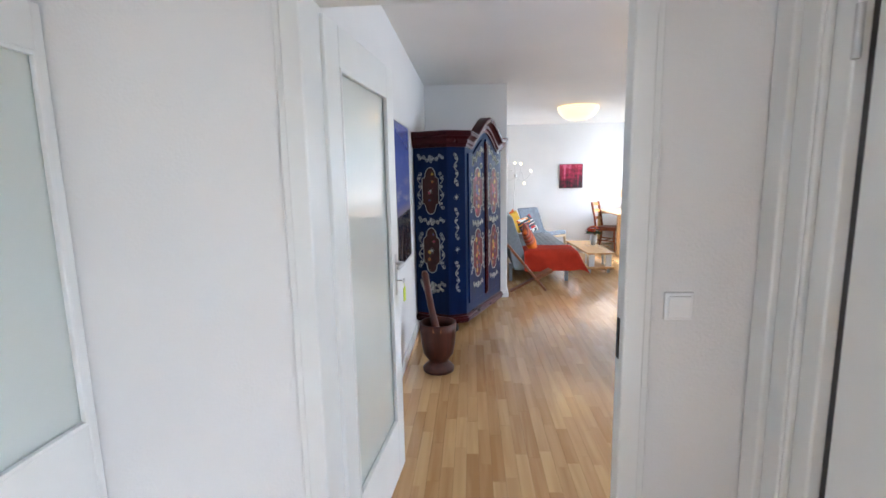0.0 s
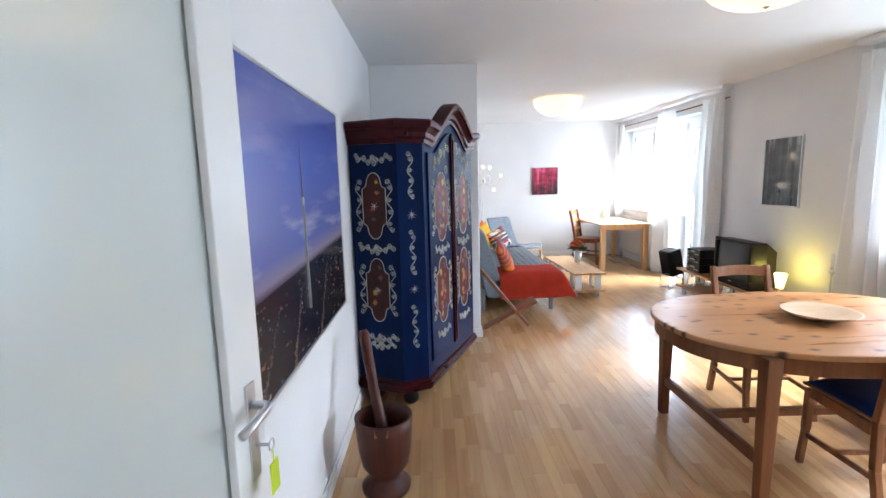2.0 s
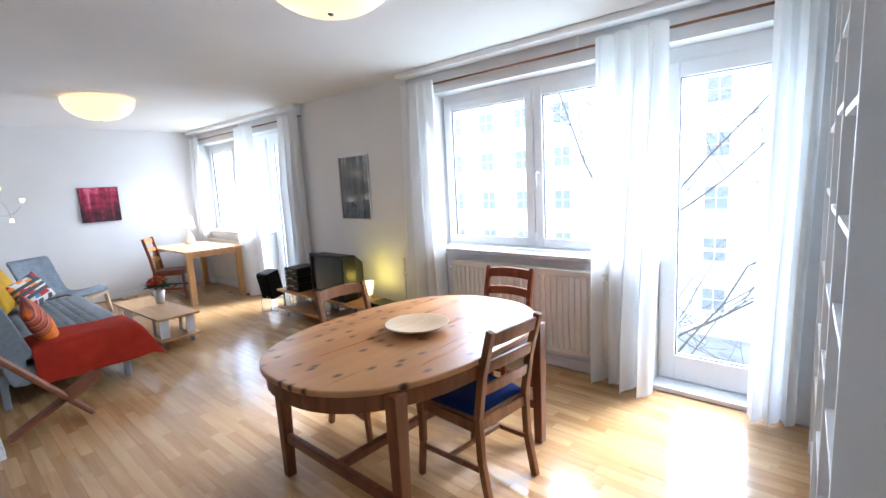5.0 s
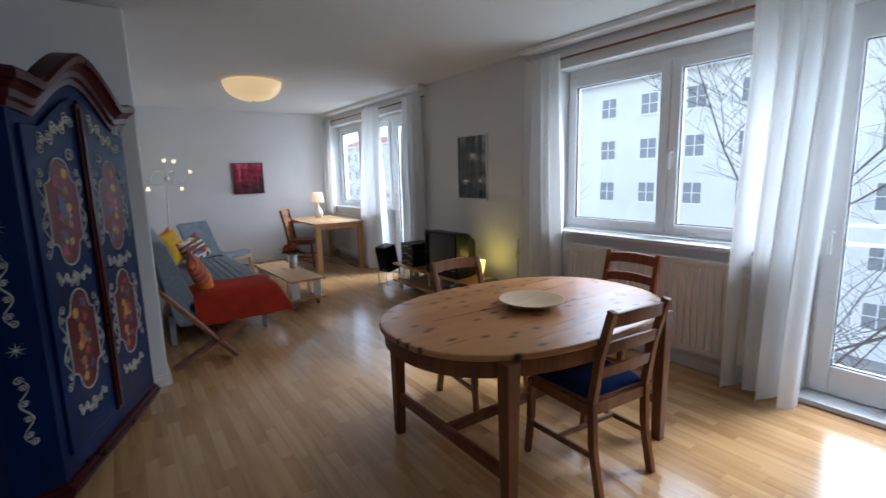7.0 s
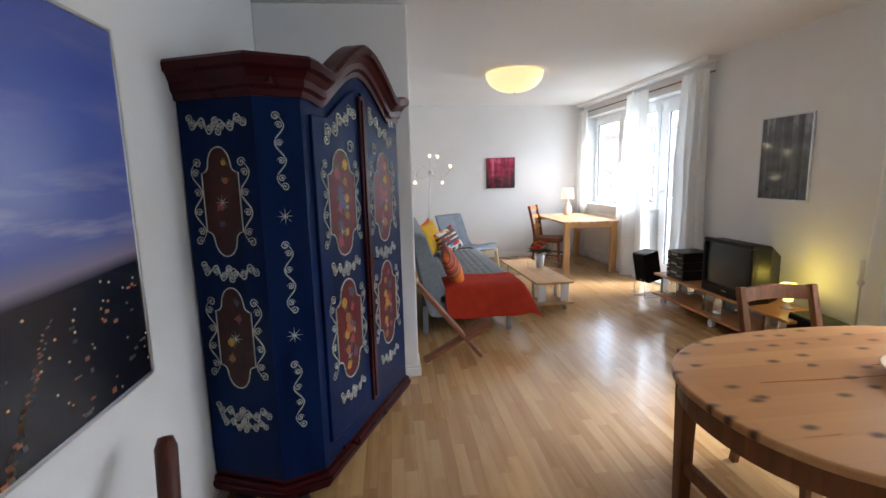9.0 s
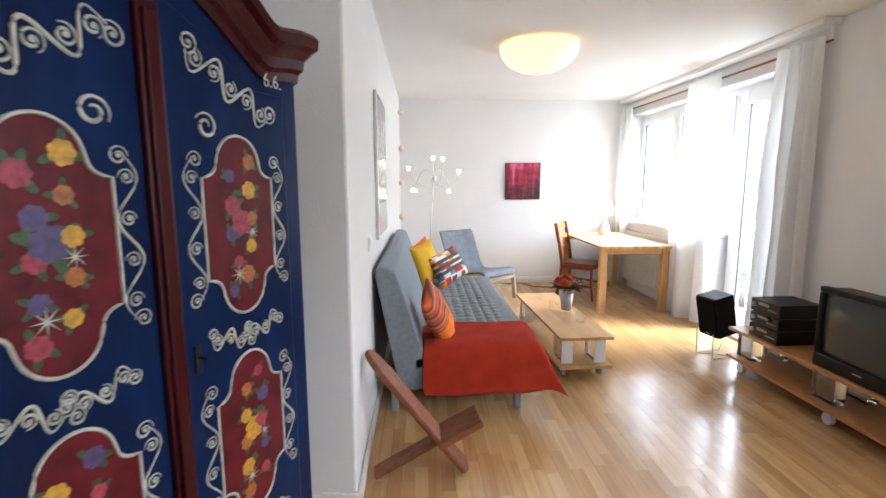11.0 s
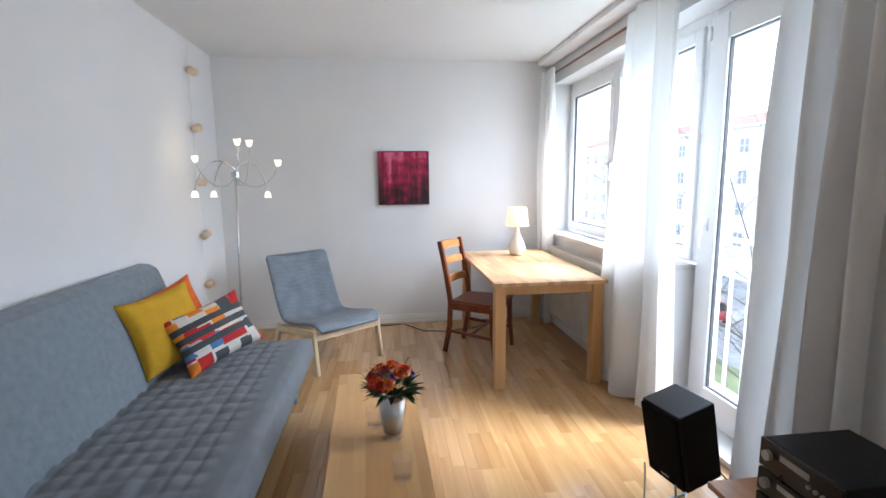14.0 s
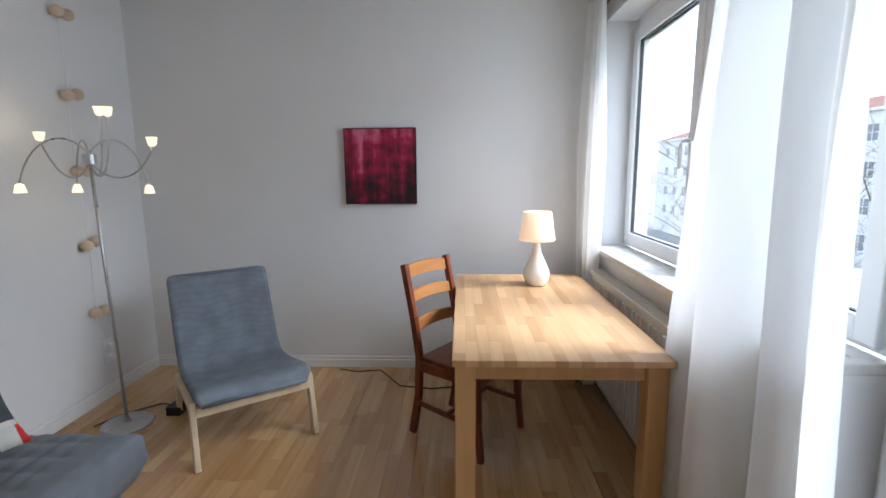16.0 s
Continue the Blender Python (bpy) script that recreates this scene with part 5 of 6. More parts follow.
def stereo():
    s = thing("stereo", pose(3.30, 7.0, 0.336), "stack of black hifi components on the media bench", "stereo")
    z = 0
    for k, h in enumerate((0.10, 0.085, 0.10)):
        part_box("component", M_BLACK, s, (0.012, -0.135, z, 0.31, 0.135, z + h - 0.006), 0.004)
        part_box("front_panel", M_BLACKM, s, (0, -0.137, z + 0.002, 0.0115, 0.137, z + h - 0.008), 0.002)

        def knobs(bm, z=z, h=h, k=k):
            for q in range(4):
                y = -0.11 + q * 0.022
                tube(bm, [(0.0, y, z + h * 0.4), (-0.008, y, z + h * 0.4)], 0.006, 12)
            tube(bm, [(0.0, 0.10, z + h * 0.5), (-0.014, 0.10, z + h * 0.5)], 0.016, 20)
            box(bm, -0.002, -0.04, z + h * 0.55, 0.0005, 0.06, z + h * 0.75)
        tagged(make("knobs", M_GREYMET, knobs, s), kind="stuff")
        z += h


stereo()


def speaker(m, label, stand=True):
    s = thing("loudspeaker", m, label, "loudspeaker", "black loudspeakers")
    tilt = pose(0, 0, 0.19 if stand else 0.0, 0, -12 if stand else 0, 0)
    make("cabinet", M_BLACK, lambda bm: box(bm, -0.08, -0.10, 0, 0.10, 0.10, 0.34), s, 0.006, m=tilt)
    make("grille", M_CLOTHB, lambda bm: box(bm, -0.095, -0.095, 0.008, -0.0805, 0.095, 0.332), s, 0.006, m=tilt)
    make("badge", M_SILVER, lambda bm: box(bm, -0.0965, -0.02, 0.03, -0.0952, 0.02, 0.036), s, m=tilt)
    if stand:
        def wires(bm):
            for y in (-0.085, 0.085):
                tube(bm, [(-0.13, y, 0.215), (-0.125, y, 0.17), (-0.12, y, 0.006), (0.12, y, 0.006), (0.16, y, 0.16), (0.05, y, 0.28), ], 0.004, 8)
            tube(bm, [(-0.12, -0.085, 0.006), (0.12, 0.085, 0.006)], 0.004, 8)
            tube(bm, [(-0.12, 0.085, 0.006), (0.12, -0.085, 0.006)], 0.004, 8)
        make("wire_stand", M_GREYMET, wires, s)
    return s


speaker(pose(3.36, 7.58, 0, 0, 0, 12), "black loudspeaker tilted on a chrome wire stand")


def floor_speaker():
    s = thing("loudspeaker", pose(3.45, 5.49, 0, 0, 0, 0), "black wedge-shaped loudspeaker beside the media bench", "loudspeaker", "black loudspeakers")
    make("cabinet", M_BLACK, lambda bm: plank(bm, (0, 0.16, 0.20), (0.0, -0.16, 0.18), 0.2, 0.36, (1, 0, 0)), s, 0.006)
    make("grille", M_CLOTHB, lambda bm: plank(bm, (-0.106, 0.15, 0.20), (-0.106, -0.15, 0.18), 0.012, 0.34, (1, 0, 0)), s, 0.003)
    part_box("foot", M_BLACK, s, (-0.09, -0.13, 0, 0.09, 0.13, 0.03), 0.004)


floor_speaker()


def glow_lamp():
    o = thing("table_lamp", pose(3.52, 5.84, 0.336), "small glowing yellow lamp on the media bench", "table lamp")
    make("shade", M_CANDLE, lambda bm: lathe(bm, [(0.03, 0.06), (0.045, 0.13), (0.056, 0.20), (0.05, 0.20), (0.03, 0.07)], 24), o, smooth=True)
    make("base", M_CERAM, lambda bm: lathe(bm, [(0.045, 0), (0.045, 0.01), (0.015, 0.02), (0.012, 0.06), (0.03, 0.062)], 24), o, smooth=True)
    point_light("yellow_lamp_glow", (3.52, 5.84, 0.57), 0.30, (1.0, 0.75, 0.12), 0.02)


glow_lamp()


def incense_stand():
    o = thing("candle_stand", pose(3.60, 5.36, 0), "slim pale metal candle stand beside curtain", "candle holder")
    make("pole", M_SILVER, lambda bm: (lathe(bm, [(0.09, 0), (0.09, 0.012), (0.012, 0.02), (0.007, 0.05), (0.007, 0.62), (0.022, 0.64), (0.022, 0.66), (0.007, 0.66)], 20)), o, smooth=True)
    make("candle", M_CERAM, lambda bm: lathe(bm, [(0.012, 0.66), (0.012, 0.80), (0.002, 0.806)], 14), o, smooth=True)


incense_stand()


# ---- living area ----
def pillow_mesh(w, h, t):
    def build(bm):
        n = 18
        g = {}
        for k in (-1, 1):
            for i in range(n + 1):
                for j in range(n + 1):
                    u, v = i / n * 2 - 1, j / n * 2 - 1
                    e = max(0.0, (1 - u * u) * (1 - v * v)) ** 0.42
                    pin = 1 - 0.10 * (1 - abs(u) ** 2) * abs(v) ** 3
                    pin2 = 1 - 0.10 * (1 - abs(v) ** 2) * abs(u) ** 3
                    wr = 0.006 * math.sin(9 * u + 4 * v) * e
                    g[k, i, j] = bm.verts.new((u * w / 2 * pin2, k * (t / 2 * e + wr * 0.5 + 0.003), v * h / 2 * pin))
        for k in (-1, 1):
            for i in range(n):
                for j in range(n):
                    bm.faces.new((g[k, i, j], g[k, i + 1, j], g[k, i + 1, j + 1], g[k, i, j + 1]))
        for i in range(n):
            for j0 in (0, n):
                bm.faces.new((g[-1, i, j0], g[-1, i + 1, j0], g[1, i + 1, j0], g[1, i, j0]))
                bm.faces.new((g[-1, j0, i], g[-1, j0, i + 1], g[1, j0, i + 1], g[1, j0, i]))
    return build


def stripes_print(name, stops, scale, angle, extra=0.0):
    m, t, p = nodes_of(name)
    N, K = t.nodes.new, t.links.new
    co = N("ShaderNodeTexCoord")
    mp = N("ShaderNodeMapping")
    mp.inputs["Rotation"].default_value = (0, radians(angle), 0)
    mp.inputs["Scale"].default_value = (1, 0, 1)
    K(co.outputs["Object"], mp.inputs["Vector"])
    sp = N("ShaderNodeSeparateXYZ")
    K(mp.outputs["Vector"], sp.inputs[0])
    no = N("ShaderNodeTexNoise")
    no.inputs["Scale"].default_value = 5
    K(co.outputs["Object"], no.inputs["Vector"])
    a = N("ShaderNodeMath")
    a.operation = "MULTIPLY_ADD"
    a.inputs[1].default_value = scale
    K(sp.outputs["Z"], a.inputs[0])
    b = N("ShaderNodeMath")
    b.operation = "MULTIPLY"
    b.inputs[1].default_value = extra
    K(no.outputs["Fac"], b.inputs[0])
    K(b.outputs[0], a.inputs[2])
    f = N("ShaderNodeMath")
    f.operation = "FRACT"
    K(a.outputs[0], f.inputs[0])
    r = ramp_of(t, stops)
    r.color_ramp.interpolation = "CONSTANT" if not extra else "LINEAR"
    K(f.outputs[0], r.inputs["Fac"])
    K(r.outputs["Color"], p.inputs["Base Color"])
    p.inputs["Roughness"].default_value = 0.85
    return m


def cars_print():
    """Blocks of bright colour crossed by dark grey bands."""
    m, t, p = nodes_of("bright_block_print")
    N, K = t.nodes.new, t.links.new
    co = N("ShaderNodeTexCoord")
    mp = N("ShaderNodeMapping")
    mp.inputs["Scale"].default_value = (1, 0, 1)
    K(co.outputs["Object"], mp.inputs["Vector"])
    vo = N("ShaderNodeTexVoronoi")
    vo.distance = "CHEBYCHEV"
    vo.inputs["Scale"].default_value, vo.inputs["Randomness"].default_value = 13, 0.55
    K(mp.outputs["Vector"], vo.inputs["Vector"])
    sep = N("ShaderNodeSeparateColor")
    K(vo.outputs["Color"], sep.inputs["Color"])
    r = ramp_of(t, [(0.0, (0.62, 0.60, 0.54)), (0.26, (0.50, 0.02, 0.02)), (0.48, (0.80, 0.25, 0.02)), (0.7, (0.08, 0.20, 0.42)), (0.78, (0.07, 0.08, 0.085)), (0.9, (0.45, 0.015, 0.02))])
    r.color_ramp.interpolation = "CONSTANT"
    K(sep.outputs["Red"], r.inputs["Fac"])
    rim = N("ShaderNodeMath")
    rim.operation = "GREATER_THAN"
    rim.inputs[1].default_value = 0.52
    K(vo.outputs["Distance"], rim.inputs[0])
    lined = N("ShaderNodeMix")
    lined.data_type = "RGBA"
    K(rim.outputs[0], lined.inputs["Factor"])
    K(r.outputs["Color"], lined.inputs["A"])
    lined.inputs["B"].default_value = (0.66, 0.64, 0.58, 1)
    sx = N("ShaderNodeSeparateXYZ")
    K(co.outputs["Object"], sx.inputs[0])
    f = N("ShaderNodeMapRange")
    f.inputs["From Min"].default_value, f.inputs["From Max"].default_value = -0.17, 0.17
    K(sx.outputs["Z"], f.inputs["Value"])
    mu = ramp_of(t, [(0.0, (0, 0, 0)), (0.33, (1, 1, 1)), (0.43, (0, 0, 0)), (0.50, (1, 1, 1)), (0.60, (0, 0, 0)), (0.67, (1, 1, 1)), (0.77, (0, 0, 0))])
    mu.color_ramp.interpolation = "CONSTANT"
    K(f.outputs["Result"], mu.inputs["Fac"])
    mx = N("ShaderNodeMix")
    mx.data_type = "RGBA"
    K(mu.outputs[0], mx.inputs["Factor"])
    K(lined.outputs["Result"], mx.inputs["A"])
    mx.inputs["B"].default_value = (0.06, 0.07, 0.075, 1)
    K(mx.outputs["Result"], p.inputs["Base Color"])
    p.inputs["Roughness"].default_value = 0.85
    return m


def sofa():
    s = thing("sofa", pose(0, 0, 0), "grey-blue fold-out sofa bed with quilted seat", "sofa")
    Y0, Y1 = 6.66, 8.90
    # backrest: a thick slab leaning on the wall, in the x-z plane
    prof = [(0.615, 0.90), (0.625, 0.935), (0.655, 0.95), (0.70, 0.945), (0.74, 0.92), (0.83, 0.66), (0.925, 0.36), (0.955, 0.22), (0.935, 0.17), (0.84, 0.155), (0.77, 0.17), (0.74, 0.24), (0.68, 0.56)]

    def slab(prof, y0, y1, r=0.03):
        def build(bm):
            cx = sum(p[0] for p in prof) / len(prof)
            cz = sum(p[1] for p in prof) / len(prof)
            rings = []
            ys = [(y0, 0.06), (y0 + r * 0.35, 0.018), (y0 + r, 0.0)] + [(y0 + r + (y1 - y0 - 2 * r) * k / 10, 0.0) for k in range(1, 10)] + [(y1 - r, 0.0), (y1 - r * 0.35, 0.018), (y1, 0.06)]
            for y, q in ys:
                rings.append([bm.verts.new((x + (cx - x) * q, y, z + (cz - z) * q)) for x, z in prof])
            for a, b in zip(rings, rings[1:]):
                for k in range(len(prof)):
                    j = (k + 1) % len(prof)
                    bm.faces.new((a[k], a[j], b[j], b[k]))
            bm.faces.new(rings[0][::-1])
            bm.faces.new(rings[-1])
        return build
    make("backrest", M_GREY, slab(prof, Y0, Y1, 0.04), s, 0.012, smooth=False, seg=3)

    def seat(bm):
        nx, ny = 72, 210
        x0, x1 = 0.86, 1.63
        top = []
        for j in range(ny + 1):
            row = []
            for i in range(nx + 1):
                u, v = i / nx, j / ny
                y = Y0 + (Y1 - Y0) * v
                x = x0 + (x1 - x0) * u
                edge = min(u * 2.5 + 0.5, (1 - u) * 14, v * 40, (1 - v) * 40, 1.0)
                inner = max(0.0, min(1.0, (0.86 - u) * 12))
                cell = (abs(math.sin(math.pi * u * 10.5)) * abs(math.sin(math.pi * (v * 25 + 0.03 * math.sin(u * 17))))) ** 0.45
                crease = noise.noise(Vector((u * 5 + 3, v * 26, 0.3))) * 0.007 + noise.noise(Vector((u * 11, v * 9, 4.1))) * 0.007
                z = 0.393 + 0.03 * math.sqrt(max(0, edge)) + inner * (0.016 * cell + crease) + (1 - inner) * 0.012 - 0.03 * (1 - u) ** 2
                row.append(bm.verts.new((x, y, z)))
            top.append(row)
        for j in range(ny):
            for i in range(nx):
                bm.faces.new((top[j][i], top[j][i + 1], top[j + 1][i + 1], top[j + 1][i]))
        bot = {}
        rim = [(i, 0) for i in range(nx + 1)] + [(nx, j) for j in range(1, ny + 1)] + [(i, ny) for i in range(nx - 1, -1, -1)] + [(0, j) for j in range(ny - 1, 0, -1)]
        low = []
        for i, j in rim:
            c = top[j][i].co
            xin = (1.24 - c.x) * 0.10
            low.append((bm.verts.new((c.x + 0.012 * (1 if c.x > 1.6 else 0), c.y, 0.31)), bm.verts.new((c.x + xin, c.y + (7.78 - c.y) * 0.012, 0.225))))
        for k in range(len(rim)):
            n = (k + 1) % len(rim)
            a, b = top[rim[k][1]][rim[k][0]], top[rim[n][1]][rim[n][0]]
            bm.faces.new((a, low[k][0], low[n][0], b))
            bm.faces.new((low[k][0], low[k][1], low[n][1], low[n][0]))
        bm.faces.new([l[1] for l in low])
    tagged(make("seat_mattress", M_GREYD, seat, s, smooth=True), "quilted grey cotton seat cover")

    def frame_(bm):
        for x in (0.80, 1.47):
            box(bm, x, Y0 + 0.04, 0.195, x + 0.04, Y1 - 0.04, 0.224)
        for y in (Y0 + 0.06, Y1 - 0.10):
            box(bm, 0.70, y, 0.19, 1.53, y + 0.04, 0.222)
    pieces(make("steel_rail", M_GREYMET, frame_, s, 0.004))
    for y in (Y0 + 0.04, Y1 - 0.08):
        part_box("leg", M_GREYMET, s, (1.485, y + 0.02, 0, 1.53, y + 0.065, 0.20), 0.008)
        part_box("leg", M_GREYMET, s, (0.70, y + 0.02, 0, 0.745, y + 0.065, 0.26), 0.008)


sofa()


def blanket():
    def build(bm):
        xs = [0.90 + 0.045 * i for i in range(17)]
        prof = [(6.60, 0.165), (6.612, 0.20), (6.62, 0.28), (6.632, 0.36), (6.65, 0.42), (6.69, 0.446), (6.75, 0.450), (6.85, 0.450), (6.95, 0.451), (7.05, 0.451), (7.14, 0.449), (7.17, 0.437)]
        g = []
        for k, (y, z) in enumerate(prof):
            row = []
            for i, x in enumerate(xs):
                hang = max(0.0, (0.44 - z) / 0.25)
                wv = 0.010 * math.sin(x * 17 + 1.2) * hang + 0.003 * math.sin(x * 31 + y * 18)
                zz = z + (0.004 * math.sin(x * 13 + y * 21) if z > 0.42 else 0)
                row.append(bm.verts.new((x, y - wv - 0.012 * hang, zz - (0.03 * (0.98 - x) / 0.1 if x < 0.97 and z > 0.4 else 0) + 0.02 * hang * (x - 1.2))))
            for d, dz in ((0.03, -0.03), (0.065, -0.10), (0.085, -0.16)):
                hang = max(0.0, (0.44 - z) / 0.25)
                zz = max(z, 0.20) + dz * (1 - 0.55 * min(1, hang)) * (1.0 if y < 6.98 else 0.75)
                row.append(bm.verts.new((xs[-1] + d + 0.10 * min(1, hang) * d / 0.085, y + 0.01 * math.sin(y * 30), zz)))
            g.append(row)
        for a, b in zip(g, g[1:]):
            for i in range(len(a) - 1):
                bm.faces.new((a[i], a[i + 1], b[i + 1], b[i]))
    o = make("blanket", M_RUST, build, None, smooth=True)
    so = o.modifiers.new("thickness", "SOLIDIFY")
    so.thickness, so.offset = 0.008, 1
    sb = o.modifiers.new("soft", "SUBSURF")
    sb.levels = sb.render_levels = 1
    tagged(o, "rust red wool blanket draped over the sofa end", "blanket")


blanket()
M_STR = stripes_print("orange_striped_print", [(0.0, (0.10, 0.02, 0.02)), (0.03, (0.70, 0.20, 0.02))] + [(0.06 + 0.036 * k, ((0.45, 0.07, 0.06), (0.62, 0.22, 0.10), (0.16, 0.03, 0.05), (0.60, 0.12, 0.02))[k % 4]) for k in range(12)] + [(0.5, (0.72, 0.12, 0.012)), (0.8, (0.80, 0.20, 0.015))], 2.35, 8, 0.03)
for nm, mat, m, w, h, t, lab in (
        ("cushion", M_STR, pose(1.005, 6.90, 0.575, -24, -20, 86), 0.34, 0.41, 0.14, "orange and rose striped cushion on the sofa"),
        ("cushion", M_YELLOW, pose(0.94, 8.50, 0.645, -18, -6, 62), 0.42, 0.42, 0.14, "mustard yellow cushion leaning on the sofa back"),
        ("cushion", M_ORANGE, pose(0.90, 8.68, 0.645, -14, -14, 60), 0.40, 0.40, 0.13, "plain orange cushion behind the yellow one"),
        ("cushion", cars_print(), pose(1.16, 8.56, 0.60, -30, -12, 50), 0.46, 0.34, 0.13, "colourful block-printed cushion on the sofa")):
    tagged(make(nm, mat, pillow_mesh(w, h, t), None, smooth=True, m=m), lab, "cushion", "cushions on the sofa")


def coffee_table():
    c = thing("coffee_table", pose(2.07, 7.82, 0, 0, 0, 2.2), "low beech coffee table on glass blocks with shelf", "coffee table")
    w, l = 0.20, 0.69
    part_box("top", M_LAM, c, (-w, -l, 0.302, w, l, 0.325), 0.003)
    part_box("shelf", M_LAM, c, (-w, -l, 0.085, w, l, 0.108), 0.003)

    def block(bm):
        box(bm, -0.04, -0.095, 0.108, 0.04, 0.095, 0.302)
    for sx in (-1, 1):
        for y in (-0.53, 0.53):
            make("glass_block", M_BLOCK, block, c, 0.01, m=pose(sx * 0.125, y, 0))

            for k in (-1, 1):
                part_box("block_seam", M_PVC, c, (sx * 0.125 - 0.043, y + k * 0.093 - 0.004, 0.108, sx * 0.125 + 0.043, y + k * 0.093 + 0.004, 0.302), 0.002)

    def castor(bm):
        for sx in (-1, 1):
            for y in (-0.58, 0.58):
                for k in (-0.013, 0.004):
                    tube(bm, [(sx * 0.14 + k, y, 0.032), (sx * 0.14 + k + 0.009, y, 0.032)], 0.032, 16)
                box(bm, sx * 0.14 - 0.012, y - 0.012, 0.05, sx * 0.14 + 0.012, y + 0.012, 0.086)
    tagged(make("castor", M_GREYMET, castor, c), kind="stuff")


coffee_table()


def bouquet():
    o = thing("flower_vase", pose(2.14, 7.80, 0.326) @ Matrix.Scale(1.14, 4), "bouquet of red and orange flowers in glass vase", "vase")
    make("vase", M_CLEAR, lambda bm: lathe(bm, [(0.040, 0), (0.042, 0.006), (0.046, 0.06), (0.058, 0.165), (0.055, 0.165), (0.043, 0.06), (0.036, 0.02), (0.002, 0.018)], 28), o, smooth=True)
    make("metal_sleeve", M_SILVER, lambda bm: lathe(bm, [(0.034, 0.02), (0.040, 0.06), (0.051, 0.155), (0.048, 0.155), (0.03, 0.03)], 20), o, smooth=True)
    rnd = random.Random(3)
    heads = []
    for k in range(26):
        a, e = rnd.uniform(0, 6.28), rnd.uniform(0.05, 1.25)
        heads.append((0.085 * math.sin(e) * math.cos(a), 0.085 * math.sin(e) * math.sin(a), 0.205 + 0.072 * math.cos(e), a, e))

    def blossoms(idx):
        def build(bm):
            for k, (x, y, z, a, e) in enumerate(heads):
                if k % 4 != idx:
                    continue
                up = Vector((math.sin(e) * math.cos(a), math.sin(e) * math.sin(a), math.cos(e) + 0.2)).normalized()
                q = up.to_track_quat("Z", "Y")
                R = 0.028 if idx < 3 else 0.018
                for ring, (n, r, tilt) in enumerate(((8, R, 0.25), (7, R * 0.75, 0.7), (5, R * 0.5, 1.1))):
                    for i in range(n):
                        b = 2 * math.pi * i / n + ring * 0.4
                        pts = []
                        for (d, s, h) in ((0.1, 0, 0), (0.6, 0.34, 0.5), (1.0, 0.2, 1.0), (1.0, -0.2, 1.0), (0.6, -0.34, 0.5)):
                            rad = r * d
                            v = Vector((rad * math.cos(b) * math.cos(tilt * h) - s * r * math.sin(b), rad * math.sin(b) * math.cos(tilt * h) + s * r * math.cos(b), r * math.sin(tilt) * h + ring * 0.003))
                            pts.append(bm.verts.new(Vector((x, y, z)) + q @ v))
                        bm.faces.new(pts)
        return build
    for i in range(4):
        tagged(make("blossoms", M_PETALS[i], blossoms(i), o), kind="stuff")

    def leaves(bm):
        for k in range(90):
            a, e = rnd.uniform(0, 6.28), rnd.uniform(0.7, 1.75)
            L, wd = rnd.uniform(0.05, 0.09), rnd.uniform(0.008, 0.018)
            d = Vector((math.sin(e) * math.cos(a), math.sin(e) * math.sin(a), math.cos(e)))
            b = Vector((0.05 * math.cos(a), 0.05 * math.sin(a), 0.185))
            s = d.cross(Vector((0, 0, 1))).normalized() * wd
            n = Vector((0, 0, 0.008))
            bm.faces.new([bm.verts.new(p) for p in (b, b + d * L * 0.4 + s + n, b + d * L, b + d * L * 0.4 - s + n)])
    tagged(make("leaves", M_LEAF, leaves, o), kind="stuff")

    def grass(bm):
        for k in range(46):
            a, e = rnd.uniform(0, 6.28), rnd.uniform(0.5, 1.6)
            d = Vector((math.sin(e) * math.cos(a), math.sin(e) * math.sin(a), math.cos(e)))
            L = rnd.uniform(0.10, 0.155)
            tube(bm, [(0, 0, 0.18), d * L * 0.6 + Vector((0, 0, 0.19)), d * L + Vector((0, 0, 0.175))], 0.0009, 3)
    tagged(make("thin_stems", M_LEAF, grass, o), kind="stuff")


bouquet()
for x, y in ((2.17, 7.50), (2.06, 7.90)):
    tagged(make("glass_tumbler", M_CLEAR, lambda bm: lathe(bm, [(0.034, 0), (0.038, 0.004), (0.042, 0.085), (0.0395, 0.085), (0.035, 0.012), (0.002, 0.012)], 28), None, smooth=True, m=pose(x, y, 0.326)), "clear glass tumbler on the coffee table", "glass", "glasses on the coffee table")


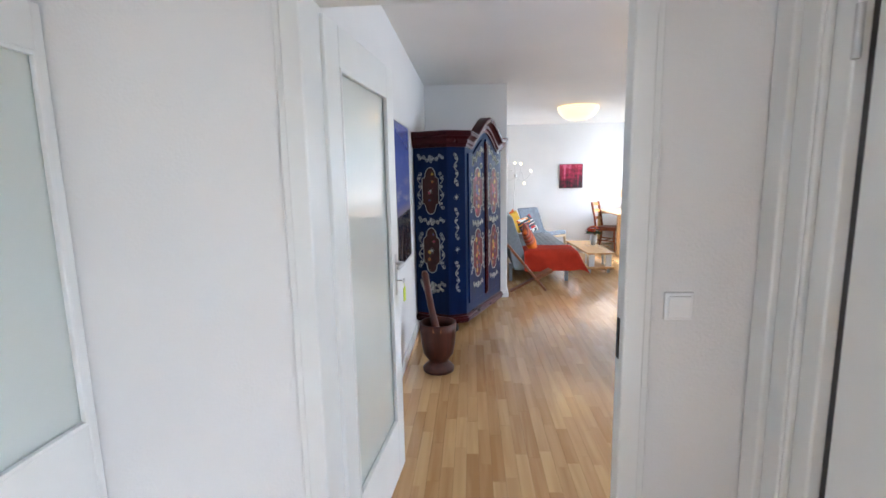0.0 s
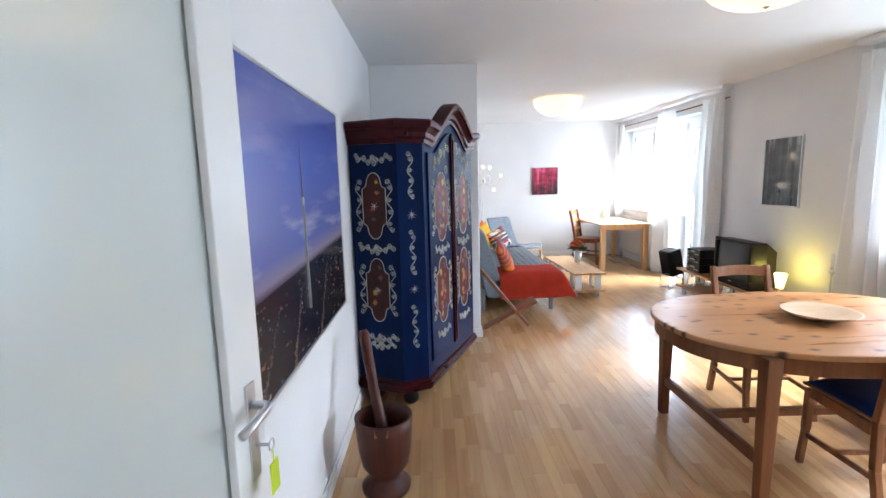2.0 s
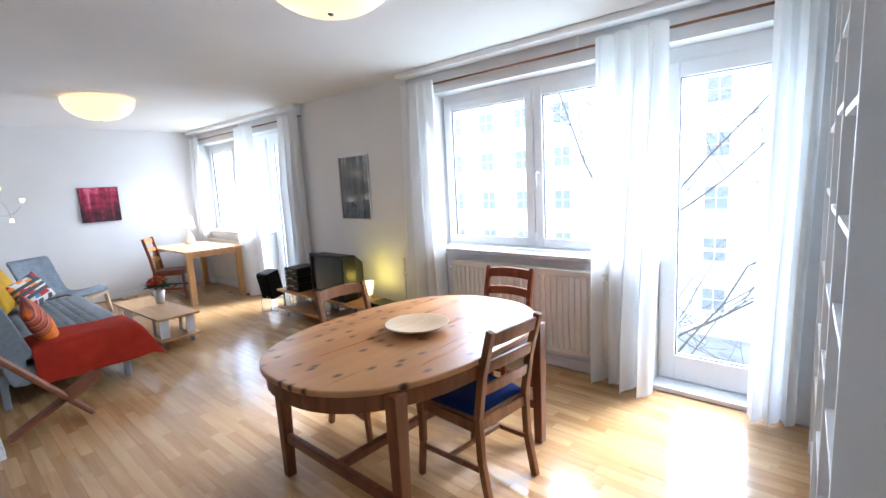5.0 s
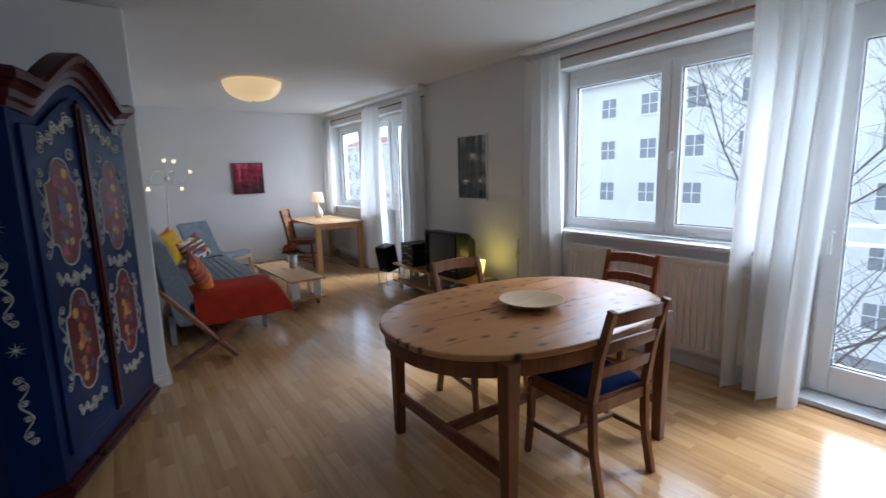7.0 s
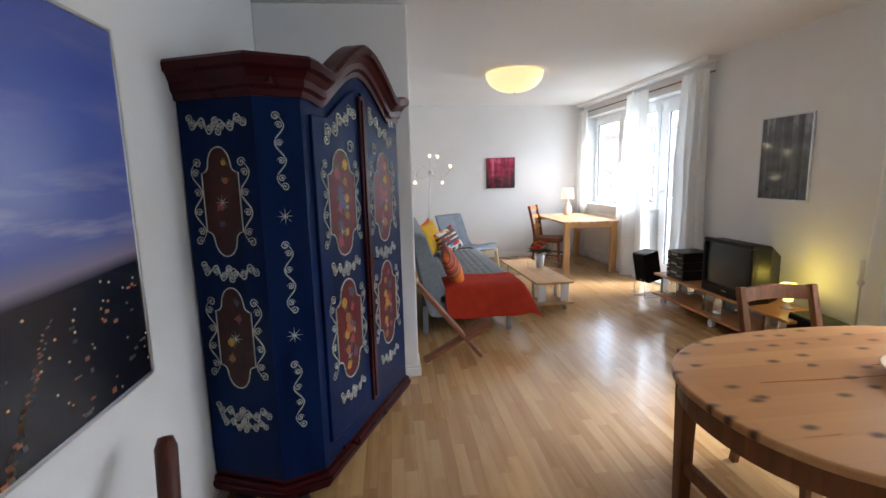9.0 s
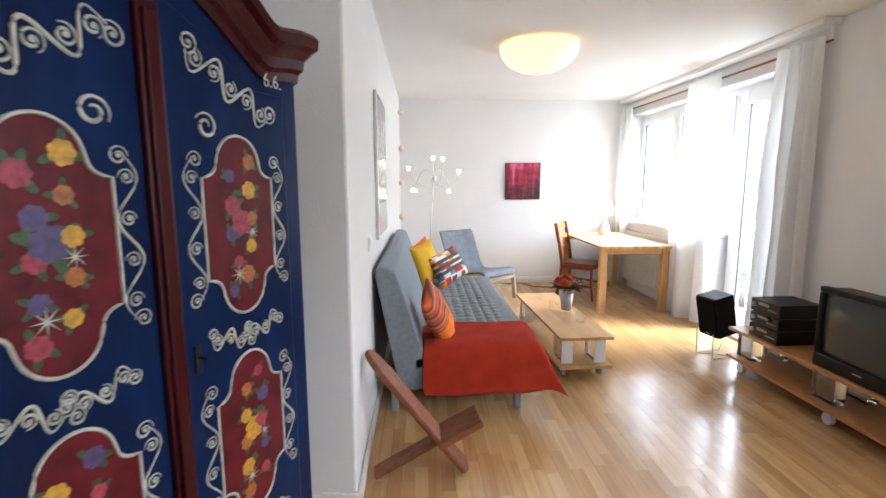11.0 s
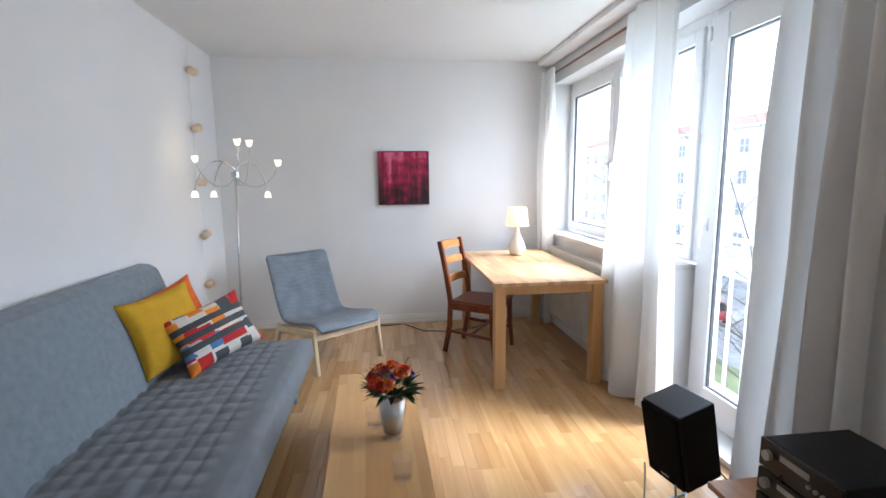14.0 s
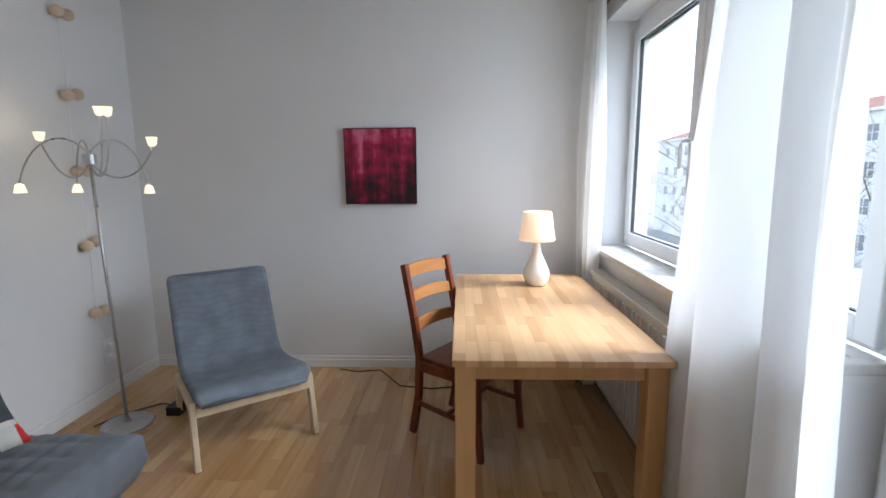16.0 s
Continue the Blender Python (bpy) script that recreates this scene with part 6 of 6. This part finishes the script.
def plank_chair():
    o = thing("plank_chair", pose(0, 0, 0), "carved brown two-plank chair leaning near the sofa", "folk chair")

    def rounded(bm, a, b, width, thick, nose, tail):
        """A plank from a to b whose ends narrow into rounded tips."""
        a, b = Vector(a), Vector(b)
        d = (b - a).normalized()
        n = d.cross(Vector((0, 1, 0))).normalized()
        q = n.cross(d)
        L = (b - a).length
        out = []
        for k in range(13):
            t = math.pi * k / 12
            out.append((L - nose + nose * math.sin(t), width / 2 * math.cos(t)))
        for k in range(9):
            t = math.pi * k / 8
            out.append((tail - tail * math.sin(t), -width * 0.42 * math.cos(t)))
        lo = [bm.verts.new(a + d * u + q * v - n * thick / 2) for u, v in out]
        hi = [bm.verts.new(a + d * u + q * v + n * thick / 2) for u, v in out]
        bm.faces.new(lo[::-1])
        bm.faces.new(hi)
        for k in range(len(out)):
            m = (k + 1) % len(out)
            bm.faces.new((lo[k], lo[m], hi[m], hi[k]))

    def long(bm):
        rounded(bm, (1.12, 6.07, 0.018), (0.625, 6.14, 0.62), 0.17, 0.03, 0.16, 0.04)
    make("back_plank", M_STOOL, long, o, 0.008)

    def short(bm):
        plank(bm, (0.66, 6.06, 0.016), (0.98, 6.09, 0.18), 0.10, 0.028, (0, 1, 0))
        plank(bm, (0.97, 6.09, 0.175), (1.185, 6.11, 0.285), 0.20, 0.036, (0, 1, 0))
    make("seat_plank", M_STOOL, short, o, 0.008)


plank_chair()


def easy_chair():
    # local +x is forward
    c = thing("easy_chair", pose(1.62, 9.72, 0, 0, 0, math.degrees(math.atan2(-0.60, 0.46))), "armless easy chair with grey mesh seat, birch frame", "easy chair")
    pts = [(-0.47, 0.80), (-0.45, 0.79), (-0.42, 0.74), (-0.36, 0.60), (-0.29, 0.44), (-0.24, 0.355), (-0.18, 0.315), (-0.08, 0.315), (0.06, 0.335), (0.20, 0.365), (0.29, 0.375), (0.34, 0.36), (0.365, 0.325)]
    sm = []
    for i in range(len(pts) - 1):
        for k in range(4):
            t = k / 4
            p0, p1, p2, p3 = pts[max(i - 1, 0)], pts[i], pts[i + 1], pts[min(i + 2, len(pts) - 1)]
            sm.append(tuple(0.5 * (2 * p1[q] + (p2[q] - p0[q]) * t + (2 * p0[q] - 5 * p1[q] + 4 * p2[q] - p3[q]) * t * t + (3 * p1[q] - p0[q] - 3 * p2[q] + p3[q]) * t ** 3) for q in (0, 1)))
    sm.append(pts[-1])

    def shell(bm):
        n = len(sm)
        P = [Vector((x, 0, z)) for x, z in sm]
        rings = []
        for i, p in enumerate(P):
            d = (P[min(i + 1, n - 1)] - P[max(i - 1, 0)]).normalized()
            nn = Vector((-d.z, 0, d.x))
            e = min(i, n - 1 - i)
            hw = 0.275 * (1 - 0.14 * max(0, 1 - e / 3.5) ** 2)
            row = []
            for q in (-1, -0.93, -0.5, 0, 0.5, 0.93, 1):
                sag = -0.012 * (1 - q * q) + (0.006 if abs(q) > 0.9 else 0)
                row.append(bm.verts.new(p + Vector((0, q * hw, 0)) + nn * sag))
            rings.append(row)
        for a, b in zip(rings, rings[1:]):
            for k in range(6):
                bm.faces.new((a[k], a[k + 1], b[k + 1], b[k]))
    sh = make("mesh_seat", M_MESHF, shell, c, smooth=True)
    so = sh.modifiers.new("thickness", "SOLIDIFY")
    so.thickness, so.offset = 0.012, 0

    def rim(bm):
        for s in (-1, 1):
            tube(bm, [(x, s * (0.272 if 3 < i < len(sm) - 4 else 0.25), z) for i, (x, z) in enumerate(sm)], 0.012, 8)
        for e in (0, -1):
            tube(bm, [(sm[e][0], -0.25, sm[e][1]), (sm[e][0], 0.25, sm[e][1])], 0.012, 8)
    make("edge_piping", M_MESHF, rim, c, smooth=True)

    def legs(bm):
        for s in (-1, 1):
            plank(bm, (0.345, s * 0.29, 0), (0.30, s * 0.285, 0.335), 0.028, 0.052, (0, 1, 0))
            plank(bm, (-0.36, s * 0.29, 0), (-0.25, s * 0.285, 0.27), 0.028, 0.05, (0, 1, 0))
            plank(bm, (0.31, s * 0.288, 0.315), (-0.28, s * 0.288, 0.235), 0.026, 0.048, (0, 1, 0))
    pieces(make("leg_frame", M_BIRCH, legs, c, 0.005))
    make("front_rail", M_BIRCH, lambda bm: plank(bm, (0.325, -0.275, 0.285), (0.325, 0.275, 0.285), 0.022, 0.05, (1, 0, 0)), c, 0.004)
    make("rear_rail", M_BIRCH, lambda bm: plank(bm, (-0.27, -0.275, 0.23), (-0.27, 0.275, 0.23), 0.022, 0.05, (1, 0, 0)), c, 0.004)


easy_chair()


def floor_lamp():
    o = thing("floor_lamp", pose(0.96, 9.68, 0), "brushed steel floor lamp with seven glowing arms", "floor lamp")
    make("base", M_STEEL, lambda bm: lathe(bm, [(0.13, 0), (0.132, 0.008), (0.125, 0.016), (0.02, 0.022), (0.012, 0.04)], 40), o, smooth=False)
    make("pole", M_STEEL, lambda bm: tube(bm, [(0, 0, 0.03), (0.04, -0.07, 0.75), (0.081, -0.14, 1.50)], 0.008, 12), o, smooth=True)
    make("hub", M_STEEL, lambda bm: lathe(bm, [(0.012, 1.455), (0.030, 1.46), (0.030, 1.505), (0.012, 1.51)], 24, (0.081, -0.14, 0)), o)
    hub = Vector((0.081, -0.14, 1.495))
    tips = [(-0.218, -0.052, 1.577, 1), (-0.16, -0.26, 1.37, 0), (-0.138, 0.047, 1.36, 0), (0.08, -0.018, 1.70, 1), (0.19, -0.108, 1.685, 1), (0.382, -0.085, 1.542, 1), (0.268, 0.026, 1.353, 0)]

    def arms(bm):
        for x, y, z, up in tips:
            e = Vector((x, y - 0.02, z))
            r = Vector((x - hub.x, y - hub.y, 0))
            if up:
                P = [hub + Vector((0, 0, -0.02)), hub + r * 0.25 + Vector((0, 0, -0.15)), hub + r * 0.75 + Vector((0, 0, -0.13)), e]
            else:
                P = [hub + Vector((0, 0, 0.01)), hub + r * 0.25 + Vector((0, 0, 0.13)), hub + r * 0.80 + Vector((0, 0, 0.12)), e]
            pts = []
            for i in range(17):
                t = i / 16
                pts.append(P[0] * (1 - t) ** 3 + P[1] * 3 * t * (1 - t) ** 2 + P[2] * 3 * t * t * (1 - t) + P[3] * t ** 3)
            tube(bm, pts, 0.0045, 8)
    pieces(make("arm", M_STEEL, arms, o, smooth=True))

    def shades(bm):
        for x, y, z, up in tips:
            s = 1 if up else -1
            p = [(0.008, 0.0), (0.018, 0.008), (0.026, 0.045), (0.023, 0.045), (0.006, 0.01)]
            lathe(bm, [(r, s * q) for r, q in p], 14, (x, y - 0.02, z))
    tagged(pieces(make("glass_shade", M_BULB, shades, o)), "small frosted glass lamp shades")
    for x, y, z, up in tips[::2]:
        point_light("arm_glow", (0.96 + x, 9.66 + y, z + (0.09 if up else -0.09)), 0.055, (1.0, 0.78, 0.5), 0.03)

    def cord(bm):
        tube(bm, [(0.0, 0.12, 0.006), (-0.12, 0.08, 0.006), (-0.17, -0.04, 0.006), (-0.10, 0.10, 0.007), (0.05, 0.24, 0.006), (0.2, 0.20, 0.006)], 0.004, 6)
        box(bm, 0.16, 0.10, 0.0, 0.24, 0.22, 0.05)
    tagged(make("cord", M_CABLE, cord, o), "black cable with foot dimmer")


floor_lamp()


def string_lights():
    o = thing("string_lights", pose(0.602, 9.97, 0), "vertical string of small translucent shell lights on wall", "string lights")
    make("wire", M_PVC, lambda bm: tube(bm, [(0.012, 0.0, 2.50), (0.010, 0.01, 2.0), (0.012, -0.01, 1.5), (0.010, 0.02, 1.0), (0.012, 0.0, 0.5), (0.03, 0.05, 0.32), (0.015, 0.03, 0.25)], 0.002, 6), o)

    def shells(bm):
        for k, z in enumerate((2.30, 1.86, 1.43, 1.0, 0.58)):
            for s in (-1, 1):
                lathe(bm, [(0.004, -0.034), (0.028, -0.022), (0.037, 0.0), (0.026, 0.022), (0.004, 0.032)], 14, (0.042, s * 0.036, z + 0.008 * s * (k % 2)))
    pieces(make("shell_shade", M_SHELL, shells, o, smooth=True))

    def bulbs(bm):
        for z in (2.30, 1.86, 1.43, 1.0, 0.58):
            lathe(bm, [(0.002, -0.008), (0.006, 0), (0.002, 0.008)], 8, (0.042, 0.0, z))
    pieces(make("tiny_bulb", glow("tiny_warm_bulb", (1.0, 0.65, 0.3), 0.6), bulbs, o))


string_lights()


def socket(name, m):
    s = thing(name, m, "white wall socket with plugs near the floor", "socket")
    part_box("plate", M_PVC, s, (-0.04, -0.009, -0.075, 0.04, 0, 0.075), 0.003)

    def plugs(bm):
        for z in (-0.035, 0.035):
            tube(bm, [(0, -0.009, z), (0, -0.04, z)], 0.018, 16)
    pieces(make("plug", M_PVC, plugs, s))


socket("wall_socket", pose(0.601, 10.04, 0.30, 0, 0, 90))
socket("wall_socket", pose(3.24, 10.518, 0.28))


def desk():
    d = thing("desk", pose(0, 0, 0), "oak block-board desk with square legs beneath window", "desk")
    part_box("top", M_DESK, d, (2.83, 8.84, 0.722, 3.615, 10.28, 0.747), 0.002)
    for x in (2.84, 3.525):
        for y in (8.86, 10.19):
            part_box("leg", M_BEECH, d, (x, y, 0, x + 0.075, y + 0.075, 0.721), 0.003)
    part_box("apron", M_BEECH, d, (2.915, 8.89, 0.655, 3.525, 8.91, 0.721), 0.002)
    part_box("apron", M_BEECH, d, (2.915, 10.22, 0.655, 3.525, 10.24, 0.721), 0.002)


desk()
cang = math.degrees(math.atan2(-0.30, 0.43)) - 90
ladder_chair(pose(2.90, 9.66, 0, 0, 0, cang), M_MAHOG, M_HONEY, M_MAHOG, "reddish brown chair with honey slats at the desk", "", False, 0.93, (0.88, 0.75, 0.60))


def desk_lamp():
    o = thing("table_lamp", pose(3.30, 9.98, 0.748), "cream ceramic gourd lamp with glowing white shade", "table lamp")
    make("base", M_CERAM, lambda bm: lathe(bm, [(0.05, 0), (0.062, 0.01), (0.076, 0.05), (0.074, 0.085), (0.052, 0.135), (0.028, 0.19), (0.020, 0.24), (0.018, 0.27), (0.01, 0.275)], 36), o, smooth=True)
    make("shade", M_DLAMP, lambda bm: lathe(bm, [(0.102, 0.265), (0.103, 0.268), (0.080, 0.43), (0.078, 0.43), (0.100, 0.266)], 40), o, smooth=True)
    point_light("desk_lamp_glow", (3.30, 9.98, 1.21), 0.06, (1.0, 0.72, 0.45), 0.03)


desk_lamp()
tagged(make("cable", M_CABLE, lambda bm: tube(bm, [(1.98, 10.46, 0.005), (2.12, 10.42, 0.005), (2.28, 10.45, 0.005), (2.45, 10.20, 0.005), (2.66, 10.16, 0.005), (2.95, 10.22, 0.005), (3.22, 10.45, 0.01), (3.24, 10.475, 0.2)], 0.004, 6), None, smooth=True), "black lamp cable lying on the floor", "cable")


# ---- outside ----
M_ROAD = surface("grey_ground", (0.34, 0.34, 0.33), 0.9, vary=0.3, scale=0.6, bump=0.2, bump_scale=8)
M_GRASS = surface("winter_lawn", (0.20, 0.23, 0.10), 0.95, vary=0.4, scale=1.5, bump=0.5, bump_scale=20)
M_FACADE = surface("pale_render_facade", (0.78, 0.77, 0.74), 0.9, vary=0.08, scale=0.4, bump=0.1, bump_scale=20)
# Panes are mid grey: the sky's reflection is put into their colour.
M_FWIN = surface("sky_grey_window_glass", (0.26, 0.27, 0.28), 0.4)
M_ROOF = surface("red_roof_tiles", (0.30, 0.14, 0.10), 0.8, vary=0.25, scale=2)
M_BARK = surface("grey_brown_bark", (0.13, 0.11, 0.09), 0.95, vary=0.4, scale=8, bump=0.6, bump_scale=40)
GZ = -8.5
tagged(make("ground", M_ROAD, lambda bm: box(bm, -400, -400, GZ - 0.4, 600, 400, GZ)), "grey paved ground far below", "ground", kind="structure")
tagged(make("lawn", M_GRASS, lambda bm: prism(bm, [(8, -30), (20, -30), (20, 60), (8, 60)], GZ + 0.004, GZ + 0.06)), "winter lawn strip below", "lawn", kind="structure")


def block(name, x, y0, y1, top, label):
    b = thing(name, pose(0, 0, 0), label, "building")
    part_box("wall", M_FACADE, b, (x, y0, GZ, x + 12, y1, top), 0)

    def rf(bm):
        v = [bm.verts.new(c) for c in ((x - 0.6, y0 - 0.3, top), (x - 0.6, y1 + 0.3, top), (x + 6, y1 + 0.3, top + 2.0), (x + 6, y0 - 0.3, top + 2.0), (x + 12.6, y0 - 0.3, top), (x + 12.6, y1 + 0.3, top))]
        bm.faces.new((v[0], v[1], v[2], v[3]))
        bm.faces.new((v[3], v[2], v[5], v[4]))
        bm.faces.new((v[0], v[3], v[4]))
        bm.faces.new((v[1], v[5], v[2]))
        bm.faces.new((v[0], v[4], v[5], v[1]))
    make("roof", M_ROOF, rf, b)
    part_box("eaves", M_PVC, b, (x - 0.7, y0 - 0.3, top - 0.18, x - 0.002, y1 + 0.3, top - 0.002), 0)
    n = int((y1 - y0) / 3.2)
    rows = []
    z = top - 2.5
    while z > GZ + 0.8:
        rows.append(z)
        z -= 3.0

    def panes(bm):
        for z in rows:
            for i in range(n):
                y = y0 + 1.0 + i * 3.2
                for k in (0, 0.62):
                    box(bm, x - 0.012, y + k, z, x - 0.003, y + k + 0.56, z + 0.62)
                    box(bm, x - 0.012, y + k, z + 0.68, x - 0.003, y + k + 0.56, z + 1.3)
    tagged(make("window", M_FWIN, panes, b), kind="stuff")

    def surr(bm):
        for z in rows:
            for i in range(n):
                y = y0 + 1.0 + i * 3.2
                box(bm, x - 0.10, y - 0.12, z - 0.12, x - 0.002, y + 1.3, z - 0.04)
                box(bm, x - 0.05, y + 0.565, z - 0.03, x - 0.002, y + 0.615, z + 1.33)
                box(bm, x - 0.05, y - 0.06, z - 0.03, x - 0.002, y - 0.005, z + 1.33)
                box(bm, x - 0.05, y + 1.185, z - 0.03, x - 0.002, y + 1.24, z + 1.33)
    tagged(make("window_sill", M_PVC, surr, b), kind="stuff")
    return b


block("apartment_house", 31, -22, 33.5, 7.6, "pale rendered apartment house across the street")
block("apartment_house", 36, 36.5, 90, 6.2, "pale rendered apartment house across the street")


def bare_tree(name, x, y, h, seed, lean=(0, 0)):
    rnd = random.Random(seed)
    t = thing(name, pose(x, y, GZ), "bare winter tree with fine spreading twigs", "tree")
    trunk, limbs, twigs = [], [], []

    def grow(p, d, length, r, depth):
        pts = [p]
        n = 5 if depth < 2 else 4
        q = p.copy()
        dd = d.copy()
        for i in range(n):
            dd = (dd + Vector((rnd.uniform(-1, 1), rnd.uniform(-1, 1), rnd.uniform(-0.5, 0.8))) * 0.17).normalized()
            q = q + dd * length / n
            pts.append(q.copy())
        rad = [max(0.004, r * (1 - 0.55 * i / n)) for i in range(n + 1)]
        (trunk if depth == 0 else limbs if depth < 3 else twigs).append((pts, rad))
        if depth >= 4:
            return
        for k in range((6, 6, 5, 4)[depth]):
            i = rnd.randint(2 if depth == 0 else 1, n)
            a = rnd.uniform(0, 6.28)
            side = Vector((math.cos(a), math.sin(a), rnd.uniform(0.0, 0.7))).normalized()
            grow(pts[i], (dd * 0.45 + side).normalized(), length * rnd.uniform(0.45, 0.68), rad[i] * 0.6, depth + 1)
    grow(Vector((0, 0, 0)), Vector((lean[0], lean[1], 1)).normalized(), h * 0.62, h * 0.0068, 0)

    def fill(lst, seg):
        def build(bm):
            for pts, rad in lst:
                tube(bm, pts, rad, seg)
        return build
    make("trunk", M_BARK, fill(trunk, 10), t, smooth=True)
    tagged(make("limbs", M_BARK, fill(limbs, 6), t, smooth=True), kind="stuff")
    tagged(make("twigs", M_BARK, fill(twigs, 3), t), kind="stuff")


bare_tree("street_tree", 13.0, 7.7, 14.0, 4, (-0.04, 0.0))
bare_tree("street_tree", 13.0, 18.0, 13.5, 8, (-0.05, -0.1))
bare_tree("street_tree", 16.0, 27.0, 13.0, 12)


def parked_car(m):
    c = thing("car", m, "small red hatchback parked on the street below", "car")
    red = surface("red_car_paint", (0.40, 0.015, 0.03), 0.25, vary=0.05, coat=0.6)

    def body(bm):
        side = [(-1.95, 0.35), (1.95, 0.35), (2.0, 0.65), (1.85, 0.82), (1.0, 0.92), (-1.75, 0.95), (-1.98, 0.7)]
        a = [bm.verts.new((x, -0.82, z)) for x, z in side]
        b = [bm.verts.new((x, 0.82, z)) for x, z in side]
        bm.faces.new(a)
        bm.faces.new(b[::-1])
        for k in range(len(side)):
            n = (k + 1) % len(side)
            bm.faces.new((a[k], b[k], b[n], a[n]))
    make("body", red, body, c, 0.08, seg=3)

    def cabin(bm):
        lo = [bm.verts.new(p) for p in ((-1.75, -0.74, 0.93), (1.0, -0.74, 0.90), (1.0, 0.74, 0.90), (-1.75, 0.74, 0.93))]
        hi = [bm.verts.new(p) for p in ((-1.35, -0.60, 1.40), (0.25, -0.60, 1.42), (0.25, 0.60, 1.42), (-1.35, 0.60, 1.40))]
        for k in range(4):
            n = (k + 1) % 4
            bm.faces.new((lo[k], lo[n], hi[n], hi[k]))
        bm.faces.new(hi)
        bm.faces.new(lo[::-1])
    make("windows", M_BLACKM, cabin, c, 0.05)
    part_box("roof", red, c, (-1.36, -0.61, 1.395, 0.27, 0.61, 1.44), 0.02)
    for x in (-1.25, 1.25):
        for y in (-0.83, 0.66):
            make("wheel", M_BLACK, lambda bm, x=x, y=y: tube(bm, [(x, y, 0.30), (x, y + 0.17, 0.30)], 0.30, 20), c)


parked_car(pose(24.5, 36.0, GZ, 0, 0, 80))


def railing(y0, y1, pickets, label, x=4.22):
    r = thing("balcony_railing", pose(0, 0, 0), label, "railing")

    def bars(bm):
        for z in ((0.95, 1.07) if not pickets else (0.10, 0.90, 1.05)):
            tube(bm, [(x, y0, z), (x, y1, z)], 0.016 if pickets else 0.012, 8)
        for y in (y0, y1):
            tube(bm, [(4.0, y, 0.95 if not pickets else 0.92), (x, y, 0.95 if not pickets else 0.92)], 0.012, 8)
            tube(bm, [(x, y, 0.0), (x, y, 1.07 if not pickets else 1.05)], 0.014, 8)
            tube(bm, [(4.0, y, 0.02), (x, y, 0.02)], 0.012, 8)
    make("rail", M_PVC, bars, r, smooth=True)
    if pickets:
        def pk(bm):
            n = int((y1 - y0) / 0.14)
            for i in range(1, n):
                y = y0 + (y1 - y0) * i / n
                tube(bm, [(x, y, 0.10), (x, y, 0.90)], 0.011, 6)
        pieces(make("picket", M_PVC, pk, r))


railing(2.2, 3.18, False, "white double-bar french balcony railing")
railing(7.0, 8.9, True, "white balcony railing with slim pickets")

# ---- floor strips ----
floor = tagged(make("floor", M_SUB, lambda bm: box(bm, -1.04, -1.24, -0.0055, 3.779, 10.51, -0.004)), "beech strip laminate floor with staggered staves", "floor", kind="structure")
SW = 0.0655
lens = (0.34, 0.42, 0.50)
share = {}


def strip_mesh(bm, x, y, l):
    g, b = 0.0001, 0.0003
    lo = [bm.verts.new(c) for c in ((x + g, y + g, -0.004), (x + SW - g, y + g, -0.004), (x + SW - g, y + l - g, -0.004), (x + g, y + l - g, -0.004))]
    hi = [bm.verts.new(c) for c in ((x + g + b, y + g + b, 0.0), (x + SW - g - b, y + g + b, 0.0), (x + SW - g - b, y + l - g - b, 0.0), (x + g + b, y + l - g - b, 0.0))]
    bm.faces.new(hi)
    for i in range(4):
        j = (i + 1) % 4
        bm.faces.new((lo[i], lo[j], hi[j], hi[i]))


for l in lens:
    bm = bmesh.new()
    strip_mesh(bm, 0, 0, l)
    me = bpy.data.meshes.new("floor_strip")
    bm.to_mesh(me)
    bm.free()
    me.materials.append(M_FLOOR)
    share[l] = me
rest = bmesh.new()
rnd = random.Random(21)
count = 0
x = -1.04
while x < 3.76:
    y = -1.24 - rnd.uniform(0, 0.4)
    while y < 10.5:
        l = rnd.choice(lens)
        y0, y1 = max(y, -1.24), min(y + l, 10.51)
        inside = (y1 > 1.5 or x > -1.04) and y1 - y0 > 0.02 and not (x < 0.38 and y0 > 5.8) and not (x < -0.55 and y0 > 1.5)
        if inside:
            if count < 300 and 0.85 < x < 2.7 and 4.55 < y < 9.0 and y1 - y0 == l:
                o = new("floor_strip", share[l])
                o.parent = floor
                o.location = (x, y, 0)
                count += 1
            elif x + SW < 3.785:
                strip_mesh(rest, x, y0, y1 - y0)
        y += l
    x += SW
me = bpy.data.meshes.new("floor_strips")
rest.to_mesh(me)
rest.free()
me.materials.append(M_FLOOR)
fs = new("floor_strips", me)
fs.parent = floor
fs["kind"] = "stuff"
